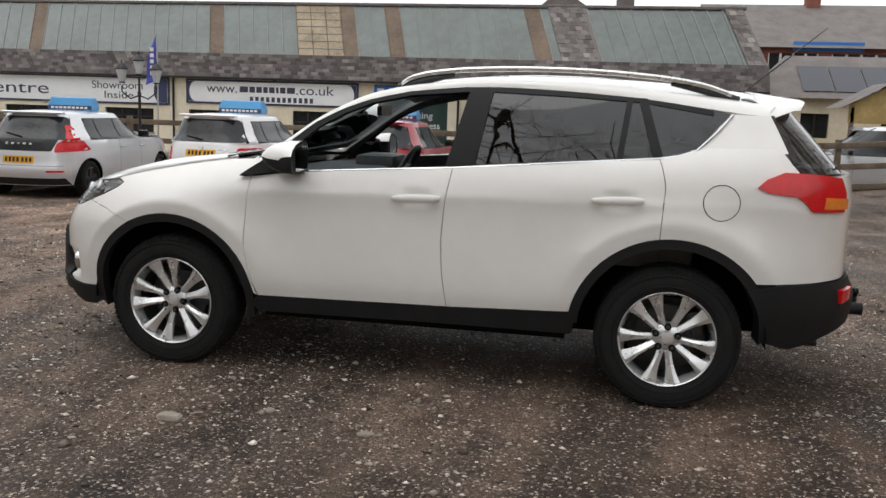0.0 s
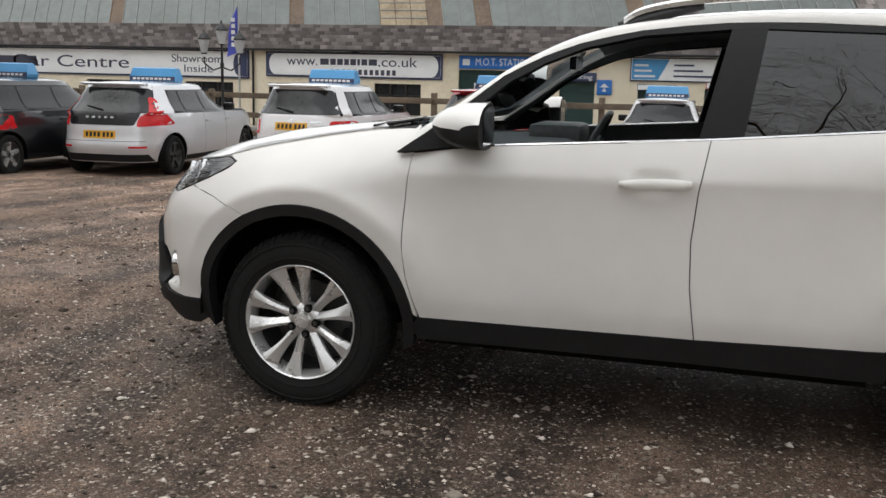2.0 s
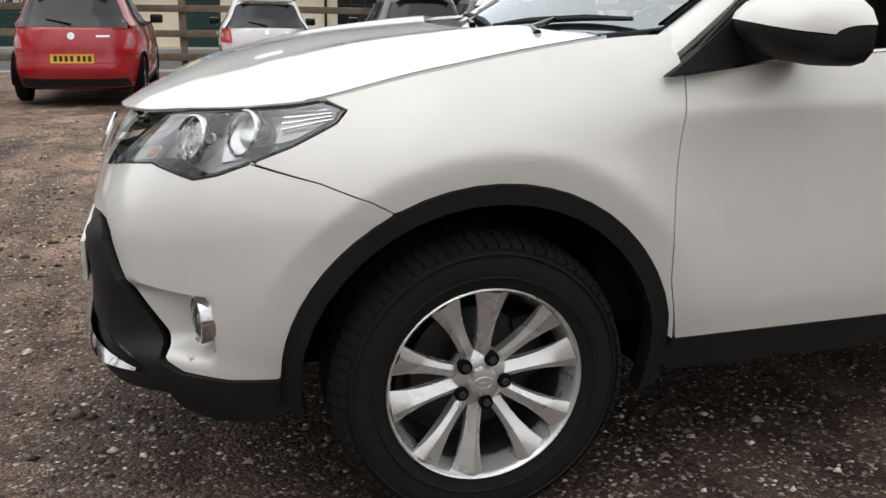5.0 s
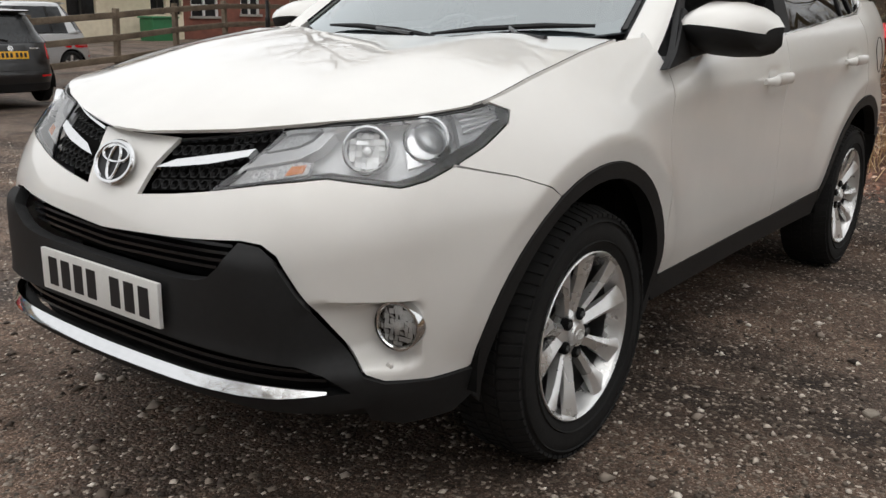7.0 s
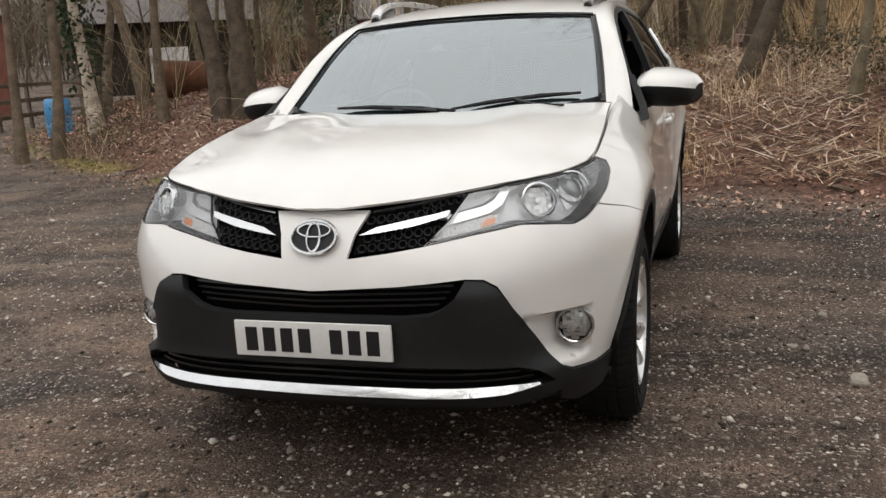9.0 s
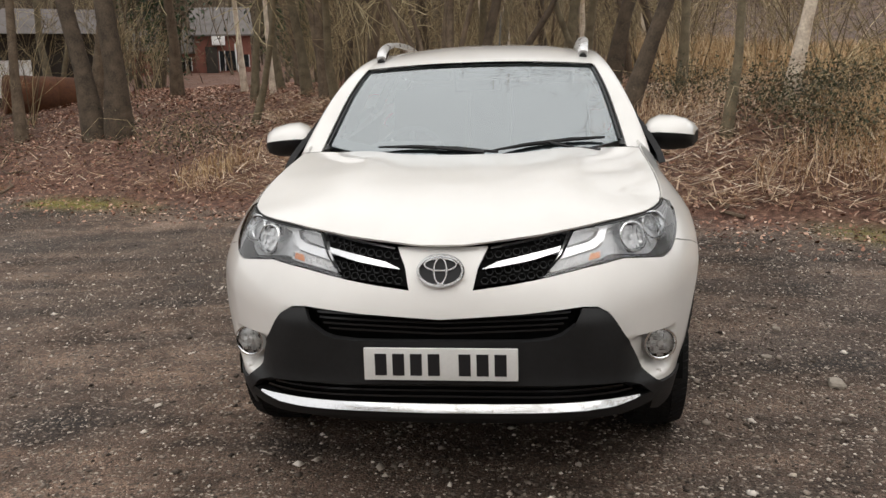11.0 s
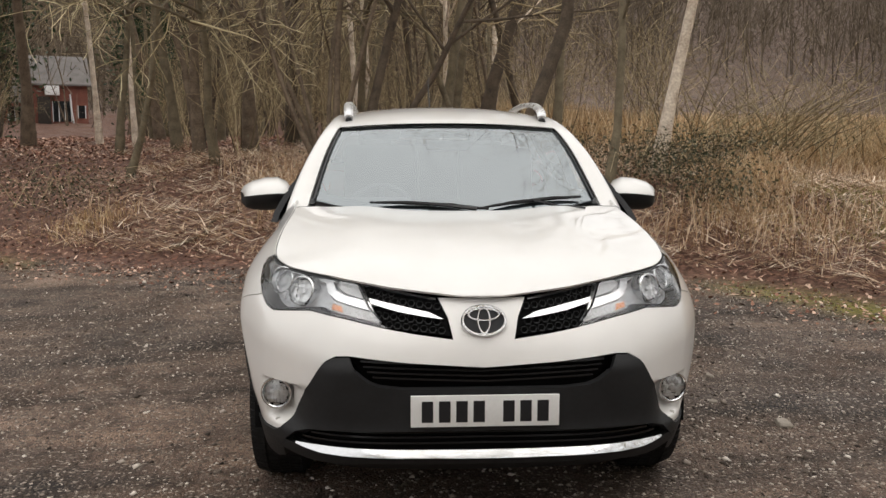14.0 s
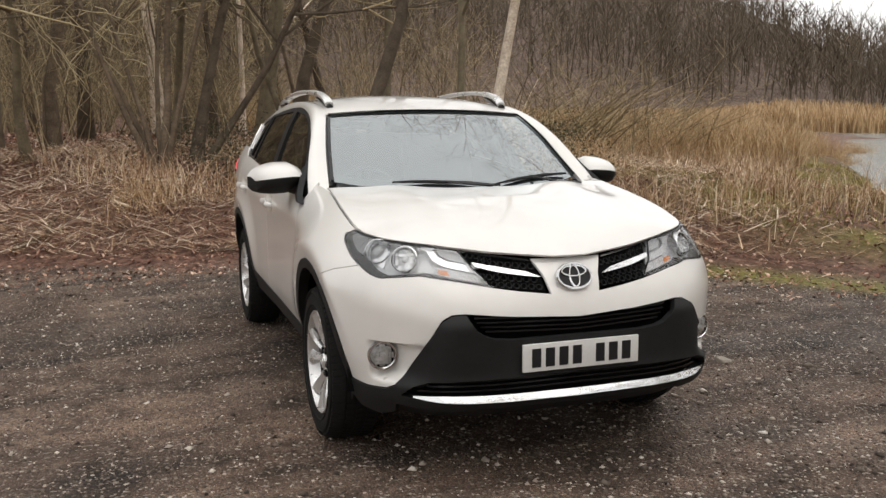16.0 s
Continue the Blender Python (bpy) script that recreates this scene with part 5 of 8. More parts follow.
seat(-.37)
seat(.37)
bench = part("rear_seat", box(.95, 1.45, -.66, .66, .66, .84, bevel=.06), LEATHER, car, "black leather rear bench")
part("seat_back", add_box(bmesh.new(), -.08, .08, -.66, .66, 0, .62, pose(1.42, 0, .80, 0, 20, 0), .06), LEATHER, bench)
for y in (-.42, .42):
    part("headrest", add_box(bmesh.new(), -.05, .05, -.13, .13, .0, .17, pose(1.64, y, 1.38, 0, 12, 0), .04), LEATHER, bench)
cpart("interior_mirror", ([Matrix.Translation((-.36, 0, 1.42)) @ Vector(p) for p in ((0, -.12, -.03), (0, .12, -.03), (0, .12, .03), (0, -.12, .03), (-.03, -.11, -.025), (-.03, .11, -.025), (-.03, .11, .025), (-.03, -.11, .025))], [(0, 1, 2, 3), (4, 7, 6, 5), (0, 4, 5, 1), (1, 5, 6, 2), (2, 6, 7, 3), (3, 7, 4, 0)]), GLOSSB)

# aerial, tow ball
cpart("aerial", tube([(1.70, 0, 1.585), (1.95, 0, 1.80), (2.12, 0, 1.95)], [.006, .004, .002], 6), GLOSSB, label="thin black roof aerial")
tow = cpart("tow_bar", tube([(2.15, 0, .36), (2.34, 0, .36), (2.40, 0, .40), (2.40, 0, .47)], [.025, .025, .02, .016], 8), BLACKP, label="black tow bar with ball")
v, f = lathe([(.0005, .03), (.018, .024), (.026, 0), (.018, -.022), (.012, -.03)], 16, "z")
cpart("tow_ball", ([(x + 2.40, y, z + .495) for x, y, z in v], f), GLOSSB, tow)
cpart("tow_socket", tube([(2.34, -.10, .42), (2.42, -.10, .42)], .035, 12), BLACKP, tow)
cpart("exhaust_pipe", tube([(1.85, -.45, .30), (2.12, -.45, .30)], .03, 12), ALLOYD)
# ---- the yard: building, fence, lamps, parked cars ----
CREAM = mat("cream_render", (.84, .75, .58), .9, var=.10, scale=.8, bump=.15, bscale=30, color2=(.69, .60, .44))
SLATE = mat("slate", (.175, .155, .145), .75, color2=(.115, .10, .093), scale=1.6, bump=.25, bscale=12)
OLDGLASS = mat("dirty_roof_glass", (.125, .147, .138), .34, color2=(.075, .092, .084), scale=.5, rvar=.12, spec=.6)
RUSTP = mat("rusty_brown_panel", (.19, .14, .10), .85, color2=(.11, .08, .06), scale=1.2)
TANP = mat("tan_stained_panel", (.38, .31, .21), .8, color2=(.22, .17, .11), scale=1.2)
LEAD = mat("glazing_bar", (.20, .21, .20), .6, var=.2, scale=2)
SIGNW = mat("sign_white", (.88, .88, .87), .45, var=.04, scale=1.5)
SIGNB = mat("sign_navy", (.045, .055, .11), .45, var=.1, scale=3)
BLUE = mat("sign_blue", (.03, .16, .50), .4, var=.06, scale=2)
SKYB = mat("bright_blue", (.08, .32, .62), .35, coat=.4, var=.06, scale=3)
FLAGB = mat("flag_blue", (.07, .09, .42), .8, var=.15, scale=3)
DGREEN = mat("green_roller_door", (.018, .05, .042), .5, var=.2, scale=2)
DARKW = mat("dark_window", (.018, .020, .022), .12, var=.4, scale=1.5)
WFRAME = mat("dark_window_frame", (.02, .018, .016), .6)
TIMBER = mat("weathered_timber", (.22, .172, .125), .9, color2=(.11, .085, .062), scale=3, bump=.3, bscale=25)
IRON = mat("black_iron", (.012, .012, .013), .45, var=.2, scale=10)
FROST = mat("lantern_glass", (.50, .52, .52), .25, var=.1, scale=6)
BRICK = mat("red_brick", (.25, .095, .065), .9, color2=(.16, .065, .05), scale=2.5)
ROAD = mat("tarmac", (.085, .085, .085), .85, var=.2, scale=1.5, bump=.2, bscale=60)
KERB = mat("kerb_stone", (.33, .31, .28), .85, var=.15, scale=2)
SOLAR = mat("solar_panel", (.02, .022, .035), .15, var=.1, scale=3)
INK = mat("sign_lettering", (.06, .06, .085), .5)
WLET = mat("white_lettering", (.75, .75, .75), .5)
REDS = mat("red_sign", (.5, .03, .03), .5)
STEEL = mat("galvanised_pole", (.5, .51, .5), .4, metal=.6, var=.1, scale=6)


def words(text, x, z, y, height, material, parent, width=None):
    """Lettering that faces -y, centred at x, z."""
    cu = bpy.data.curves.new("lettering", "FONT")
    cu.body, cu.align_x, cu.align_y, cu.extrude = text, "CENTER", "CENTER", .004
    cu.size = height
    ob = new("lettering", cu)
    bpy.context.view_layer.update()
    me = bpy.data.meshes.new_from_object(ob.evaluated_get(bpy.context.evaluated_depsgraph_get()))
    bpy.data.objects.remove(ob)
    w = max(v.co.x for v in me.vertices) - min(v.co.x for v in me.vertices)
    sx = width / w if width else 1
    me.transform(Matrix.Translation((x, y, z)) @ Matrix.Rotation(radians(90), 4, "X") @ Matrix.Diagonal((sx, 1, 1, 1)))
    me.materials.clear()
    return link_mesh("lettering", me, material, parent)


YB = 27.4
FALL = Matrix.Translation((0, 0, -.58))
hall = thing("workshop_building", "long cream workshop with slate eaves and dirty glazed roof", "building", FALL)
# wall with door and window openings built from piers
openings = [(-34.5, -32.0, .7, 1.75), (-30.0, -27.6, .7, 1.75), (-23.7, -21.6, .70, 1.62), (-19.2, -17.1, .70, 1.64), (-15.6, -13.9, .70, 1.66), (-11.3, -9.5, .6, 1.74), (-8.1, -5.25, .0, 2.30), (-4.45, -3.22, .0, 2.0), (-1.75, -.45, .0, 1.86), (.45, 1.95, .0, 1.84), (3.3, 4.7, .7, 1.8)]
bm = bmesh.new()
xx = -46.0
for x0, x1, z0, z1 in openings:
    add_box(bm, xx, x0, YB, YB + .35, -.3, 2.98)
    add_box(bm, x0, x1, YB, YB + .35, z1, 2.98)
    if z0 > 0:
        add_box(bm, x0, x1, YB, YB + .35, -.3, z0)
    xx = x1
add_box(bm, xx, 5.9, YB, YB + .35, -.3, 2.98)
add_box(bm, 5.6, 5.9, YB + .35, YB + 14, -.3, 2.98)
add_box(bm, -46, 5.9, YB + 13.7, YB + 14, -.3, 2.98)
part("wall", bm, CREAM, hall, smooth=0)
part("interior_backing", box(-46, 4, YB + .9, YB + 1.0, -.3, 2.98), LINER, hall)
for k, (x0, x1, z0, z1) in enumerate(openings):
    if z0 > 0:
        w = part("window", box(x0 - .04, x1 + .04, YB - .05, YB + .02, z0 - .08, z0), KERB, hall)
        part("pane", box(x0, x1, YB + .12, YB + .13, z0, z1), DARKW, w)
        for i in range(4):
            xm = x0 + (x1 - x0) * i / 3
            part("window_bar", box(xm - .035, xm + .035, YB + .07, YB + .12, z0, z1), WFRAME, w)
        part("window_bar", box(x0, x1, YB + .07, YB + .12, (z0 + z1) / 2 + .12, (z0 + z1) / 2 + .17), WFRAME, w)
    else:
        d = part("roller_door", box(x0, x1, YB + .16, YB + .18, 0, z1), DGREEN, hall, "dark green roller shutter")
        n = int(z1 / .12)
        me = bpy.data.meshes.new("slat")
        b2 = box(x0, x1, YB + .135, YB + .16, .008, .105)
        b2.to_mesh(me)
        b2.free()
        me.materials.append(DGREEN)
        for i in range(n):
            o = link_mesh("slat", me, None, d)
            o.location.z = i * .12
# slate eaves in courses
sl = bmesh.new()
course = []
for r in range(7):
    zz, yy = 2.93 + r * .13, YB - .28 + r * .10
    add_box(sl, -46.2, 6.0, yy, yy + .02, zz, zz + .15)
part("eaves_backing", sl, SLATE, hall, smooth=0)
SLATE_TONES = [(0, (.075, .064, .06)), (.5, (.135, .118, .112)), (.85, (.19, .166, .158)), (1, (.27, .24, .225))]
SLATEI = island_mat("slate_pieces", SLATE_TONES, .7)
SLATEO = island_mat("slate_single", SLATE_TONES, .7, single=True)


def slate_piece(j):
    y0 = -.016 - abs(j)
    return [(0, y0, j), (.262, y0, j * .5), (.262, 0, .15), (0, 0, .15), (0, 0, j), (.262, 0, j)], [(0, 1, 2, 3), (1, 0, 4, 5), (0, 3, 4), (1, 5, 2)]


slate_data = []
for j in (-.008, -.004, .0, .004, .008):
    me = bpy.data.meshes.new("slate")
    me.from_pydata(*[slate_piece(j)[0], [], slate_piece(j)[1]])
    me.materials.append(SLATEO)
    slate_data.append(me)
rest = []
for r in range(7):
    for i in range(int(52 / .27)):
        x = -46 + i * .27 + (r % 2) * .135
        if x > 5.7:
            continue
        zz, yy = 2.93 + r * .13, YB - .28 + r * .10
        if -14.6 < x < -3.4:
            so = new("slate", slate_data[random.randrange(5)])
            so.parent = hall
            so.location = (x, yy, zz)
        else:
            v, f = slate_piece(random.uniform(-.008, .008))
            rest.append(([(a + x, b + yy, c + zz) for a, b, c in v], f))
tagged(pmesh("slate_edging", *join(*rest), SLATEI, hall, smooth=0), kind="stuff")
part("gutter", box(-46.2, 6.0, YB - .36, YB - .26, 2.86, 2.94, bevel=.02), IRON, hall)
# glazed slope: panes between bars, some brown panels
RA, RB, RAKE = (YB + .42, 3.84), (YB + 2.15, 5.95), -.37


def slope(x0, x1, t0, t1, up, th=.02):
    (ya, za), (yb, zb) = RA, RB
    n = Vector((0, -(zb - za), yb - ya)).normalized()
    P = [Vector((x + RAKE * (zb - za) * t, ya + (yb - ya) * t, za + (zb - za) * t)) + n * h for x in (x0, x1) for t in (t0, t1) for h in (up, up + th)]
    return [tuple(p) for p in P], [(0, 1, 3, 2), (4, 6, 7, 5), (0, 4, 5, 1), (2, 3, 7, 6), (0, 2, 6, 4), (1, 5, 7, 3)]


pmesh("roof_slope", *slope(-46, 5.9, -.02, 1.0, -.08, .06), SLATE, hall, smooth=0)
xs = np.arange(-46, -1.2, .61)
for i, x in enumerate(xs):
    xc = x + .3
    br = any(p < xc < q for p, q in ((-29.9, -29.2), (-22.6, -22.0), (-14.8, -14.1), (-9.7, -9.05), (-7.6, -6.9), (-1.95, -1.2)))
    tan = -10.95 < xc < -9.7
    pmesh("roof_pane", *slope(x + .02, x + .59, .0, .97, -.01, .012), RUSTP if br else TANP if tan else OLDGLASS, hall, smooth=0)
    pmesh("glazing_bar", *slope(x - .016, x + .016, .0, .98, .0, .022), LEAD if not (br or tan) else RUSTP, hall, smooth=0)
    if tan:
        for t in (.14, .28, .42, .56, .70, .84):
            pmesh("glazing_bar", *slope(x, x + .59, t - .008, t + .008, .0, .02), LEAD, hall, smooth=0)
for x0, x1 in ((-1.15, .28), (5.3, 5.95)):
    pmesh("roof_verge", *slope(x0, x1, -.02, 1.03, -.02, .07), SLATE, hall, smooth=0)
    for r in range(13):
        t0 = -.02 + r * .08
        for k in range(int((x1 - x0) / .24)):
            xa = x0 + k * .24 + (.1 if r % 2 else 0)
            pmesh("slate", *slope(xa, min(xa + .232, x1), t0, t0 + .085, .05 + .006 * ((r * 7 + k * 5) % 3), .012), SLATEO, hall, smooth=0)
for i, x in enumerate(np.arange(.30, 5.25, .545)):
    pmesh("roof_pane", *slope(x + .03, x + .52, .0, .95, -.01, .012), OLDGLASS, hall, smooth=0)
    pmesh("glazing_bar", *slope(x - .02, x + .02, .0, .97, .0, .03), LEAD, hall, smooth=0)
part("ridge", box(-47, 5.3, RB[0] - .1, RB[0] + .2, RB[1] - .04, RB[1] + .07, bevel=.02), SLATE, hall)
pmesh("roof_back", [(-46.8, RB[0], RB[1]), (5.1, RB[0], RB[1]), (5.9, YB + 14, 2.9), (-46, YB + 14, 2.9)], [(0, 1, 2, 3)], SLATE, hall)
pmesh("gable", [(5.89, YB, 2.9), (5.1, RB[0], RB[1]), (5.89, YB + 14, 2.9)], [(0, 1, 2)], CREAM, hall)
part("roof_vent", box(.6, 1.3, YB + 4.2, YB + 4.9, 5.6, 7.1, bevel=.05), SLATE, hall)
pmesh("dormer_roof", [(-2.6, YB + 4, 6.0), (-.2, YB + 4, 6.0), (-1.6, YB + 4, 6.9), (-2.6, YB + 7, 6.0), (-.2, YB + 7, 6.0), (-1.6, YB + 7, 6.9)], [(0, 1, 2), (0, 2, 5, 3), (1, 4, 5, 2), (3, 5, 4)], SLATE, hall)
for x in (-16.2, -4.85, 2.9):
    pmesh("drainpipe", *tube([(x, YB - .08, 0), (x, YB - .08, 2.9)], .045), IRON, hall)
part("soffit", box(-46, 5.9, YB - .27, YB, 2.86, 2.9), CREAM, hall)

# signs
def board(x0, x1, z0, z1, face, label, edge=SIGNB, y=YB - .02, d=.06, t=.07):
    s = thing("wall_sign", label, "sign", FALL)
    part("sign_frame", box(x0 - t, x1 + t, y - d * .6, y, z0 - t, z1 + t, bevel=.01), edge, s)
    part("sign_face", box(x0, x1, y - d, y - d * .6, z0, z1, bevel=.004), face, s)
    return s


s1 = board(-31.0, -16.45, 1.86, 2.80, SIGNW, "long white sign with dark lettering and navy ends")
for x0, x1 in ((-31.0, -30.4), (-17.0, -16.45)):
    v = [(x0 if x0 < -20 else x1, YB - .084, z) for z in (1.87, 2.79)] + [((x1 if x0 < -20 else x0) + (.28 * math.cos(a) if x0 < -20 else -.28 * math.cos(a)) * 1.0 + (-.25 if x0 < -20 else .25), YB - .084, 2.33 + .46 * math.sin(a)) for a in np.linspace(1.57, -1.57, 10)]
    pmesh("sign_end", [(p[0], p[1], p[2]) for p in ([v[0], v[1]] + v[2:])], [tuple([0] + [k for k in range(len(v) - 1, 1, -1)] + [1])], SIGNB, s1, smooth=0)
words("Car Centre", -24.4, 2.30, YB - .084, .66, INK, s1, 5.5)
part("word_bar", box(-28.4, -26.0, YB - .088, YB - .082, 2.10, 2.50), INK, s1)
words("Showroom", -18.6, 2.50, YB - .084, .42, INK, s1, 2.2)
words("Inside", -18.55, 2.12, YB - .084, .40, INK, s1, 1.25)
s2 = board(-15.6, -8.75, 1.98, 2.77, SIGNW, "white sign with dark web lettering and navy ends")
for x, sgn in ((-15.6, 1), (-8.75, -1)):
    v = [(x, YB - .084, 1.99), (x, YB - .084, 2.76)] + [(x + sgn * (.34 - .26 * math.cos(a)), YB - .084, 2.375 + .385 * math.sin(a)) for a in np.linspace(1.57, -1.57, 10)]
    pmesh("sign_end", v, [tuple([0] + [k for k in range(len(v) - 1, 1, -1)] + [1])], SIGNB, s2, smooth=0)
words("www.", -14.15, 2.50, YB - .084, .50, INK, s2, 1.25)
for x0, w in ((-13.42, .34), (-13.02, .22), (-12.74, .22), (-12.46, .18), (-12.22, .22), (-11.94, .10), (-11.78, .22), (-11.50, .32)):
    part("word_bar", box(x0, x0 + w, YB - .088, YB - .082, 2.38, 2.60), INK, s2)
words(".co.uk", -10.4, 2.50, YB - .084, .50, INK, s2, 1.5)
for x in np.arange(-13.0, -10.5, .22):
    part("word_bar", box(x, x + .13, YB - .088, YB - .082, 2.03, 2.22), INK, s2)
s3 = board(-8.05, -5.25, 2.36, 2.78, BLUE, "blue workshop test station sign", BLUE, t=.02)
words("M.O.T. STATION", -6.45, 2.57, YB - .084, .36, WLET, s3, 2.0)
part("sign_mark", box(-7.93, -7.67, YB - .09, YB - .08, 2.46, 2.68), WLET, s3)
s4 = board(-4.45, -3.18, 2.0, 2.27, SIGNB, "dark blue service sign", SIGNB, t=.02)
words("Servicing", -3.8, 2.135, YB - .084, .24, WLET, s4, 1.0)
s5 = board(-3.12, -2.64, 1.56, 2.04, BLUE, "small blue test centre sign", BLUE, t=.015)
pmesh("sign_mark", [(q - 2.88, YB - .086, w) for q, w in ((-.08, 1.66), (.08, 1.66), (0, 1.80), (-.16, 1.80), (.16, 1.80), (0, 1.94))], [(0, 1, 2), (3, 2, 5), (2, 4, 5)], WLET, s5, smooth=0)
s6 = board(-2.0, .80, 2.08, 2.80, SIGNW, "white poster board with blue shapes", SIGNB, t=.04)
pmesh("poster_shape", [(-1.98, YB - .085, 2.10), (-1.1, YB - .085, 2.10), (-.75, YB - .085, 2.78), (-1.98, YB - .085, 2.78)], [(0, 1, 2, 3)], SKYB, s6, smooth=0)
for k in range(3):
    part("word_bar", box(-1.9, -1.2 - .12 * k, YB - .092, YB - .086, 2.18 + k * .18, 2.25 + k * .18), WLET, s6)
    part("word_bar", box(-.6, .65 - .3 * k, YB - .092, YB - .086, 2.2 + k * .18, 2.26 + k * .18), SIGNB, s6)
s7 = board(.92, 1.72, 2.24, 2.78, SKYB, "bright blue poster board", SIGNW, t=.04)
for k in range(2):
    part("word_bar", box(1.02, 1.6, YB - .092, YB - .086, 2.36 + k * .2, 2.46 + k * .2), WLET, s7)
s8 = board(1.84, 4.1, 2.22, 2.78, SIGNW, "white specialist sign with blue end", SIGNB, t=.04)
part("poster_shape", box(3.5, 4.08, YB - .092, YB - .082, 2.24, 2.76), SKYB, s8)
words("SPECIALIST", 2.75, 2.36, YB - .084, .20, INK, s8, 1.15)
part("word_bar", box(2.5, 3.0, YB - .088, YB - .082, 2.52, 2.66), INK, s8)
s9 = board(.50, 1.95, 1.86, 2.04, SIGNW, "narrow white sign with red bar", REDS, t=.02)
part("sign_mark", box(.95, 1.5, YB - .092, YB - .082, 1.90, 2.0), REDS, s9)
s10 = board(-1.75, -.5, 1.76, 1.92, SIGNW, "narrow white sign with red bar", SIGNB, t=.02)
part("sign_mark", box(-1.4, -.8, YB - .092, YB - .082, 1.79, 1.89), REDS, s10)
words("No Parking", -6.7, 1.72, YB + .13, .34, WLET, hall, 1.7)
words("24 Hour Access", -6.7, 1.35, YB + .13, .34, WLET, hall, 2.3)
part("wall_lamp", box(-12.1, -11.9, YB - .22, YB, 2.84, 2.92, bevel=.02), IRON, hall)
part("alarm_box", box(-3.35, -3.15, YB - .12, YB, 2.42, 2.72, bevel=.02), AMBER, hall)

# road and kerb behind the fence
pmesh("road", [(-60, 17.6, -.56), (11, 17.6, -.56), (60, 17.6, -.17), (60, 26.2, -.25), (11, 26.2, -.66), (-60, 26.2, -.66)], [(0, 1, 4, 5), (1, 2, 3, 4)], ROAD, kind="structure", label="grey tarmac lane", category="road")
part("kerb", box(-60, 11, 17.3, 17.6, -.9, -.46, bevel=.02), KERB, None)
tagged(bpy.data.objects["kerb"], "pale stone kerb along the lane", "kerb", kind="structure")
part("pavement", box(-60, 11, 26.2, 27.4, -.9, -.56), KERB, None)
tagged(bpy.data.objects["pavement"], "narrow pavement before the workshop", "pavement", kind="structure")

# timber fence
fence = thing("timber_fence", "weathered timber post and rail fence", "fence")
line = [(-28, 15.6), (7.6, 15.4), (16, 18.6), (26, 22)]
run = 0
for (ax, ay), (bx, by) in zip(line, line[1:]):
    L_ = math.hypot(bx - ax, by - ay)
    n = int(L_ / 1.85)
    yaw = math.degrees(math.atan2(by - ay, bx - ax))
    for i in range(n + (1 if bx == 26 else 0)):
        t = i / n
        px, py = ax + (bx - ax) * t, ay + (by - ay) * t
        gz0 = float(ground_z(np.array(px), np.array(py)))
        part("post", add_box(bmesh.new(), -.065, .065, -.05, .05, -.2, 1.48 + .03 * math.sin(px * 3), pose(px, py, gz0, 2 * math.sin(px), 0, yaw), .012), TIMBER, fence)
        if i < n:
            t2 = (i + 1) / n
            qx, qy = ax + (bx - ax) * t2, ay + (by - ay) * t2
            gz1 = float(ground_z(np.array(qx), np.array(qy)))
            for h in (.42, .86, 1.32):
                ll = math.hypot(qx - px, qy - py)
                part("rail", add_box(bmesh.new(), -.05, ll + .05, -.10, -.055, -.065, .065, Matrix.Translation((px, py, gz0 + h)) @ Euler((0, -math.atan2(gz1 - gz0, ll), radians(yaw))).to_matrix().to_4x4(), .012), TIMBER, fence)

# lamp post with three lanterns
def lamp_post(h=3.3):
    lp = thing("street_lamp", "black iron lamp post with three lanterns", "street lamp")
    pmesh("post", *lathe([(.11, 0), (.11, .25), (.06, .35), (.05, .9), (.06, .95), (.035, 1.0), (.032, h - .5), (.05, h - .45), (.03, h - .4), (.02, h)], 14, "z"), IRON, lp)
    for dx, dz in ((0, .12), (-.42, -.08), (.42, -.08)):
        if dx:
            pmesh("arm", *tube([(0, 0, h - .5), (dx * .5, 0, h - .58), (dx, 0, h - .42), (dx, 0, h - .2 + dz)], .018, 6), IRON, lp)
        z = h - .12 + dz
        ln = pmesh("lantern", *join(lathe([(.07, z - .02), (.075, z), (.07, z + .01)], 6, "z"), lathe([(.15, z + .30), (.155, z + .32), (.10, z + .40), (.03, z + .46), (.02, z + .52), (.0005, z + .54)], 6, "z")) if dx == 0 else join(lathe([(.07, z - .02), (.075, z), (.07, z + .01)], 6, "z"), lathe([(.15, z + .30), (.155, z + .32), (.10, z + .40), (.03, z + .46), (.0005, z + .54)], 6, "z")), IRON, lp, smooth=20)
        pmesh("lantern_glass", *lathe([(.07, z + .01), (.14, z + .30)], 6, "z"), FROST, ln, smooth=0)
        ln.location.x = dx
    return lp


l1_ = lamp_post(2.45)
l1_.matrix_world = pose(-10.25, 14.4, -.44, 0, 0, 8)
l2_ = copy_thing(l1_, pose(9.9, 13.2, .1, 0, 0, -40))
for o in (l1_, l2_):
    tagged(o, group="street lamps")
fp = thing("flag_pole", "tall pole with a blue feather flag", "flag")
pmesh("pole", *tube([(0, 0, 0), (0, 0, 3.9)], [.035, .02], 8), STEEL, fp)
fv = []
for i in range(12):
    t = i / 11
    z = 2.55 + 1.25 * t
    w = .34 * (1 - t) ** .6 + .04
    fv += [(-.02, 0, z), (-.02 - w * .5, .03 * math.sin(6 * t), z - .05 * (1 - t)), (-.02 - w, .05 * math.sin(7 * t + 1), z - .12 * (1 - t))]
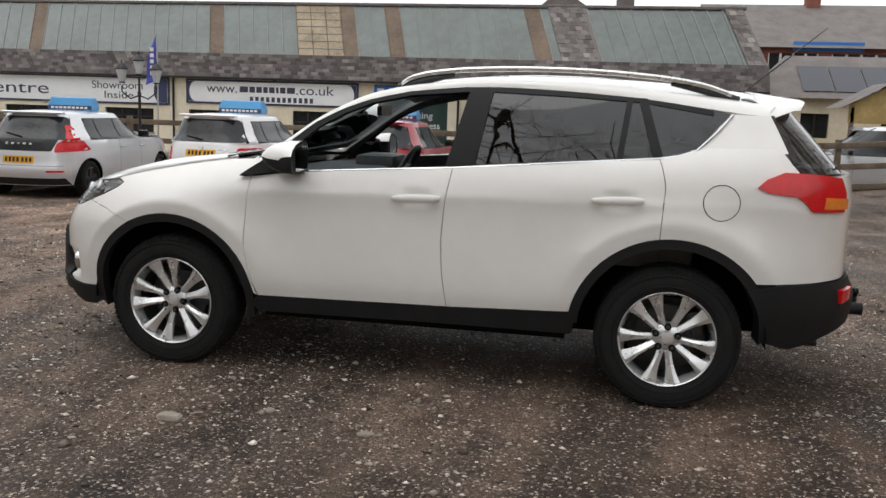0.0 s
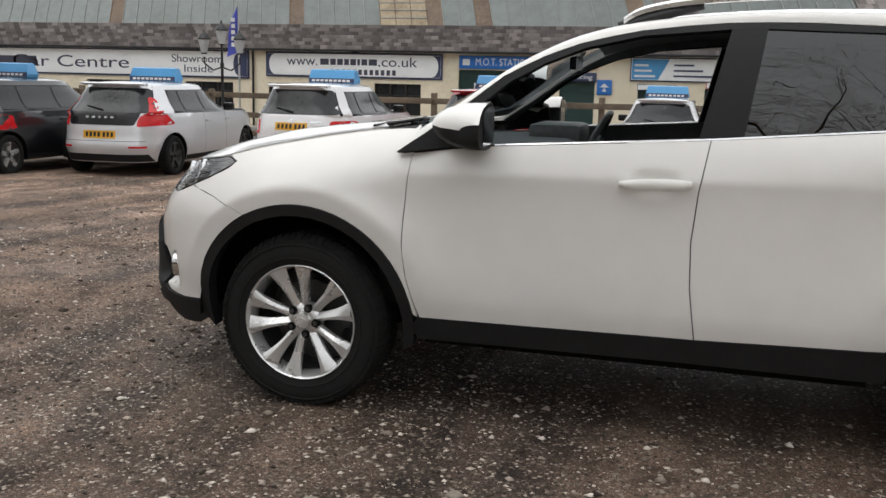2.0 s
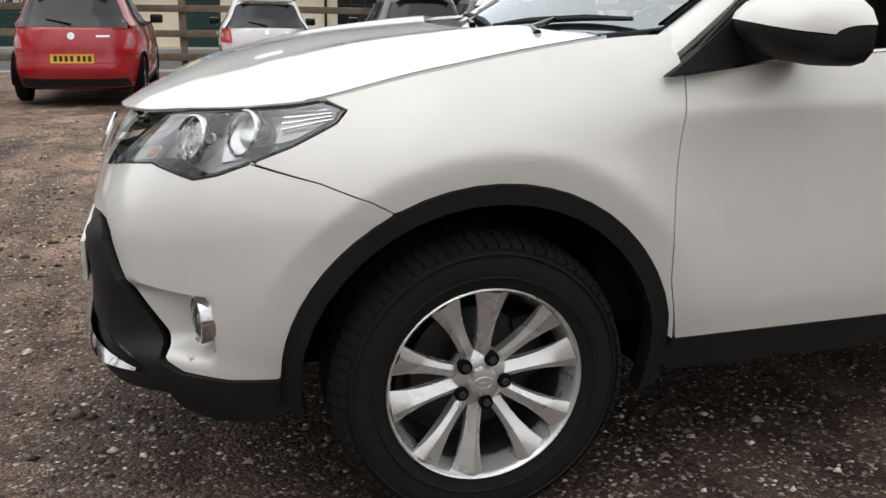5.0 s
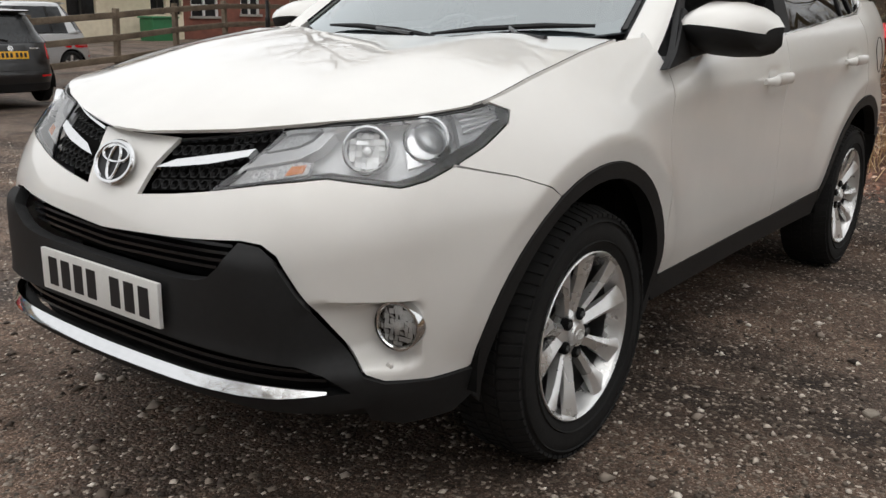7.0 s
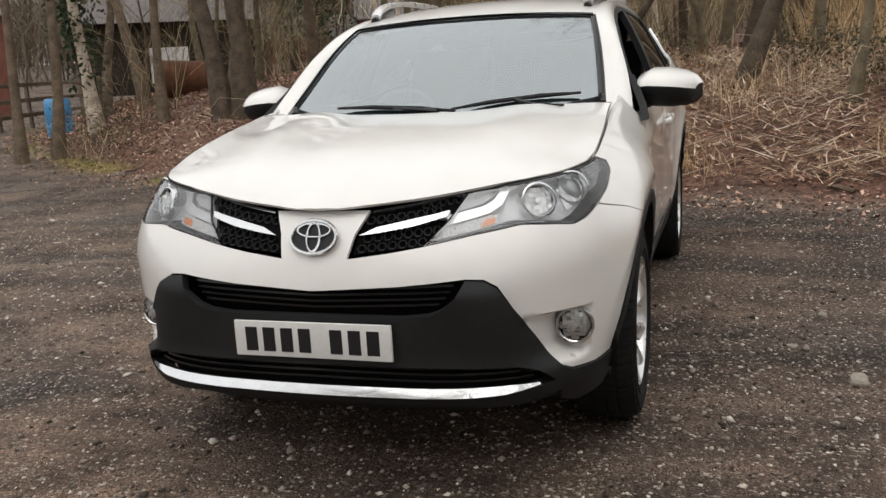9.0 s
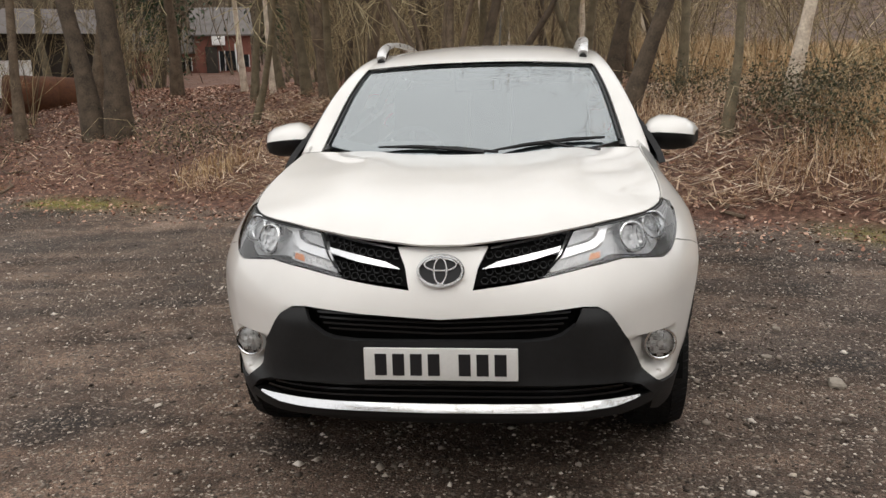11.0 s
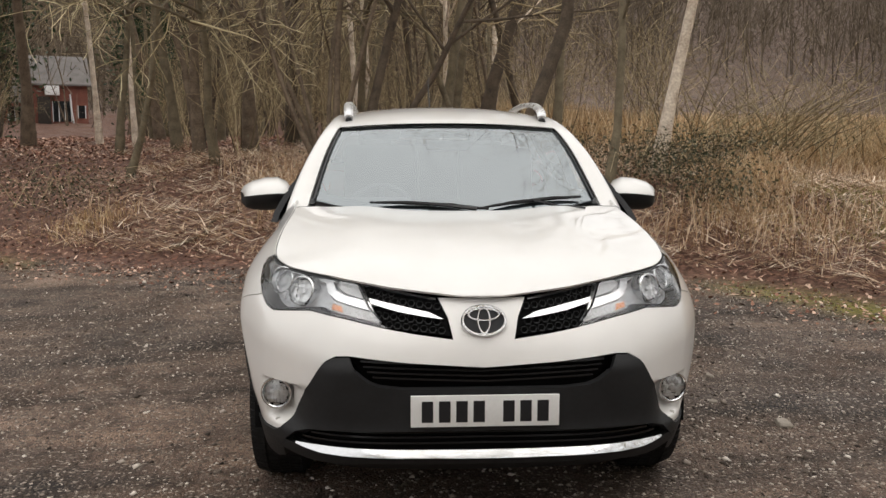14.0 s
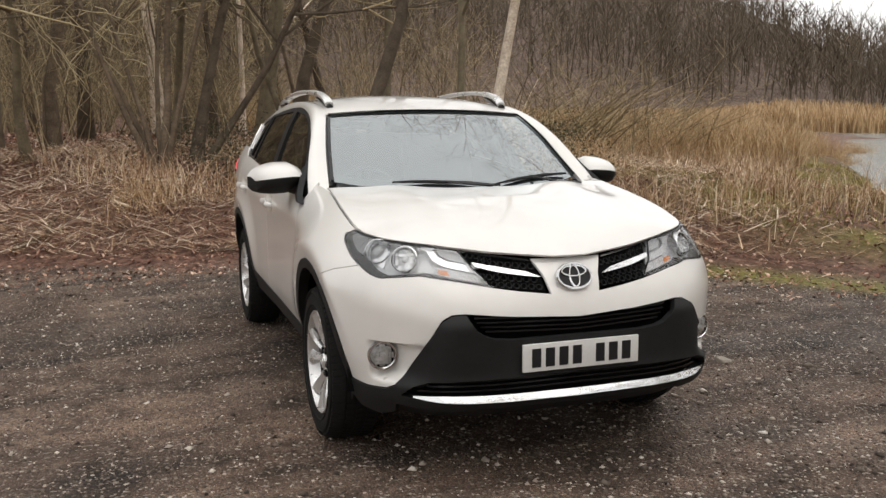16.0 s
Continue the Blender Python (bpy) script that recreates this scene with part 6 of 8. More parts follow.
ff = [(3 * i + k, 3 * i + k + 1, 3 * i + k + 4, 3 * i + k + 3) for i in range(11) for k in range(2)]
fl = pmesh("flag", fv, ff, FLAGB, fp)
for i in range(5):
    z = 2.72 + i * .17
    part("flag_bar", box(-.2, -.08, -.052, -.05, z, z + .11), WLET, fl)
fp.matrix_world = pose(-12.3, 19.0, -.60)

# buildings beyond
bh = thing("brick_house", "red brick house with slate roof and large dark windows", "building", FALL)
HX0, HX1, HY = 5.2, 30.0, 41.0
hopen = [(5.8, 7.5, 3.3, 5.2), (7.9, 10.2, 3.4, 5.2), (10.8, 13.5, 3.4, 5.2), (15, 17, 3.4, 5.2), (19, 22, 3.4, 5.2)]
bm = bmesh.new()
xx = HX0
for x0, x1, z0, z1 in hopen:
    add_box(bm, xx, x0, HY, HY + .3, 0, 5.6)
    add_box(bm, x0, x1, HY, HY + .3, 0, z0)
    add_box(bm, x0, x1, HY, HY + .3, z1, 5.6)
    xx = x1
add_box(bm, xx, HX1, HY, HY + .3, 0, 5.6)
add_box(bm, HX0, HX0 + .3, HY + .3, HY + 9, 0, 5.6)
part("wall", bm, BRICK, bh, smooth=0)
for x0, x1, z0, z1 in hopen:
    w = part("window", box(x0, x1, HY + .15, HY + .17, z0, z1), DARKW, bh)
    for i in range(5):
        xm = x0 + (x1 - x0) * i / 4
        part("window_bar", box(xm - .05, xm + .05, HY + .05, HY + .15, z0, z1), WLET, w)
    part("window_bar", box(x0, x1, HY + .05, HY + .15, (z0 + z1) / 2, (z0 + z1) / 2 + .08), WLET, w)
pmesh("roof", [(HX0 - .3, HY - .4, 5.45), (HX1, HY - .4, 5.45), (HX1, HY + 4.6, 8.0), (HX0 - .3, HY + 4.6, 8.0), (HX0 - .3, HY + 9.4, 5.45), (HX1, HY + 9.4, 5.45)], [(0, 1, 2, 3), (3, 2, 5, 4)], SLATE, bh)
pmesh("gable", [(HX0, HY, 5.5), (HX0, HY + 4.6, 7.9), (HX0, HY + 9.2, 5.5)], [(0, 1, 2)], BRICK, bh)
part("chimney", box(10.2, 10.9, HY + 4.2, HY + 5.0, 7.4, 8.9, bevel=.03), BRICK, bh)
part("sign_board", box(9.0, 12.2, HY - .1, HY, 5.3, 5.75), BLUE, bh)
for x in (6.3, 7.0):
    pmesh("window_wreath", *tube([(x + .3 * math.cos(a), HY + .1, 4.1 + .3 * math.sin(a)) for a in np.linspace(0, 6.28, 14)[:-1]], .09, 6, closed=True), REDS, bh)

ch = thing("cream_outbuilding", "low cream outbuilding with solar panels on a slate roof", "building", Matrix.Translation((0, 0, -.2)))
CX0, CX1, CY = 6.4, 20.05, 30.0
copen = [(7.6, 8.6, 1.0, 1.9), (14.9, 16.1, .95, 2.1), (18.5, 19.22, 1.2, 2.2), (19.42, 19.98, 1.2, 2.2), (10.4, 11.6, 0, 2.0)]
copen.sort()
bm = bmesh.new()
xx = CX0
for x0, x1, z0, z1 in copen:
    add_box(bm, xx, x0, CY, CY + .3, -.3, 2.6)
    if z0 > 0:
        add_box(bm, x0, x1, CY, CY + .3, -.3, z0)
    add_box(bm, x0, x1, CY, CY + .3, z1, 2.6)
    xx = x1
add_box(bm, xx, CX1, CY, CY + .3, -.3, 2.6)
add_box(bm, CX0, CX0 + .3, CY + .3, CY + 5, -.3, 2.6)
part("wall", bm, CREAM, ch, smooth=0)
for x0, x1, z0, z1 in copen:
    w = part("window" if z0 > 0 else "door", box(x0, x1, CY + .15, CY + .17, z0, z1), DARKW, ch)
    part("window_bar", box((x0 + x1) / 2 - .04, (x0 + x1) / 2 + .04, CY + .08, CY + .15, z0, z1), WFRAME, w)
pmesh("roof", [(CX0 - .4, CY - .5, 2.45), (CX1 + .3, CY - .5, 2.45), (CX1 + .3, CY + 2.6, 4.15), (CX0 + .9, CY + 2.6, 4.15), (CX1 + .3, CY + 5.4, 2.45), (CX0 - .4, CY + 5.4, 2.45)], [(0, 1, 2, 3), (3, 2, 4, 5), (0, 3, 5)], SLATE, ch)
for i in range(3):
    x = 7.6 + i * 1.15
    pmesh("solar_panel", [(x, CY - .1, 2.72), (x + 1.1, CY - .1, 2.72), (x + 1.1, CY + 1.7, 3.72), (x, CY + 1.7, 3.72)], [(0, 1, 2, 3)], SOLAR, ch)
bc = thing("brick_cottage", "red brick cottage with white sash windows and slate roof", "building", Matrix.Translation((-1.24, 0, .1)))
BX0, BX1, BY = 21.35, 30.5, 30.1
bopen = [(21.75, 23.2, .85, 1.75), (24.4, 25.5, .95, 2.4), (27.3, 28.5, .95, 2.3)]
xx = BX0
for x0, x1, z0, z1 in bopen:
    part("wall", box(xx, x0, BY, BY + .3, -.4, 4.4), BRICK, bc)
    part("wall", box(x0, x1, BY, BY + .3, -.4, z0), BRICK, bc)
    part("wall", box(x0, x1, BY, BY + .3, z1, 4.4), BRICK, bc)
    xx = x1
part("wall", box(xx, BX1, BY, BY + .3, -.4, 4.4), BRICK, bc)
part("wall", box(BX0, BX0 + .3, BY + .3, BY + 6, -.4, 4.4), BRICK, bc)
for x0, x1, z0, z1 in bopen:
    w = part("window", box(x0, x1, BY + .15, BY + .17, z0, z1), DARKW, bc)
    for i in range(3):
        xm = x0 + .04 + (x1 - x0 - .08) * i / 2
        part("window_bar", box(xm - .04, xm + .04, BY + .06, BY + .15, z0, z1), WLET, w)
    part("window_bar", box(x0, x1, BY + .06, BY + .145, (z0 + z1) / 2 - .03, (z0 + z1) / 2 + .03), WLET, w)
    part("window_sill", box(x0 - .08, x1 + .08, BY - .08, BY, z0 - .1, z0), KERB, w)
pmesh("roof", [(BX0 - .3, BY - .4, 4.3), (BX1, BY - .4, 4.3), (BX1, BY + 3, 6.3), (BX0 - .3, BY + 3, 6.3), (BX1, BY + 6.4, 4.3), (BX0 - .3, BY + 6.4, 4.3)], [(0, 1, 2, 3), (3, 2, 4, 5)], SLATE, bc)
pmesh("gable", [(BX0, BY, 4.35), (BX0, BY + 3, 6.2), (BX0, BY + 6, 4.35)], [(0, 1, 2)], BRICK, bc)
tg = thing("timber_shelter", "small timber gable shelter", "shed", Matrix.Translation((-.4, 0, -.5)))
YEL = mat("yellow_timber", (.42, .30, .12), .8, var=.2, scale=3)
pmesh("gable", [(8.6, 25.4, 1.9), (10.9, 25.4, 1.9), (10.9, 25.4, 2.5), (9.75, 25.4, 3.1), (8.6, 25.4, 2.5), (8.6, 25.5, 1.9), (10.9, 25.5, 1.9), (10.9, 25.5, 2.5), (9.75, 25.5, 3.1), (8.6, 25.5, 2.5)], [(0, 1, 2, 3, 4), (9, 8, 7, 6, 5), (0, 5, 6, 1)], YEL, tg, smooth=0)
pmesh("roof", [(8.3, 25.2, 2.38), (9.75, 25.2, 3.2), (11.2, 25.2, 2.38), (8.3, 27.5, 2.38), (9.75, 27.5, 3.2), (11.2, 27.5, 2.38)], [(0, 1, 4, 3), (1, 2, 5, 4)], SLATE, tg)
for x in (8.7, 10.8):
    part("post", box(x - .06, x + .06, 25.4, 25.52, 0, 2.4), TIMBER, tg)
gb = thing("wheelie_bin", "green plastic storage bin against the wall", "bin")
part("body", box(17.6, 18.75, 28.6, 29.5, -.40, .85, bevel=.05), mat("green_plastic", (.03, .15, .06), .5, var=.15, scale=3), gb)
part("lid", box(17.55, 18.8, 28.55, 29.55, .85, .93, bevel=.03), mat("green_plastic_lid", (.04, .18, .08), .45, var=.15, scale=3), gb)


# parked cars
def car_paint(name, c, metal=0.0, rough_=.3):
    return mat(name, c, rough_, metal=metal, coat=1.0, var=.03, scale=2)


def parked(label, paint, L, W, H, m, belt=.93, lights="block", roofsign=True, black_gate=False, rear_slope=.45, cowl=1.25, plate=.80, low=.34, alloy=ALLOY, estate=False):
    """A car seen from behind: rear at y=0, nose at y=L."""
    c = thing("parked_car", label, "car", group="parked cars")
    n, rim_ = 4.0, .841
    hw = W / 2

    def ext(z):
        z = np.asarray(z, float)
        lo = np.clip((.5 - z) / .35, 0, 1) ** 2
        hi = np.clip((z - .72) / .25, 0, 1.6)
        w = hw - .07 * lo - .045 * hi ** 1.5
        yr = .05 + .06 * lo - .05 * np.exp(-((z - .48) / .12) ** 2) + .07 * hi ** 1.3
        yf = L - .03 - .10 * lo - .25 * hi ** 2
        g = np.clip(z - belt, 0, 1)
        w = w - g * .34 - g * g * .15
        yr = yr + g * rear_slope + g * g * .3
        yf = np.where(z > belt, L - cowl - g * 1.55, yf)
        return w, yr, yf

    def side_at(y, z, off=0.0):
        w, yr, yf = ext(z)
        q = np.clip(np.abs((y - (yr + yf) / 2) / ((yf - yr) / 2)), 0, .995)
        return np.stack([(w * (1 - q ** n) ** (1 / n)) + off, y + 0 * z, z + 0 * y], -1)

    def rear_at(x, z, off=0.0):
        w, yr, yf = ext(z)
        q = np.clip(np.abs(x) / w, 0, .995)
        return np.stack([x + 0 * z, (yr + yf) / 2 - (yf - yr) / 2 * (1 - q ** n) ** (1 / n) - off, z + 0 * x], -1)

    def front_at(x, z, off=0.0):
        w, yr, yf = ext(z)
        q = np.clip(np.abs(x) / w, 0, .995)
        return np.stack([-x, (yr + yf) / 2 + (yf - yr) / 2 * (1 - q ** n) ** (1 / n) + off, z + 0 * x], -1)

    def P(name, lst, material, parent=c, lab=""):
        return pmesh(name, lst[0], lst[1], material, parent, lab)

    def mir(lst):
        return [(-v[0], v[1], v[2]) for v in lst[0]], [tuple(reversed(f)) for f in lst[1]]
    seam = lambda z: (float(ext(z)[1]) + float(ext(z)[2])) / 2 - rim_ * (float(ext(z)[2]) - float(ext(z)[1])) / 2
    seamf = lambda z: (float(ext(z)[1]) + float(ext(z)[2])) / 2 + rim_ * (float(ext(z)[2]) - float(ext(z)[1])) / 2
    r = .315
    ya, yb = .78, L - .85
    arch = lambda yc: [(yc + (r + .045) * math.cos(radians(a)), r + (r + .045) * math.sin(radians(a))) for a in range(180, -1, -15)]
    zs = np.linspace(.24, belt, 7)
    side = [(ya - r - .045, .24)] + arch(ya) + [(ya + r + .045, .24), (yb - r - .045, .24)] + arch(yb) + [(yb + r + .045, .24)] + [(seamf(z), z) for z in zs] + [(seam(z), z) for z in zs[::-1]]
    sd = panel(side, side_at, .1, .06, 0, .01)
    zr = np.linspace(.24, belt, 9)
    re = [(-rim_ * float(ext(z)[0]), z) for z in zr[::-1]] + [(rim_ * float(ext(z)[0]), z) for z in zr]
    rp_ = panel(re, rear_at, .08, .05, 0, .01)
    P("body_side", sd, paint)
    P("body_side", mir(sd), paint)
    P("rear_panel", rp_, paint)
    P("front_panel", panel(re, front_at, .1, .06, 0, .01), paint)
    # glasshouse
    top = H - .05
    zg = np.linspace(belt, top, 6)
    gs = [(min(seamf(z), float(ext(z)[2]) - .06), z) for z in zg] + [(seam(z), z) for z in zg[::-1]]
    w_ = panel(gs, side_at, .1, .06, -.006, 0)
    P("side_glass_frame", w_, GLOSSB)
    P("side_glass_frame", mir(w_), GLOSSB)
    ytail = seam((belt + top) / 2)
    span = L - cowl - .55 - ytail
    cuts = (.26, .60, .95) if estate else (.30, .64, .95)
    y0 = ytail + (.28 if not estate else .16)
    for i, fr in enumerate(cuts):
        y1 = ytail + span * fr
        zt = top - .075
        sl_ = .22 if i == 2 else 0
        pg = [(y0, belt + .05), (y1 + sl_ * 1.2, belt + .03), (y1 - sl_ * .9, zt - .01), (y0 + (.10 if i == 0 else 0), zt)]
        gpan = panel(soften(pg, .05), side_at, .1, .06, .002, 0)
        P("side_window", gpan, DARKW)
        P("side_window", mir(gpan), DARKW)
        y0 = y1 + .07
    cp = [(seam(belt), belt), (ytail + (.20 if estate else .30), belt), (ytail + (.34 if not estate else .26), top), (seam(top), top)]
    for l_ in (panel(cp, side_at, .08, .06, .004, .004),):
        P("rear_pillar", l_, paint)
        P("rear_pillar", mir(l_), paint)
    rl = [(seam(top - .07) + .0, top - .07), (L - cowl - .72, top - .07), (L - cowl - .80, top), (seam(top), top)]
    for l_ in (panel(rl, side_at, .1, .06, .004, .004),):
        P("roof_rail", l_, paint)
        P("roof_rail", mir(l_), paint)
    rg = [(-rim_ * float(ext(z)[0]), z) for z in zg[::-1]] + [(rim_ * float(ext(z)[0]), z) for z in zg]
    P("rear_frame", panel(rg, rear_at, .08, .05, -.002, 0), paint)
    wb, wt = .86 * float(ext(belt + .03)[0]), .84 * float(ext(top - .05)[0])
    P("rear_window", panel(soften([(-wb, belt + .03), (wb, belt + .03), (wt, top - .05), (-wt, top - .05)], .06), rear_at, .08, .05, .006, .008), DARKW)
    fg = [(-rim_ * float(ext(z)[0]), z) for z in zg[::-1]] + [(rim_ * float(ext(z)[0]), z) for z in zg]
    P("windscreen", panel(fg, front_at, .1, .06, -.002, 0), DARKW)
    # roof and hood
    w, yr, yf = (float(v) for v in ext(top))
    rv, rfz = [], []
    K = 14
    for i in range(K + 1):
        for j in range(K + 1):
            a, b_ = 2 * i / K - 1, 2 * j / K - 1
            xx_ = a * w * (1 - .5 * abs(b_) ** n) ** (1 / n)
            yy_ = (yr + yf) / 2 + b_ * (yf - yr) / 2 * (1 - .5 * abs(a) ** n) ** (1 / n)
            rv.append((xx_, yy_, top + .055 * (1 - a * a) ** .6 * (1 - b_ ** 4) ** .7))
    rfz = [(i * (K + 1) + j, (i + 1) * (K + 1) + j, (i + 1) * (K + 1) + j + 1, i * (K + 1) + j + 1) for i in range(K) for j in range(K)]
    P("roof", (rv, rfz), paint)
    hv, K = [], 8
    wbm = float(ext(belt)[0])
    for i in range(K + 1):
        for j in range(K + 1):
            a, b_ = 2 * i / K - 1, j / K
            hv.append((a * wbm * (1 - .22 * b_ ** 3), L - cowl - .15 + b_ * (cowl - .18), belt + .05 * (1 - a * a) - .16 * b_ ** 2.5 + .02))
    P("hood", (hv, [(i * (K + 1) + j, (i + 1) * (K + 1) + j, (i + 1) * (K + 1) + j + 1, i * (K + 1) + j + 1) for i in range(K) for j in range(K)]), paint)
    sp_ = [(x, y, z) for x in (-w * .85, w * .85) for y, z in ((yr + .02, top + .03), (yr - .10, top + .015), (yr - .09, top - .01), (yr + .02, top - .02))]
    P("spoiler", (sp_, [(0, 1, 5, 4), (1, 2, 6, 5), (2, 3, 7, 6), (0, 3, 2, 1), (4, 5, 6, 7)]), paint)
    # rear details
    hwz = lambda z: rim_ * float(ext(z)[0])
    lights_ = {"block": [(.66, .70), (.97, .70), (.96, .92), (.70, .92)], "tall": [(.62, .78), (.96, .80), (.94, 1.02), (.86, 1.22), (.78, 1.22), (.80, .98), (.66, .93)], "round": [(.68, .70), (.90, .68), (.97, .80), (.95, .97), (.84, .97), (.74, .86)], "small": [(.72, .72), (.95, .72), (.95, .95), (.78, .95)]}[lights]
    for sgn in (1, -1):
        pl_ = [(sgn * f_ * float(ext(z)[0]), z) for f_, z in lights_]
        t_ = P("tail_light", panel(soften(pl_, .04), rear_at, .05, .04, .012, .02), REDL)
        inn = inset([(sgn * (f_ * .985 - .01) * float(ext(z)[0]), z) for f_, z in lights_], .045)
        if lights != "tall":
            P("reversing_lamp", panel(inn, rear_at, .05, .04, .015, .008), mat("lamp_pink", (.50, .14, .14), .15, coat=1.0, var=.1, scale=20) if sgn > 0 else bpy.data.materials["lamp_pink"], t_)
    if black_gate:
        P("tailgate_panel", panel(soften([(-.58 * hw, .80), (.58 * hw, .80), (.66 * hw, 1.0), (-.66 * hw, 1.0)], .03), rear_at, .06, .05, .006, .01), GLOSSB)
        for k in range(5):
            P("gate_letter", panel([(-.24 + k * .10, .90), (-.19 + k * .10, .90), (-.19 + k * .10, .93), (-.24 + k * .10, .93)], rear_at, .06, .05, .010, .003), CHROME)
    else:
        P("badge", panel([(.045 * math.cos(a), .90 + .045 * math.sin(a)) for a in np.linspace(0, 6.28, 14)[:-1]], rear_at, .05, .05, .012, .006), CHROME)
        P("model_bar", panel([(.30, .885), (.46, .885), (.46, .91), (.30, .91)], rear_at, .06, .05, .006, .003), CHROME)
    P("tailgate_seam", panel([(-.74 * hw, .56), (.74 * hw, .56), (.74 * hw, .566), (-.74 * hw, .566)], rear_at, .06, .05, .002, 0), GAP)
    P("bumper_base", panel([(-.80 * hw, .25), (.80 * hw, .25), (.76 * hw, low + .02), (-.76 * hw, low + .02)], rear_at, .06, .05, .010, .02), BLACKP)
    pt = P("number_plate", panel([(-.26, plate - .056), (.26, plate - .056), (.26, plate + .056), (-.26, plate + .056)], rear_at, .06, .05, .012, .01), YELLOWP, c, "yellow number plate with dark bars")
    for k, x in enumerate((-.20, -.135, -.07, -.005, .08, .145, .21)):
        P("plate_bar", panel([(x - .02, plate - .035), (x + .02, plate - .035), (x + .02, plate + .035), (x - .02, plate + .035)], rear_at, .06, .05, .0145, .002), BLACKI, pt)
    P("reflector", panel([(.52 * hw, .46), (.76 * hw, .46), (.76 * hw, .49), (.52 * hw, .49)], rear_at, .06, .05, .008, .01), REDL)
    P("reflector", panel([(-.76 * hw, .46), (-.52 * hw, .46), (-.52 * hw, .49), (-.76 * hw, .49)], rear_at, .06, .05, .008, .01), REDL)
    P("rear_wiper", tube([rear_at(np.float64(.0), np.float64(belt + .06), .02), rear_at(np.float64(-.30), np.float64(belt + .12), .02)], [.014, .007], 5), GLOSSB)
    for sgn in (1, -1):
        for yc in (ya, yb):
            wv, wf_ = lathe([(.205, -.06), (.23, -.085), (.28, -.085), (.308, -.06), (.315, 0), (.308, .07), (.21, .07)], 28, "x")
            tw = pmesh("wheel", [(sgn * -v[0] + sgn * (hw - .12), v[1] + yc, v[2] + r) for v in wv], wf_, RUBBER, c)
            pmesh("rim", *(lambda l: ([(sgn * -v[0] + sgn * (hw - .12), v[1] + yc, v[2] + r) for v in l[0]], l[1]))(lathe([(.21, -.07), (.20, -.075), (.19, -.03), (.05, -.02), (.0005, -.02)], 28, "x")), ALLOYD, tw)
            for k in range(5):
                a = radians(72 * k + 18)
                ca, sa = math.cos(a), math.sin(a)
                q = [(x_, rr * ca - t * sa, rr * sa + t * ca) for rr, wd, x_ in ((.03, .035, -.05), (.20, .028, -.068)) for t in (-wd, wd)]
                pmesh("spoke", [(sgn * -v[0] + sgn * (hw - .12), v[1] + yc, v[2] + r) for v in q + [(-.02, v[1], v[2]) for v in q]], [(0, 1, 3, 2), (0, 2, 6, 4), (1, 5, 7, 3)], alloy, tw, smooth=0)
            lv = []
            for k in range(15):
                a = radians(-10 + 200 * k / 14)
                for xx_ in (hw - .03, hw - .35):
                    lv.append((sgn * xx_, yc + (r + .05) * math.cos(a), r + (r + .05) * math.sin(a)))
            pmesh("wheel_liner", lv, [(2 * k, 2 * k + 1, 2 * k + 3, 2 * k + 2) for k in range(14)] + [tuple(2 * k + 1 for k in range(15))], LINER, c)
        part("door_mirror", add_box(bmesh.new(), -.09, .09, -.05, .06, -.06, .07, pose(sgn * (hw + .06), L - cowl - .55, belt + .08), .03), GLOSSB, c)
        for fr in (.40, .68):
            yh = ya + (yb - ya) * fr
            p_ = side_at(np.float64(yh), np.float64(belt - .13), .02)
            part("door_handle", add_box(bmesh.new(), -.015, .012, -.09, .09, -.014, .014, pose(sgn * p_[0], p_[1], p_[2]), .008), paint, c)
        for fr in (.36, .66):
            yh = ya + (yb - ya) * fr
            sm_ = panel([(yh, .32), (yh + .006, .32), (yh + .006, belt), (yh, belt)], side_at, .1, .06, .0015, 0)
            P("door_seam", sm_ if sgn > 0 else mir(sm_), GAP)
        si_ = panel([(ya + r + .05, .22), (yb - r - .05, .22), (yb - r - .05, .30), (ya + r + .05, .30)], side_at, .1, .06, .006, .02)
        P("sill", si_ if sgn > 0 else mir(si_), BLACKP)
    part("underbody", box(-hw * .75, hw * .75, .35, L - .4, .20, .5), LINER, c)
    part("cabin", box(-hw * .75, hw * .75, .9, L - cowl - .3, .5, belt - .03), LINER, c)
    c.matrix_world = m
    if roofsign:
        rs = thing("roof_sign", "bright blue roof-top sales sign box", "sign", group="roof signs")
        v = [(x, y, z) for z, hx, hy in ((0, .40, .13), (.05, .415, .14), (.215, .385, .08), (.23, .37, .05)) for x, y in ((-hx, -hy), (hx, -hy), (hx, hy), (-hx, hy))]
        pmesh("sign_box", v, [(i * 4 + k, i * 4 + (k + 1) % 4, i * 4 + 4 + (k + 1) % 4, i * 4 + 4 + k) for i in range(3) for k in range(4)] + [(12, 13, 14, 15)], SKYB, rs, smooth=25)
        pmesh("sign_strip", [(-.405, -.143, .015), (.405, -.143, .015), (.405, -.137, .085), (-.405, -.137, .085)], [(0, 1, 2, 3)], SIGNB, rs)
        for k in range(9):
            pmesh("word_bar", [(-.35 + k * .078, -.145, .03), (-.295 + k * .078, -.145, .03), (-.295 + k * .078, -.141, .065), (-.35 + k * .078, -.141, .065)], [(0, 1, 2, 3)], WLET, rs)
        rs.matrix_world = m @ Matrix.Translation((0, L * .42, H - .005))
    return c


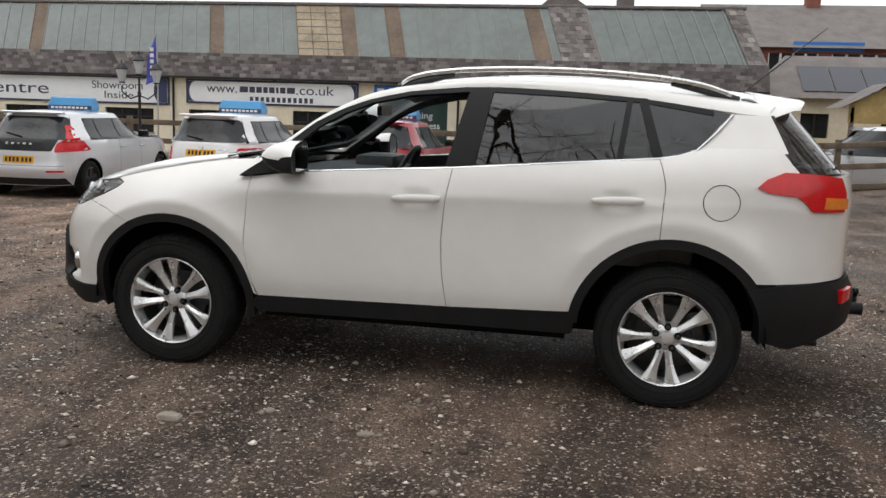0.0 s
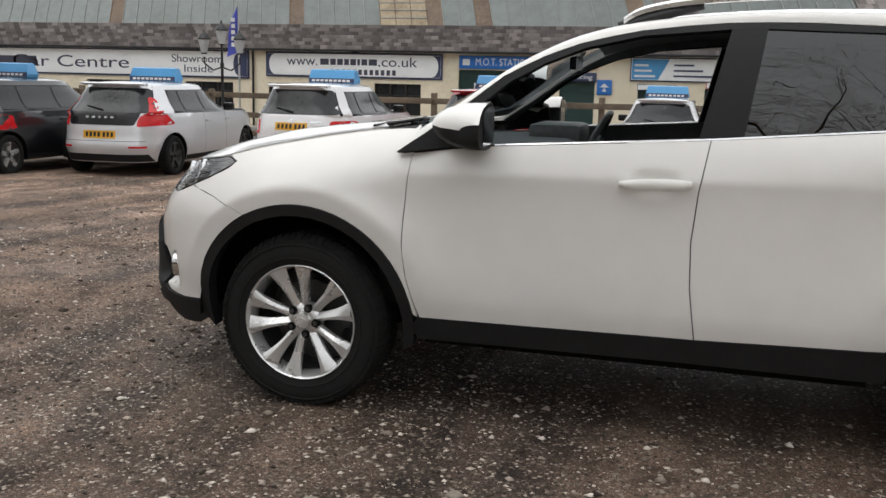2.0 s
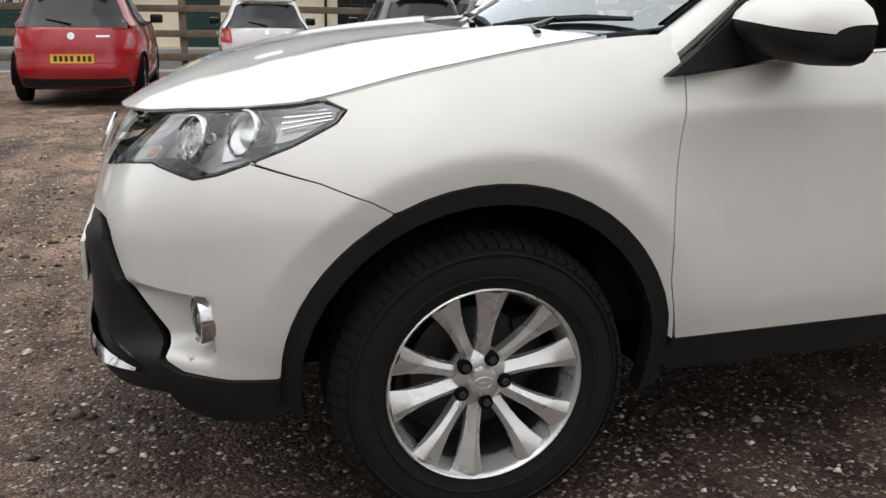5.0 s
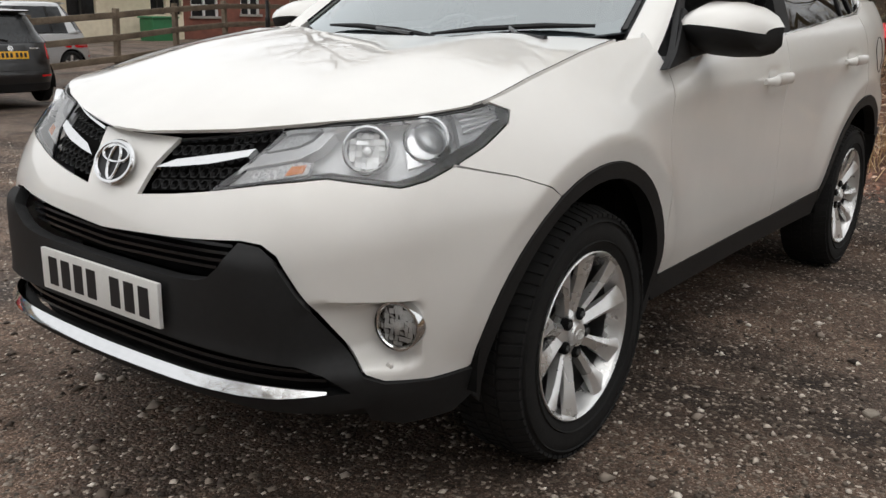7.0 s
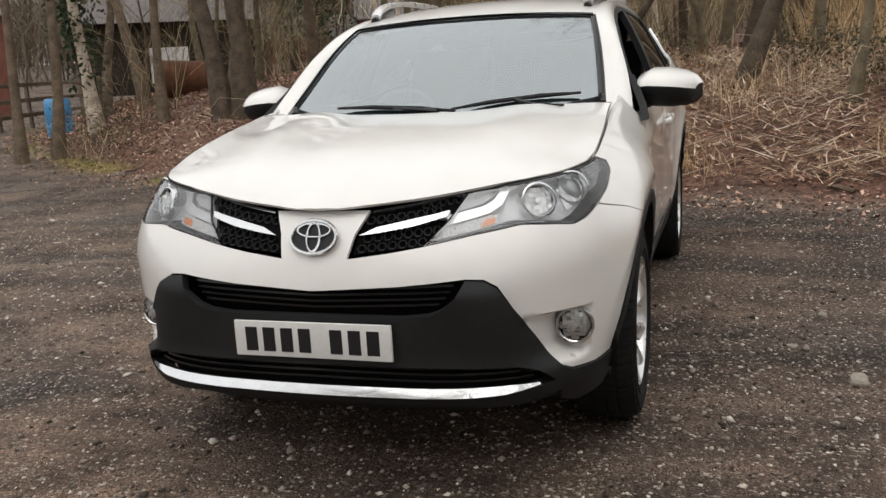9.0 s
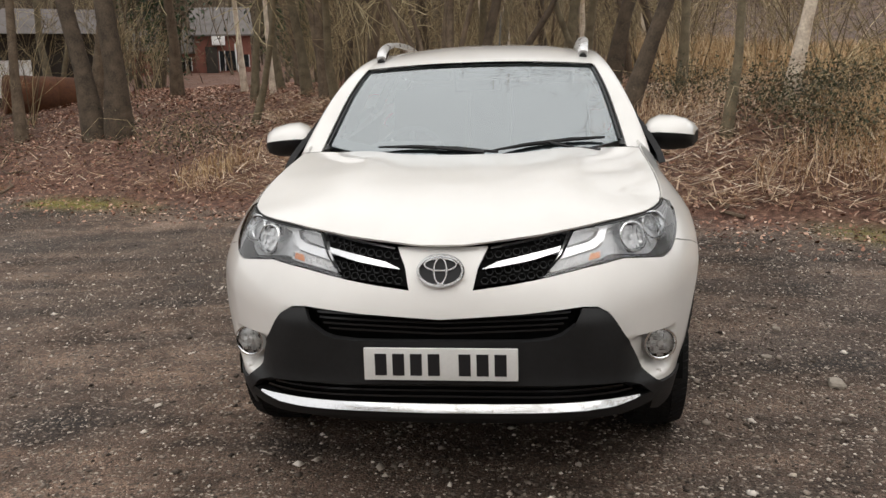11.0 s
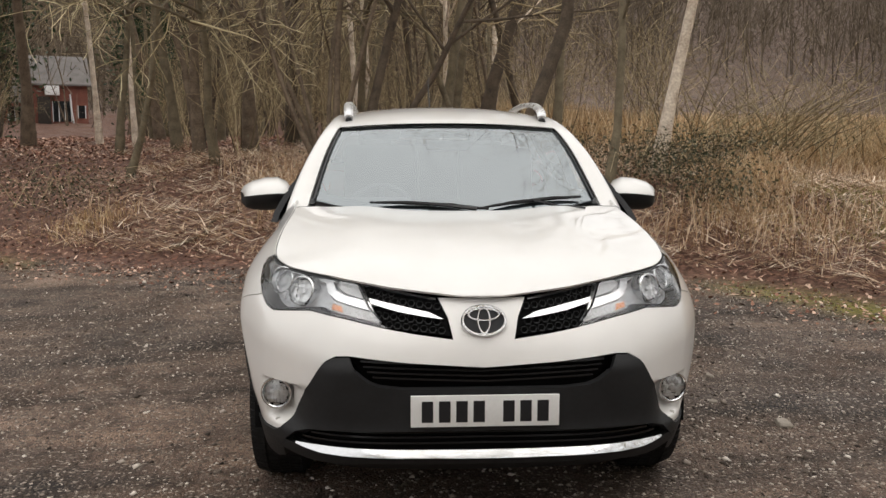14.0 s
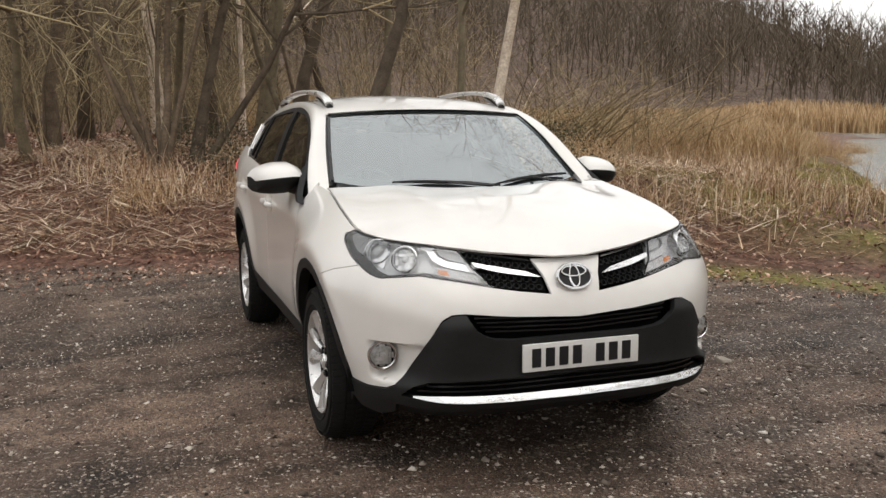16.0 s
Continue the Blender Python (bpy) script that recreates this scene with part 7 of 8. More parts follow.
SILVERC = car_paint("silver_paint", (.72, .73, .75), .3)
WHITEC = car_paint("plain_white_paint", (.82, .82, .83))
REDC = car_paint("red_paint", (.42, .012, .022))
BLACKC = car_paint("black_paint", (.010, .011, .013))
GREYC = car_paint("graphite_paint", (.06, .062, .07), .3)
LIGHTC = car_paint("light_silver_paint", (.55, .56, .57), .5)
parked("black estate car with a blue roof sign", BLACKC, 4.75, 1.83, 1.46, pose(-10.45, 6.15, -.24, 0, 0, 3), belt=.95, estate=True)
parked("silver hatchback with a black tailgate and tall red lights", SILVERC, 4.37, 1.80, 1.45, pose(-8.45, 7.45, -.25, 0, 0, 5), belt=.96, lights="tall", black_gate=True, rear_slope=.7, plate=.66, alloy=ALLOYD)
parked("white small estate car with yellow number plate", WHITEC, 4.26, 1.73, 1.48, pose(-5.72, 8.3, -.24, 0, 0, 0), belt=.98, estate=True, rear_slope=.36, plate=.83)
parked("red hatchback with rounded tail and yellow plate", REDC, 3.99, 1.71, 1.49, pose(-3.22, 9.7, -.28, 0, 0, -3), belt=.98, lights="round", rear_slope=.5, plate=.62)
parked("small white hatchback with round red lights", WHITEC, 3.44, 1.62, 1.46, pose(-.45, 12.8, -.36, 0, 0, -3), belt=.95, lights="small", rear_slope=.4, plate=.66)
parked("dark graphite hatchback with a blue roof sign", GREYC, 4.0, 1.70, 1.50, pose(1.85, 11.0, -.30, 0, 0, -4), belt=.95, lights="small", plate=.70)
parked("dark hatchback with yellow number plate", BLACKC, 3.9, 1.70, 1.50, pose(3.55, 11.8, -.32, 0, 0, -4), belt=.95, lights="small", plate=.80, roofsign=False)
parked("silver people carrier parked on the lane", LIGHTC, 4.75, 1.90, 1.85, pose(10.0, 20.9, -.50, 0, 0, 90), belt=1.05, estate=True, roofsign=False)
# ---- woods, reeds, bank ----
BARK = mat("brown_bark", (.21, .158, .11), .95, color2=(.085, .062, .043), scale=5, bump=.6, bscale=22)
BARKD = mat("dark_bark", (.125, .094, .066), .95, color2=(.045, .034, .024), scale=5, bump=.7, bscale=18)
BARKG = mat("green_grey_bark", (.225, .185, .122), .95, color2=(.11, .09, .058), scale=6, bump=.5, bscale=25)
BIRCHB = mat("birch_bark", (.90, .80, .66), .8, color2=(.40, .30, .22), scale=4.5, bump=.3, bscale=20)
TWIG = island_mat("twigs", [(0, (.085, .062, .038)), (.45, (.22, .172, .10)), (.8, (.42, .335, .195)), (1, (.64, .53, .34))], .95)
TWIGP = island_mat("pale_twigs", [(0, (.16, .13, .07)), (.45, (.42, .35, .20)), (1, (.72, .62, .40))], .9)
IVYM = island_mat("ivy_leaves", [(0, (.012, .025, .010)), (.6, (.03, .055, .02)), (1, (.06, .085, .035))], .55)
trng = random.Random(11)


def grow(p, d, length, r, level, out, spread=1.0, wander=.12, rise=.05, fine=.0035):
    """A limb and its shoots: (points, radii, level)."""
    n = 7 if level == 0 else 5 if level == 1 else 4
    pts, rad = [p.copy()], [r]
    q = d.normalized()
    for i in range(n):
        q = (q + Vector((trng.gauss(0, wander), trng.gauss(0, wander), trng.gauss(0, wander * .6) + rise))).normalized()
        p = p + q * (length / n)
        pts.append(p.copy())
        rad.append(max(r * (1 - .80 * (i + 1) / n), fine * .85))
    out.append((pts, rad, level))
    if level >= 4:
        return
    kids = (11, 6, 5, 4)[level]
    for k in range(kids):
        t = trng.uniform(.32 if level == 0 else .18, 1.0)
        i = min(int(t * n), n - 1)
        b = pts[i].lerp(pts[i + 1], t * n - i)
        ax = (pts[i + 1] - pts[i]).normalized()
        side = ax.orthogonal().normalized()
        side.rotate(Matrix.Rotation(trng.uniform(0, 6.283), 3, ax))
        dd = ax * trng.uniform(.45, .9) + side * trng.uniform(.5, 1.0) * spread
        rr = rad[i] * trng.uniform(.42, .62)
        grow(b, dd, length * trng.uniform(.34, .56) * (1.15 - .4 * t), max(rr, fine), level + 1, out, spread, wander * 1.25, rise, fine)


def tree_meshes(h, r, lean=(0, 0), fork=0, levels=3, wander=.09, spread=1.0, rise=.05, fine=.0035):
    out = []
    d = Vector((lean[0], lean[1], 1))
    grow(Vector((0, 0, -.15)), d, h, r, 0, out, spread, wander, rise, fine)
    for k in range(fork):
        a = trng.uniform(0, 6.28)
        grow(Vector((.5 * r * math.cos(a), .5 * r * math.sin(a), -.15)), d + Vector((math.cos(a), math.sin(a), 0)) * trng.uniform(.12, .4), h * trng.uniform(.7, .95), r * trng.uniform(.55, .85), 0, out, wander=wander)
    big = join(*[tube(p, q, 9 if l == 0 else 6) for p, q, l in out if l <= 1])
    small = join(*[tube(p, q, 4 if l == 2 else 3, cap=False) for p, q, l in out if 2 <= l <= levels])
    return big, small


def flare(lst, r):
    """Spread a trunk's foot."""
    v, f = lst
    return [(p[0] * (1 + .7 * max(0, .5 - p[2])) if abs(p[0]) < 2 * r else p[0], p[1] * (1 + .7 * max(0, .5 - p[2])) if abs(p[1]) < 2 * r else p[1], p[2]) for p in v], f


def tree(label, bark, h, r, lean=(0, 0), fork=0, levels=3, wander=.09, name="tree", spread=1.0, rise=.05, twig=None, fine=.0035):
    t = thing(name, label, "tree", group="woodland trees")
    big, small = tree_meshes(h, r, lean, fork, levels, wander, spread, rise, fine)
    pmesh("trunk", *flare(big, r), bark, t, smooth=60)
    pmesh("crown", *small, twig or TWIG, t, smooth=0)
    return t


def gz1(x, y):
    return float(ground_z(np.array(float(x)), np.array(float(y))))


def put_tree(t, x, y, rz=0, s=1.0):
    t.matrix_world = pose(x, y, gz1(x, y), 0, 0, rz) @ Matrix.Scale(s, 4)


# trees that stand out
for x, y, h, r, lx, ly in ((9.6, 3.1, 6.5, .075, -.1, .05), (11.2, .9, 7, .08, -.15, 0), (10.0, -.9, 6.5, .06, -.1, .1), (12.8, 5.6, 7, .08, -.1, -.1), (9.0, 4.4, 6, .06, -.05, -.2)):
    put_tree(tree("spreading bare tree with pale olive twigs", BARKG, h, r, (lx, ly), spread=2.0, rise=-.01, wander=.12, twig=TWIGP, fine=.0060), x, y)
for x, y, h, r, lx, ly, fk in ((5.95, -2.45, 7.5, .062, .1, -.16, 0), (8.95, -2.35, 8, .075, 0, -.06, 0), (10.6, -.6, 9, .10, .05, -.1, 0), (12.2, 4.3, 8, .10, 0, .05, 0), (17, 6.3, 9, .10, 0, .1, 0)):
    put_tree(tree("slim bare tree with grey-green bark on the bank", BARKG, h, r, (lx, ly), fk), x, y)
for x, y, h, r, lx, ly, fk in ((7.0, -1.3, 9, .115, .05, -.36, 0), (13.0, -1.55, 11, .15, .2, -.22, 0), (14.8, -2.9, 10, .10, 0, .12, 0), (15.7, 2.5, 10, .14, 0, .05, 1), (8.4, .75, 8, .085, .1, -.34, 1), (9.7, 7.45, 9.5, .17, .0, .10, 0), (9.75, 7.05, 9, .20, 0, .0, 0)):
    put_tree(tree("leaning bare tree with dark rough bark", BARKD, h, r, (lx, ly), fk), x, y)
for x, y, h, r, lx, ly, fk in ((20.6, 6.7, 10, .13, 0, .02, 0), (8.3, 1.2, 7.5, .06, .0, .08, 5), (11.2, 3.7, 9, .10, 0, .05, 1), (11.95, 2.9, 9, .13, 0, 0, 0)):
    put_tree(tree("bare woodland tree with several brown stems", BARK, h, r, (lx, ly), fk), x, y)
for x, y, h, r, lx, ly in ((9.4, 11.0, 9, .11, .1, -.12), (8.9, 11.4, 9, .10, .0, .15), (15.0, 14.2, 10, .13, 0, -.1), (13.8, 12.0, 10, .14, 0, .25), (15.3, 8.3, 10, .13, 0, 0), (12.6, 9.0, 10, .12, 0, -.1), (10.9, 9.6, 10, .10, .1, .12)):
    put_tree(tree("bare roadside tree with brown bark", BARK, h, r, (lx, ly)), x, y)
for x, y, h, r, ly in ((7.2, -3.45, 9, .092, -.15), (22.8, .8, 10, .09, .05), (18.5, -1.2, 9, .08, 0), (30, -4, 11, .12, .03), (14.2, .9, 9, .075, .04), (17.9, 7.55, 10, .075, .07), (14.6, 5.75, 8, .06, .05)):
    put_tree(tree("birch with pale peeling bark", BIRCHB, h, r, (0, ly), wander=.025, name="birch_tree"), x, y)
iv = tree("ivy-clad birch at the yard's edge", BIRCHB, 9, .14, (0, .1), wander=.05, name="birch_tree")
put_tree(iv, 11.4, 11.6)


def leaf_cloud(n, centre, spread_, size, seed):
    g = np.random.default_rng(seed)
    c = np.array(centre) + g.normal(0, 1, (n, 3)) * np.array(spread_)
    a = g.uniform(0, 6.28, (n, 1))
    u = g.normal(0, 1, (n, 3))
    u /= np.linalg.norm(u, axis=1)[:, None]
    w = np.cross(u, g.normal(0, 1, (n, 3)))
    w /= np.linalg.norm(w, axis=1)[:, None] + 1e-9
    s = size * g.uniform(.6, 1.3, (n, 1))
    return np.stack([c - u * s, c + w * s * .45, c + u * s, c - w * s * .45], 1)


V = leaf_cloud(2600, (0, 0, 3.2), (.22, .22, 1.3), .07, 3)
V[..., 1] += V[..., 2] * .1
V[..., 2] = np.maximum(V[..., 2], .7)
pmesh("ivy", V.reshape(-1, 3), [tuple(range(4 * i, 4 * i + 4)) for i in range(len(V))], IVYM, iv, smooth=0)
for i in range(2):
    t = tree("dark evergreen ivy-covered tree", BARKD, 10, .15)
    V = leaf_cloud(5200, (0, 0, 4.6), (.75, .75, 1.9), .10, 20 + i)
    pmesh("ivy", V.reshape(-1, 3), [tuple(range(4 * k, 4 * k + 4)) for k in range(len(V))], IVYM, t, smooth=0)
    put_tree(t, *((28, 14.4), (33, 10.2))[i])

# the wood behind: copies of a few trees
protos = [tree("bare brown woodland tree", (BARK, BARKD, BARKG)[i % 3], 8.5 + i * .8, .055 + .018 * (i % 3), (trng.uniform(-.1, .1), trng.uniform(-.15, .15)), i % 2) for i in range(6)]
spots = []
frng = np.random.default_rng(5)
tries = 0
while len(spots) < 105 and tries < 9000:
    tries += 1
    x, y = frng.uniform(9.5, 62), frng.uniform(-12, 34)
    if y > 13.5 + (x - 10) * .38 or y < -2.2 - (x - 12) * .10 or (x < 12.5 and y > 7) or (abs(y - .355 * (x + 5)) < 1.4 + .03 * x and x < 56):
        continue
    if x < 15 and frng.random() < .72:
        continue
    if any((x - a) ** 2 + (y - b) ** 2 < (.9 + .02 * x) ** 2 for a, b in spots):
        continue
    spots.append((x, y))
for i, (x, y) in enumerate(spots):
    s = frng.uniform(.75, 1.15)
    if i < len(protos):
        put_tree(protos[i], x, y, frng.uniform(0, 360), s)
    else:
        copy_thing(protos[i % 6], pose(x, y, gz1(x, y), 0, 0, frng.uniform(0, 360))).scale = (s, s, s)
# understorey: thin many-stemmed saplings
def sapling(k):
    t = thing("sapling", "thin bare many-stemmed undergrowth sapling", "sapling", group="undergrowth")
    limbs = []
    for s_ in range(7):
        a = trng.uniform(0, 6.28)
        out = []
        grow(Vector((trng.gauss(0, .12), trng.gauss(0, .12), -.1)), Vector((math.cos(a) * .45, math.sin(a) * .45, 1)), trng.uniform(1.8, 3.6), .012, 1, out, spread=.8, wander=.10, rise=.02)
        limbs += out
    pmesh("crown", *join(*[tube(p, q, 4 if l == 1 else 3, cap=False) for p, q, l in limbs if l <= 3]), TWIG, t, smooth=0)
    return t


saps = [sapling(k) for k in range(4)]
n_sap = 0
while n_sap < 120:
    x, y = frng.uniform(16.0, 44) if n_sap % 6 else frng.uniform(10.5, 16), frng.uniform(-6, 15)
    if y > 10 + (x - 9) * .25 or (abs(y - .355 * (x + 5)) < 1.5 + .03 * x and x < 56) or (x < 11 and frng.random() < .6):
        continue
    s = frng.uniform(.6, 1.15)
    if n_sap < 4:
        put_tree(saps[n_sap], x, y, 0, s)
    else:
        copy_thing(saps[n_sap % 4], pose(x, y, gz1(x, y), 0, 0, frng.uniform(0, 360))).scale = (s, s, s)
    n_sap += 1
# trees round the rest of the yard, mirrored in the glass and paint
for i, (x, y) in enumerate(((-13.5, -2.6), (-15, 2.2), (-12.5, 6), (-17, -7), (-9, -11.5), (-5.5, -12.5), (-2, -11), (1.0, -12.2), (3.6, -10.5), (6.0, -12.5), (-12.5, -9.5), (-9.3, -1.2), (-9.8, 3.4), (-4, -9.5), (2.4, -9.2), (-.6, -10))):
    copy_thing(protos[(i + 1) % 6], pose(x, y, gz1(x, y), 0, 0, 67 * i)).scale = (1.15, 1.15, 1.15)


# unseen trees added south and west: they block low sky light, show in reflections
n_ring = 0
while n_ring < 64:
    a_, r_ = radians(frng.uniform(160, 296)), frng.uniform(11, 34)
    x, y = -2 + r_ * math.cos(a_), -1 + r_ * math.sin(a_)
    if (float(edge_distance(x, y)) < 1.2 and x > -12) or y > -(x + 3.6) * 1.03 - 3.5 and x > -6:
        continue
    s = frng.uniform(.9, 1.3)
    copy_thing(protos[n_ring % 6], pose(x, y, gz1(x, y), 0, 0, frng.uniform(0, 360))).scale = (s, s, s)
    n_ring += 1


# distant woods: simple bare trees, one mesh a stretch
def far_woods(n, a0, a1, r0, r1, seed, label):
    g = np.random.default_rng(seed)
    V, F = [], []
    ang = np.radians(g.uniform(a0, a1, n))
    rad = g.uniform(0, 1, n) ** .75 * (r1 - r0) + r0
    X, Y = 5 + rad * np.cos(ang), -5 + rad * np.sin(ang)
    pondside = (np.degrees(ang) < -3) & (rad < 132)
    town = (Y > 24) & (X < 46)
    gap = (np.abs(Y - .355 * (X + 5)) < 3.0) & (X < 60)
    ok = ~pondside & ~town & ~gap
    X, Y, rad = X[ok], Y[ok], rad[ok]
    Z = ground_z(X, Y)
    for x, y, z, rr in zip(X, Y, Z, rad):
        h = g.uniform(7, 13)
        fat = .05 + rr * .0006
        limbs = [((x, y, z - .3), (x + g.normal(0, 1.2), y + g.normal(0, 1.2), z + h), fat * .8)]
        for k in range(18):
            b = np.array((x + g.normal(0, 2.2), y + g.normal(0, 2.2), z + g.uniform(-.2, .45 * h)))
            limbs.append((tuple(b), tuple(b + g.normal(0, .8, 3) + np.array((0, 0, .9))), fat * .3))
        for k in range(11):
            t = g.uniform(.2, .95)
            a = g.uniform(0, 6.28)
            l_ = h * g.uniform(.15, .34) * (1.2 - t * .6)
            b = np.array((x, y, z + h * t))
            e = b + np.array((math.cos(a) * l_, math.sin(a) * l_, l_ * g.uniform(.5, 1.3)))
            limbs.append((tuple(b), tuple(e), fat * .42))
            for q in range(6):
                s = g.uniform(.25, 1)
                b2 = b + (e - b) * s
                limbs.append((tuple(b2), tuple(b2 + g.normal(0, .36, 3) * l_ * .9 + np.array((0, 0, .3 * l_))), fat * .26))
        for p, q, w in limbs:
            dx, dy = -(y + 5), (x - 5)
            nn = math.hypot(dx, dy)
            dx, dy = dx / nn * w, dy / nn * w
            o = len(V)
            V += [(p[0] - dx, p[1] - dy, p[2]), (p[0] + dx, p[1] + dy, p[2]), (q[0] + dx * .25, q[1] + dy * .25, q[2] + w), (q[0] - dx * .25, q[1] - dy * .25, q[2] + w)]
            F.append((o, o + 1, o + 2, o + 3))
    m = island_mat("far_twigs", [(0, (.06, .046, .032)), (.5, (.11, .085, .060)), (1, (.18, .142, .10))], .95)
    me = bpy.data.meshes.new("far_woods")
    me.from_pydata(V, [], F)
    link_mesh("far_woods", me, m, None, label, "stuff", "woodland")


far_woods(4200, -62, 62, 42, 217, 9, "distant bare brown woodland on the hillside")
# second stretch is never in view; added to shut out light near the horizon
far_woods(1300, 152, 297, 34, 95, 10, "unseen bare brown woodland added to block low sky light")


# blades of reed, straw and grass
def blades(name, x, y, h, w, tilt, material, label, category, bend=.25, seed=1, lie=0.0):
    g = np.random.default_rng(seed)
    n = len(x)
    z = ground_z(x, y)
    a = g.uniform(0, 6.28, n)
    f = g.uniform(0, 6.28, n)
    t = np.abs(g.normal(0, tilt, n)) + lie
    d = np.stack([np.cos(a) * np.sin(t), np.sin(a) * np.sin(t), np.cos(t)], -1)
    sd = np.stack([np.cos(f), np.sin(f), 0 * f], -1) * w[:, None]
    base = np.stack([x, y, z - .01 + (lie > 0) * g.uniform(.02, .14, n)], -1)
    mid = base + d * (h * .55)[:, None]
    d2 = d + np.stack([np.cos(a), np.sin(a), -.5 + 0 * a], -1) * (bend * g.uniform(.2, 1.4, n))[:, None]
    tip = mid + d2 * (h * .45)[:, None]
    tip[:, 2] = np.maximum(tip[:, 2], z + .01)
    V = np.stack([base - sd, base + sd, mid + sd * .8, mid - sd * .8, tip + sd * .15, tip - sd * .15], 1)
    return scatter_mesh(name, V, [(0, 1, 2, 3), (3, 2, 4, 5)], material, label, category)


REED = island_mat("dry_reed", [(0, (.25, .155, .075)), (.35, (.46, .305, .16)), (.75, (.64, .465, .27)), (1, (.80, .645, .44))], .9)
STRAW = island_mat("dead_bracken", [(0, (.14, .075, .044)), (.4, (.40, .25, .145)), (.7, (.68, .50, .33)), (1, (.86, .72, .54))], .9)
LEAFM = island_mat("fallen_leaves", [(0, (.065, .030, .022)), (.35, (.21, .097, .066)), (.7, (.41, .225, .155)), (1, (.76, .56, .43))], .85)
GRASSM = island_mat("winter_grass", [(0, (.12, .115, .028)), (.5, (.32, .28, .085)), (1, (.58, .48, .24))], .9)
BRAMB = island_mat("bramble_leaves", [(0, (.025, .03, .015)), (.5, (.06, .066, .032)), (.8, (.12, .095, .055)), (1, (.22, .14, .085))], .6)
g = np.random.default_rng(21)


def pick(n, x0, x1, y0, y1, test):
    x, y = g.uniform(x0, x1, n), g.uniform(y0, y1, n)
    k = test(x, y)
    return x[k], y[k]


# reed bed beyond the bank and along the pond
x, y = pick(90000, 11, 48, -34, 2, lambda x, y: (y < -2.2 - .06 * (x - 9)) & ((np.degrees(np.arctan2(y - 1.73, x + 5.4)) > -41.2 - 1.4 * rough(x, y, .9, 4.0)) | (x > 60)) & (ground_z(x, y) > POND - .12) & (edge_distance(x, y) > 4.2) & (rough(x, y, .35, 2.0) > -.55) & (g.random(len(x)) < np.clip(26 / (x + 3), .25, 1)))
blades("reeds", x, y, g.uniform(.6, 1.0, len(x)) * (.35 + .036 * (x + 5)) * np.clip((np.degrees(np.arctan2(y - 1.73, x + 5.4)) + 43) / 6, .35, 1), .006 + .0005 * x, .22, REED, "tall dry golden reeds by the pond", "reeds", .22, 2)
x, y = pick(9000, 8.5, 14, -15.5, -6.5, lambda x, y: (ground_z(x, y) > POND - .25) & (np.degrees(np.arctan2(y - 1.73, x + 5.4)) > -41.5) & (edge_distance(x, y) > 3.4) & (rough(x, y, .8, 1.0) > -.2))
blades("reeds", x, y, g.uniform(.5, 1.15, len(x)), np.full(len(x), .008), .22, REED, "dry golden reed clumps at the water's edge", "reeds", .4, 3)
an, rr = np.radians(-53 + 19 * g.random(11000) ** .75), g.uniform(111, 121, 11000)
x, y = 8 + rr * np.cos(an), -12 + rr * np.sin(an)
blades("reeds", x, y, g.uniform(1.4, 3.4, len(x)) * np.clip((-33 - np.degrees(an)) / 6, .25, 1), np.full(len(x), .09), .12, REED, "distant reed bed across the pond", "reeds", .2, 4)
# bracken and straw on the bank
x, y = pick(40000, 1.5, 12, -7, 10, lambda x, y: (edge_distance(x, y) > .35) & (edge_distance(x, y) < 6) & (g.random(len(x)) < np.clip((6.5 - y) / 3, .2, 1)) & (rough(x, y, .9, 6.0) > -.45) & ~((np.abs(y - .36 * (x + 5)) < .8) & (x > 7)))
blades("dead_bracken", x, y, g.uniform(.08, .40, len(x)), g.uniform(.003, .007, len(x)), .22, STRAW, "flattened tan bracken stems on the bank", "bracken", .18, 5, lie=1.2)
x, y = pick(12000, 2.2, 10, -8.5, 3, lambda x, y: (edge_distance(x, y) > .8) & (rough(x, y, 1.3, 8.0) > np.where(y < -2.5, -.15, .2)))
blades("dry_grass", x, y, g.uniform(.25, .6, len(x)), np.full(len(x), .005), .5, STRAW, "tufts of dry pale grass on the bank", "grass", .6, 6)
x, y = pick(52000, -6, 13, -12, -3, lambda x, y: (edge_distance(x, y) > -.1) & (y < -3.6) & (ground_z(x, y) > POND + .02) & (rough(x, y, 1.2, 3.0) > -.5))
blades("grass", x, y, g.uniform(.03, .13, len(x)), np.full(len(x), .005), .5, GRASSM, "short yellow-green winter grass", "grass", .5, 7)
x, y = pick(26000, 2, 12, -4, 14, lambda x, y: (np.abs(edge_distance(x, y) + .05) < .35) & ((y > 4.6) | (y < -1.9)) & (rough(x, y, 1.1, 7.0) > .1))
blades("moss_grass", x, y, g.uniform(.015, .05, len(x)), np.full(len(x), .006), .6, GRASSM, "mossy grass along the yard's edge", "grass", .4, 8)
# broken pale reed stems lying over the bank
x, y = pick(32000, 2.5, 13.5, -7, 9, lambda x, y: (edge_distance(x, y) > .45) & (edge_distance(x, y) < 7) & (g.random(len(x)) < np.clip((6.0 - y) / 3, .12, 1)) & (rough(x, y, .7, 2.5) > -.25))
blades("broken_reed_stems", x, y, g.uniform(.08, .48, len(x)), g.uniform(.004, .011, len(x)), .16, island_mat("pale_broken_reed", [(0, (.16, .095, .06)), (.35, (.46, .33, .22)), (.7, (.72, .58, .43)), (1, (.90, .79, .64))], .85), "pale broken reed stems lying on the bank", "stems", .10, 15, lie=1.22)
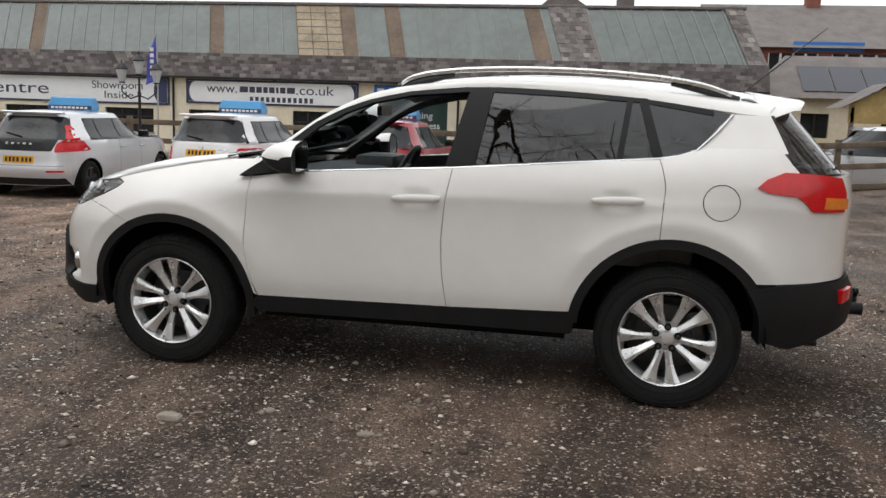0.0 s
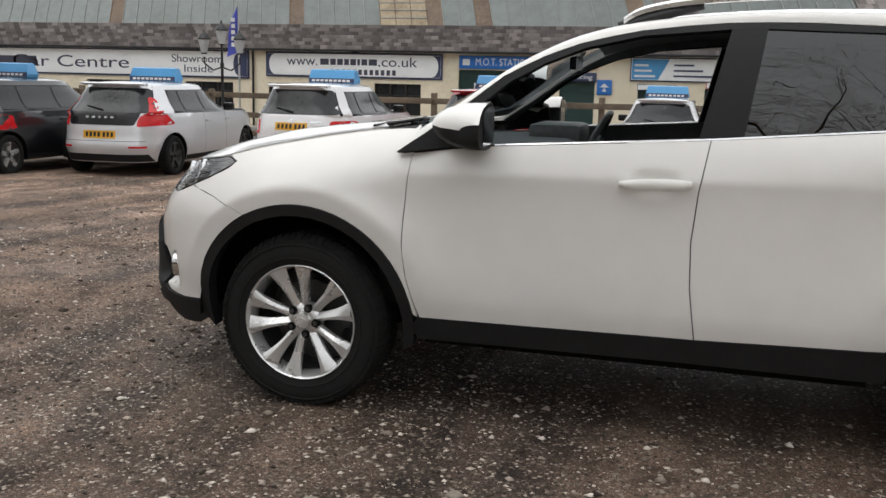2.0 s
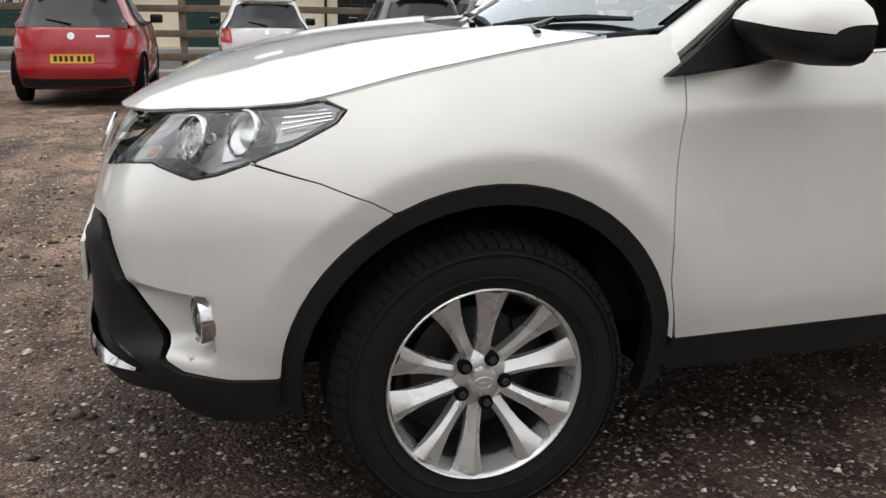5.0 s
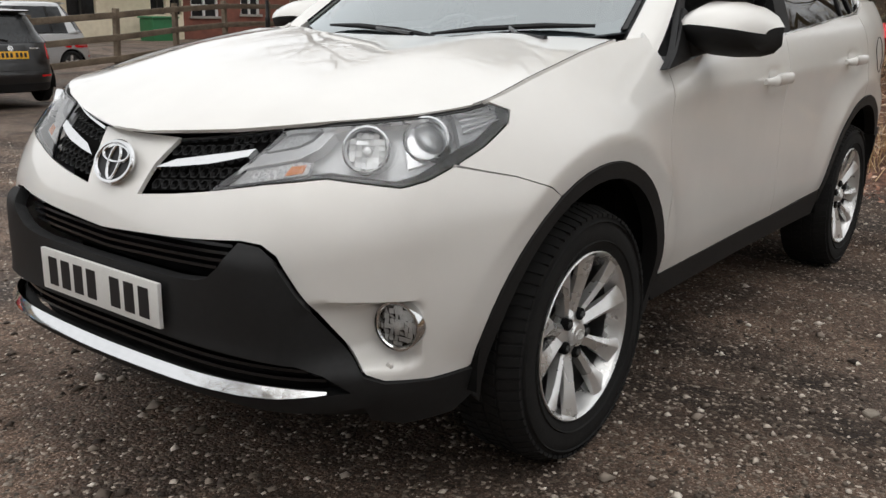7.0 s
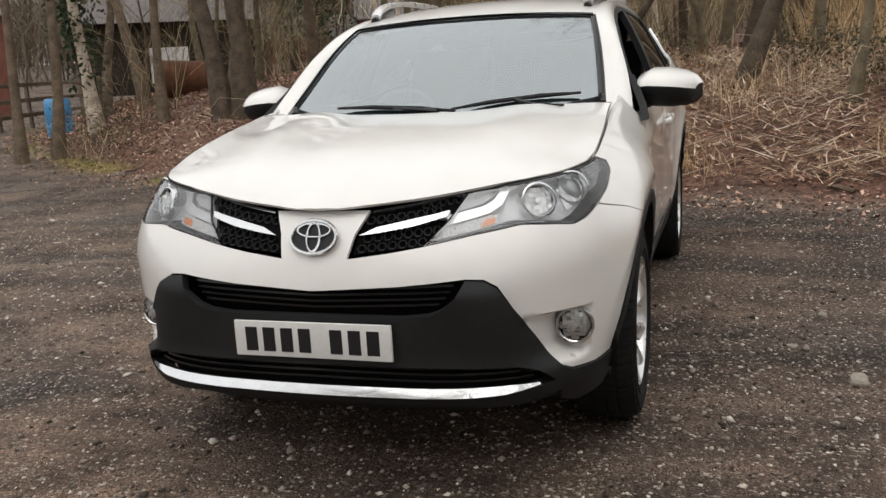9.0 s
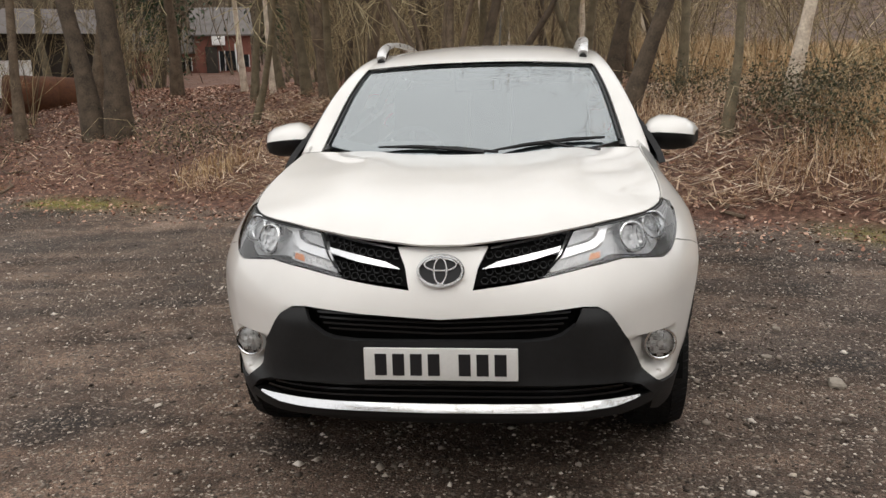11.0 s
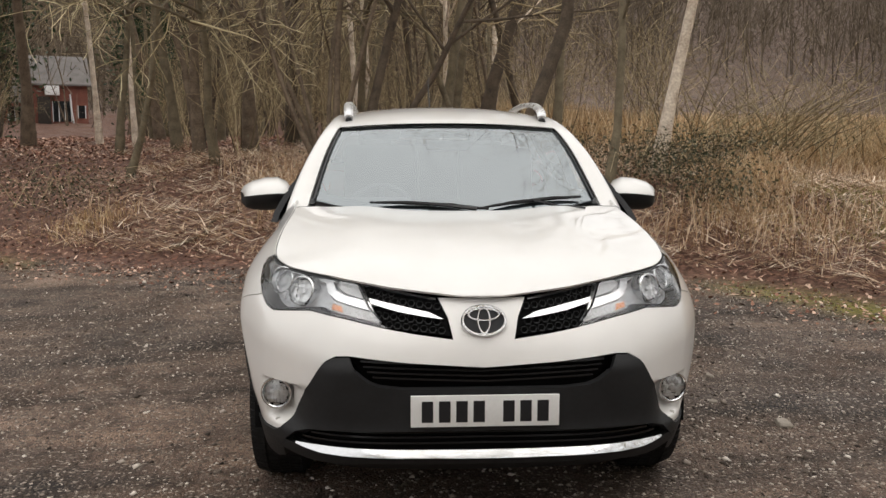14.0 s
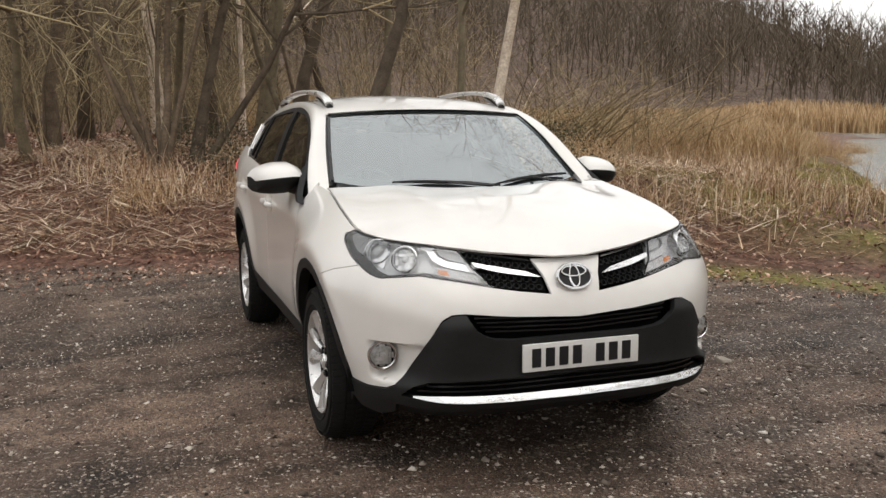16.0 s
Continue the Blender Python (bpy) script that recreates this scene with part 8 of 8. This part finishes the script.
# fallen leaves
x, y = pick(150000, -1, 26, -8, 17, lambda x, y: (edge_distance(x, y) > -.5 - .9 * g.random(len(x)) ** 3) & (g.random(len(x)) < np.clip(1.3 - edge_distance(x, y) / 14, .2, 1)))
n = len(x)
z = ground_z(x, y) + g.uniform(.004, .075, n) * np.clip(edge_distance(x, y) * 2, .15, 1)
a = g.uniform(0, 6.28, n)
s = g.uniform(.011, .034, n) * (1 + np.clip(x - 8, 0, 20) * .05)
dx = np.stack([np.cos(a), np.sin(a), g.normal(0, .35, n)], -1) * s[:, None]
dy = np.stack([-np.sin(a), np.cos(a), g.normal(0, .35, n)], -1) * (s * .55)[:, None]
c = np.stack([x, y, z], -1)
scatter_mesh("fallen_leaves", np.stack([c - dx, c - dy, c + dx, c + dy], 1), [(0, 1, 2, 3)], LEAFM, "brown fallen leaves over the bank", "leaves")
# brambles
for k, (bx, by, sx, n) in enumerate(((6.3, -3.3, .55, 1500), (7.4, -4.2, .6, 1600), (5.2, -3.6, .4, 800), (8.1, -2.2, .5, 900), (9.2, .5, .7, 1200), (6.9, .1, .5, 800), (9.9, -6.2, .7, 1300), (7.9, 5.0, .6, 700), (10.8, 11.0, .8, 900), (9.0, 9.6, .6, 700))):
    V = leaf_cloud(n * 2, (bx, by, gz1(bx, by) + .30), (sx * .9, sx * .9, .19), .024, 40 + k)
    st = thing("bramble_bush", "dark green bramble thicket on the bank", "bush", group="brambles")
    ob = pmesh("foliage", V.reshape(-1, 3), [tuple(range(4 * i, 4 * i + 4)) for i in range(len(V))], BRAMB, st, smooth=0)
    canes = []
    for i in range(16):
        a = trng.uniform(0, 6.28)
        L_ = trng.uniform(.5, 1.3)
        p0 = Vector((bx + trng.gauss(0, sx * .5), by + trng.gauss(0, sx * .5), gz1(bx, by)))
        canes.append(tube([p0, p0 + Vector((math.cos(a) * L_ * .3, math.sin(a) * L_ * .3, L_ * .5)), p0 + Vector((math.cos(a) * L_ * .7, math.sin(a) * L_ * .7, L_ * .55)), p0 + Vector((math.cos(a) * L_, math.sin(a) * L_, L_ * .25))], [.005, .004, .003, .002], 3, cap=False))
    tagged(pmesh("cane_tangle", *join(*canes), TWIG, st, smooth=0), kind="stuff")
# arching willow shrub by the reeds
for k, (bx, by) in enumerate(((9.4, -5.6), (10.6, -7.4), (8.8, -4.6), (8.1, -5.6), (9.9, -8.2), (11.4, -8.9))):
    sh = thing("willow_shrub", "bare arching brown willow shrub among reeds", "bush", group="shrubs")
    stems = []
    for i in range(38):
        a = trng.uniform(0, 6.28)
        L_ = trng.uniform(1.2, 2.9)
        p = Vector((bx + trng.gauss(0, .35), by + trng.gauss(0, .35), gz1(bx, by) - .05))
        d = Vector((math.cos(a) * .55, math.sin(a) * .55 - .25, 1)).normalized()
        pts = [p]
        for j in range(5):
            d = (d + Vector((math.cos(a) * .10, math.sin(a) * .10 - .05, -.05 + trng.gauss(0, .08)))).normalized()
            pts.append(pts[-1] + d * L_ / 5)
        stems.append(tube(pts, [.011, .009, .008, .006, .004, .002], 4, cap=False))
        for j in range(5):
            b = pts[trng.randint(2, 5)]
            e = b + Vector((trng.gauss(0, .3), trng.gauss(0, .3), trng.uniform(.1, .5)))
            stems.append(tube([b, e], [.004, .0015], 3, cap=False))
    pmesh("crown", *join(*stems), TWIG, sh, smooth=0)
# dry tussocks on the bank and by the water
for k, (bx, by, n_, h_) in enumerate(((6.0, -4.3, 900, .55), (5.0, -3.9, 500, .4), (7.6, -5.2, 700, .5), (8.9, -6.6, 900, .8), (9.6, -8.2, 1200, 1.1), (10.4, -9.6, 1100, 1.0), (9.2, -10.6, 900, .9), (11.4, -11.6, 1000, 1.2), (12.6, -14.2, 500, .9), (15, -17.8, 500, .9), (18.5, -20.5, 600, 1.0), (23, -26, 700, 1.1), (4.6, -.6, 350, .35), (6.4, 1.5, 350, .35), (7.0, 4.3, 350, .4))):
    x, y = bx + g.normal(0, .28, n_), by + g.normal(0, .28, n_)
    blades("tussock", x, y, g.uniform(.4, 1, n_) * h_, np.full(n_, .004), .42, REED, "pale dry tussock of long grass", "grass", .7, 60 + k)
# fallen sticks and odd stones
for i, (x, y, L_, rz) in enumerate(((7.6, 7.9, 1.5, 20), (4.6, .6, .9, 70), (6.2, 2.6, 1.3, -30), (5.2, -1.4, .8, 120), (8.8, 8.6, 1.1, 60), (3.9, -2.1, .6, 10))):
    st = thing("fallen_branch", "dead fallen branch lying on leaf litter", "branch", group="fallen branches")
    pts = [Vector((L_ * (j / 5 - .5), .08 * math.sin(j * 1.7 + i), .02 + .015 * math.sin(j * 2.3))) for j in range(6)]
    pmesh("stick", *tube(pts, [.022, .02, .018, .015, .011, .006], 6), BARK, st)
    a_, b_ = (gz1(x + L_ / 2 * q * math.cos(radians(rz)), y + L_ / 2 * q * math.sin(radians(rz))) for q in (-1, 1))
    st.matrix_world = Matrix.Translation((x, y, (a_ + b_) / 2)) @ Euler((0, -math.atan2(b_ - a_, L_), radians(rz)), "XYZ").to_matrix().to_4x4()

# flat stones on the yard
FLATS = mat("pale_flat_stone", (.34, .30, .25), .85, color2=(.22, .19, .155), scale=9, bump=.3, bscale=40)
for k, (x, y, r_) in enumerate(((-.91, -1.70, .060), (.01, -1.65, .034), (-.51, -1.48, .03))):
    v = []
    for zz, q in ((-.02, 1.0), (.012, 1.0), (.022, .82)):
        for i in range(11):
            a = 6.283 * i / 11
            rr = r_ * q * (1 + .16 * math.sin(2.1 * i + k) + .10 * math.sin(5.3 * i + 2 * k))
            v.append((x + rr * math.cos(a), y + .7 * rr * math.sin(a), gz1(x, y) + zz * (r_ / .06)))
    f = [(j * 11 + i, j * 11 + (i + 1) % 11, j * 11 + 11 + (i + 1) % 11, j * 11 + 11 + i) for j in range(2) for i in range(11)] + [tuple(range(22, 33))]
    pmesh("flat_stone", v, f, FLATS, None, "flat pale stone trodden into the gravel", smooth=35, category="stone", group="flat stones")

# things under the trees
tank = thing("rusty_tank", "rusty brown steel drum lying under trees", "tank")
RUST = mat("rust", (.16, .065, .03), .9, color2=(.08, .035, .02), scale=4, bump=.3, bscale=30)
pmesh("drum", *lathe([(.0005, -.75), (.42, -.75), (.44, -.73), (.44, -.3), (.455, -.28), (.44, -.26), (.44, .3), (.455, .32), (.44, .34), (.44, .73), (.42, .75), (.0005, .75)], 28, "x"), RUST, tank)
tank.matrix_world = pose(14.4, 11.2, gz1(14.4, 11.2) + .38, 0, 4, -50)
bb = thing("blue_barrel", "blue plastic barrel beside the fence", "barrel")
pmesh("body", *lathe([(.0005, 0), (.26, 0), (.29, .06), (.30, .3), (.285, .32), (.30, .34), (.29, .8), (.25, .88), (.0005, .88)], 24, "z"), SKYB, bb)
bb.matrix_world = pose(12.6, 13.6, gz1(12.6, 13.6))
shd = thing("timber_shed", "dark timber shed among the trees", "shed")
DTIM = mat("dark_creosoted_timber", (.035, .028, .022), .85, var=.3, scale=2)
for i in range(24):
    part("plank", box(-2.4 + i * .2, -2.4 + i * .2 + .188, -1.5, -1.46 - .01 * (i % 3), 0, 2.1), DTIM, shd)
part("body", box(-2.4, 2.4, -1.45, 1.5, 0, 2.1), DTIM, shd)
pmesh("roof", [(-2.7, -1.9, 2.0), (2.7, -1.9, 2.0), (2.7, 0, 2.8), (-2.7, 0, 2.8), (2.7, 1.9, 2.0), (-2.7, 1.9, 2.0)], [(0, 1, 2, 3), (3, 2, 4, 5)], SLATE, shd)
part("pale_panel", box(-.7, .4, -1.56, -1.51, .3, 1.3), SIGNW, shd)
shd.matrix_world = pose(19.5, 15.2, gz1(19.5, 15.2), 0, 0, -48)
# brick house among the trees: a gabled block and two lower wings
hs = thing("woodland_house", "red brick house with slate roofs and lower wings among trees", "building")
ROOFS = mat("grey_slate_roof", (.16, .145, .135), .8, var=.2, scale=2)


def pitched(x0, x1, y0, y1, z0, z1, lean_=.25):
    ym = (y0 + y1) / 2
    return [(x0 - lean_, y0 - .3, z0), (x1 + lean_, y0 - .3, z0), (x1 + lean_, ym, z1), (x0 - lean_, ym, z1), (x1 + lean_, y1 + .3, z0), (x0 - lean_, y1 + .3, z0),
            (x0 - lean_, y0 - .3, z0 - .12), (x1 + lean_, y0 - .3, z0 - .12)], [(0, 1, 2, 3), (3, 2, 4, 5), (6, 7, 1, 0), (5, 6, 0, 3), (1, 7, 4, 2)]


for x0, x1, y0, y1, z0, z1 in ((-1.9, 2.1, 0, 5, 2.9, 5.0), (-5.0, -1.9, .8, 5, 1.7, 3.4), (-9.0, -5.0, -.6, 4, 1.9, 4.6)):
    part("wall", box(x0, x1, y0, y1, -1.2, z0), BRICK, hs)
    pmesh("roof", *pitched(x0, x1, y0, y1, z0 - .02, z1), ROOFS, hs)
for x0, x1, y_, z0, z1, k_ in ((-.25, 1.0, 0, .25, 1.7, 4), (-4.4, -3.4, .8, .3, 1.3, 3), (-3.1, -2.2, .8, .3, 1.3, 3), (1.4, 1.95, 0, .5, 1.4, 2)):
    w = part("window", box(x0, x1, y_ - .03, y_ + .02, z0, z1), DARKW, hs)
    for i in range(k_):
        xx = x0 + (x1 - x0 - .05) * i / (k_ - 1)
        part("window_bar", box(xx, xx + .05, y_ - .06, y_ - .03, z0, z1), WLET, w)
part("vent_box", box(-.7, .25, -.4, -.005, 2.1, 2.75, bevel=.03), SIGNW, hs)
pmesh("downpipe", *tube([(.95, -.07, 2.2), (1.0, -.07, 1.0), (1.18, -.07, -.3)], .06, 8), WLET, hs)
part("porch", box(-1.2, -.35, -.25, -.005, -.8, 2.0, bevel=.02), DTIM, hs)
hs.matrix_world = pose(60, 23.6, gz1(60, 23.6) - .1, 0, 0, -68)
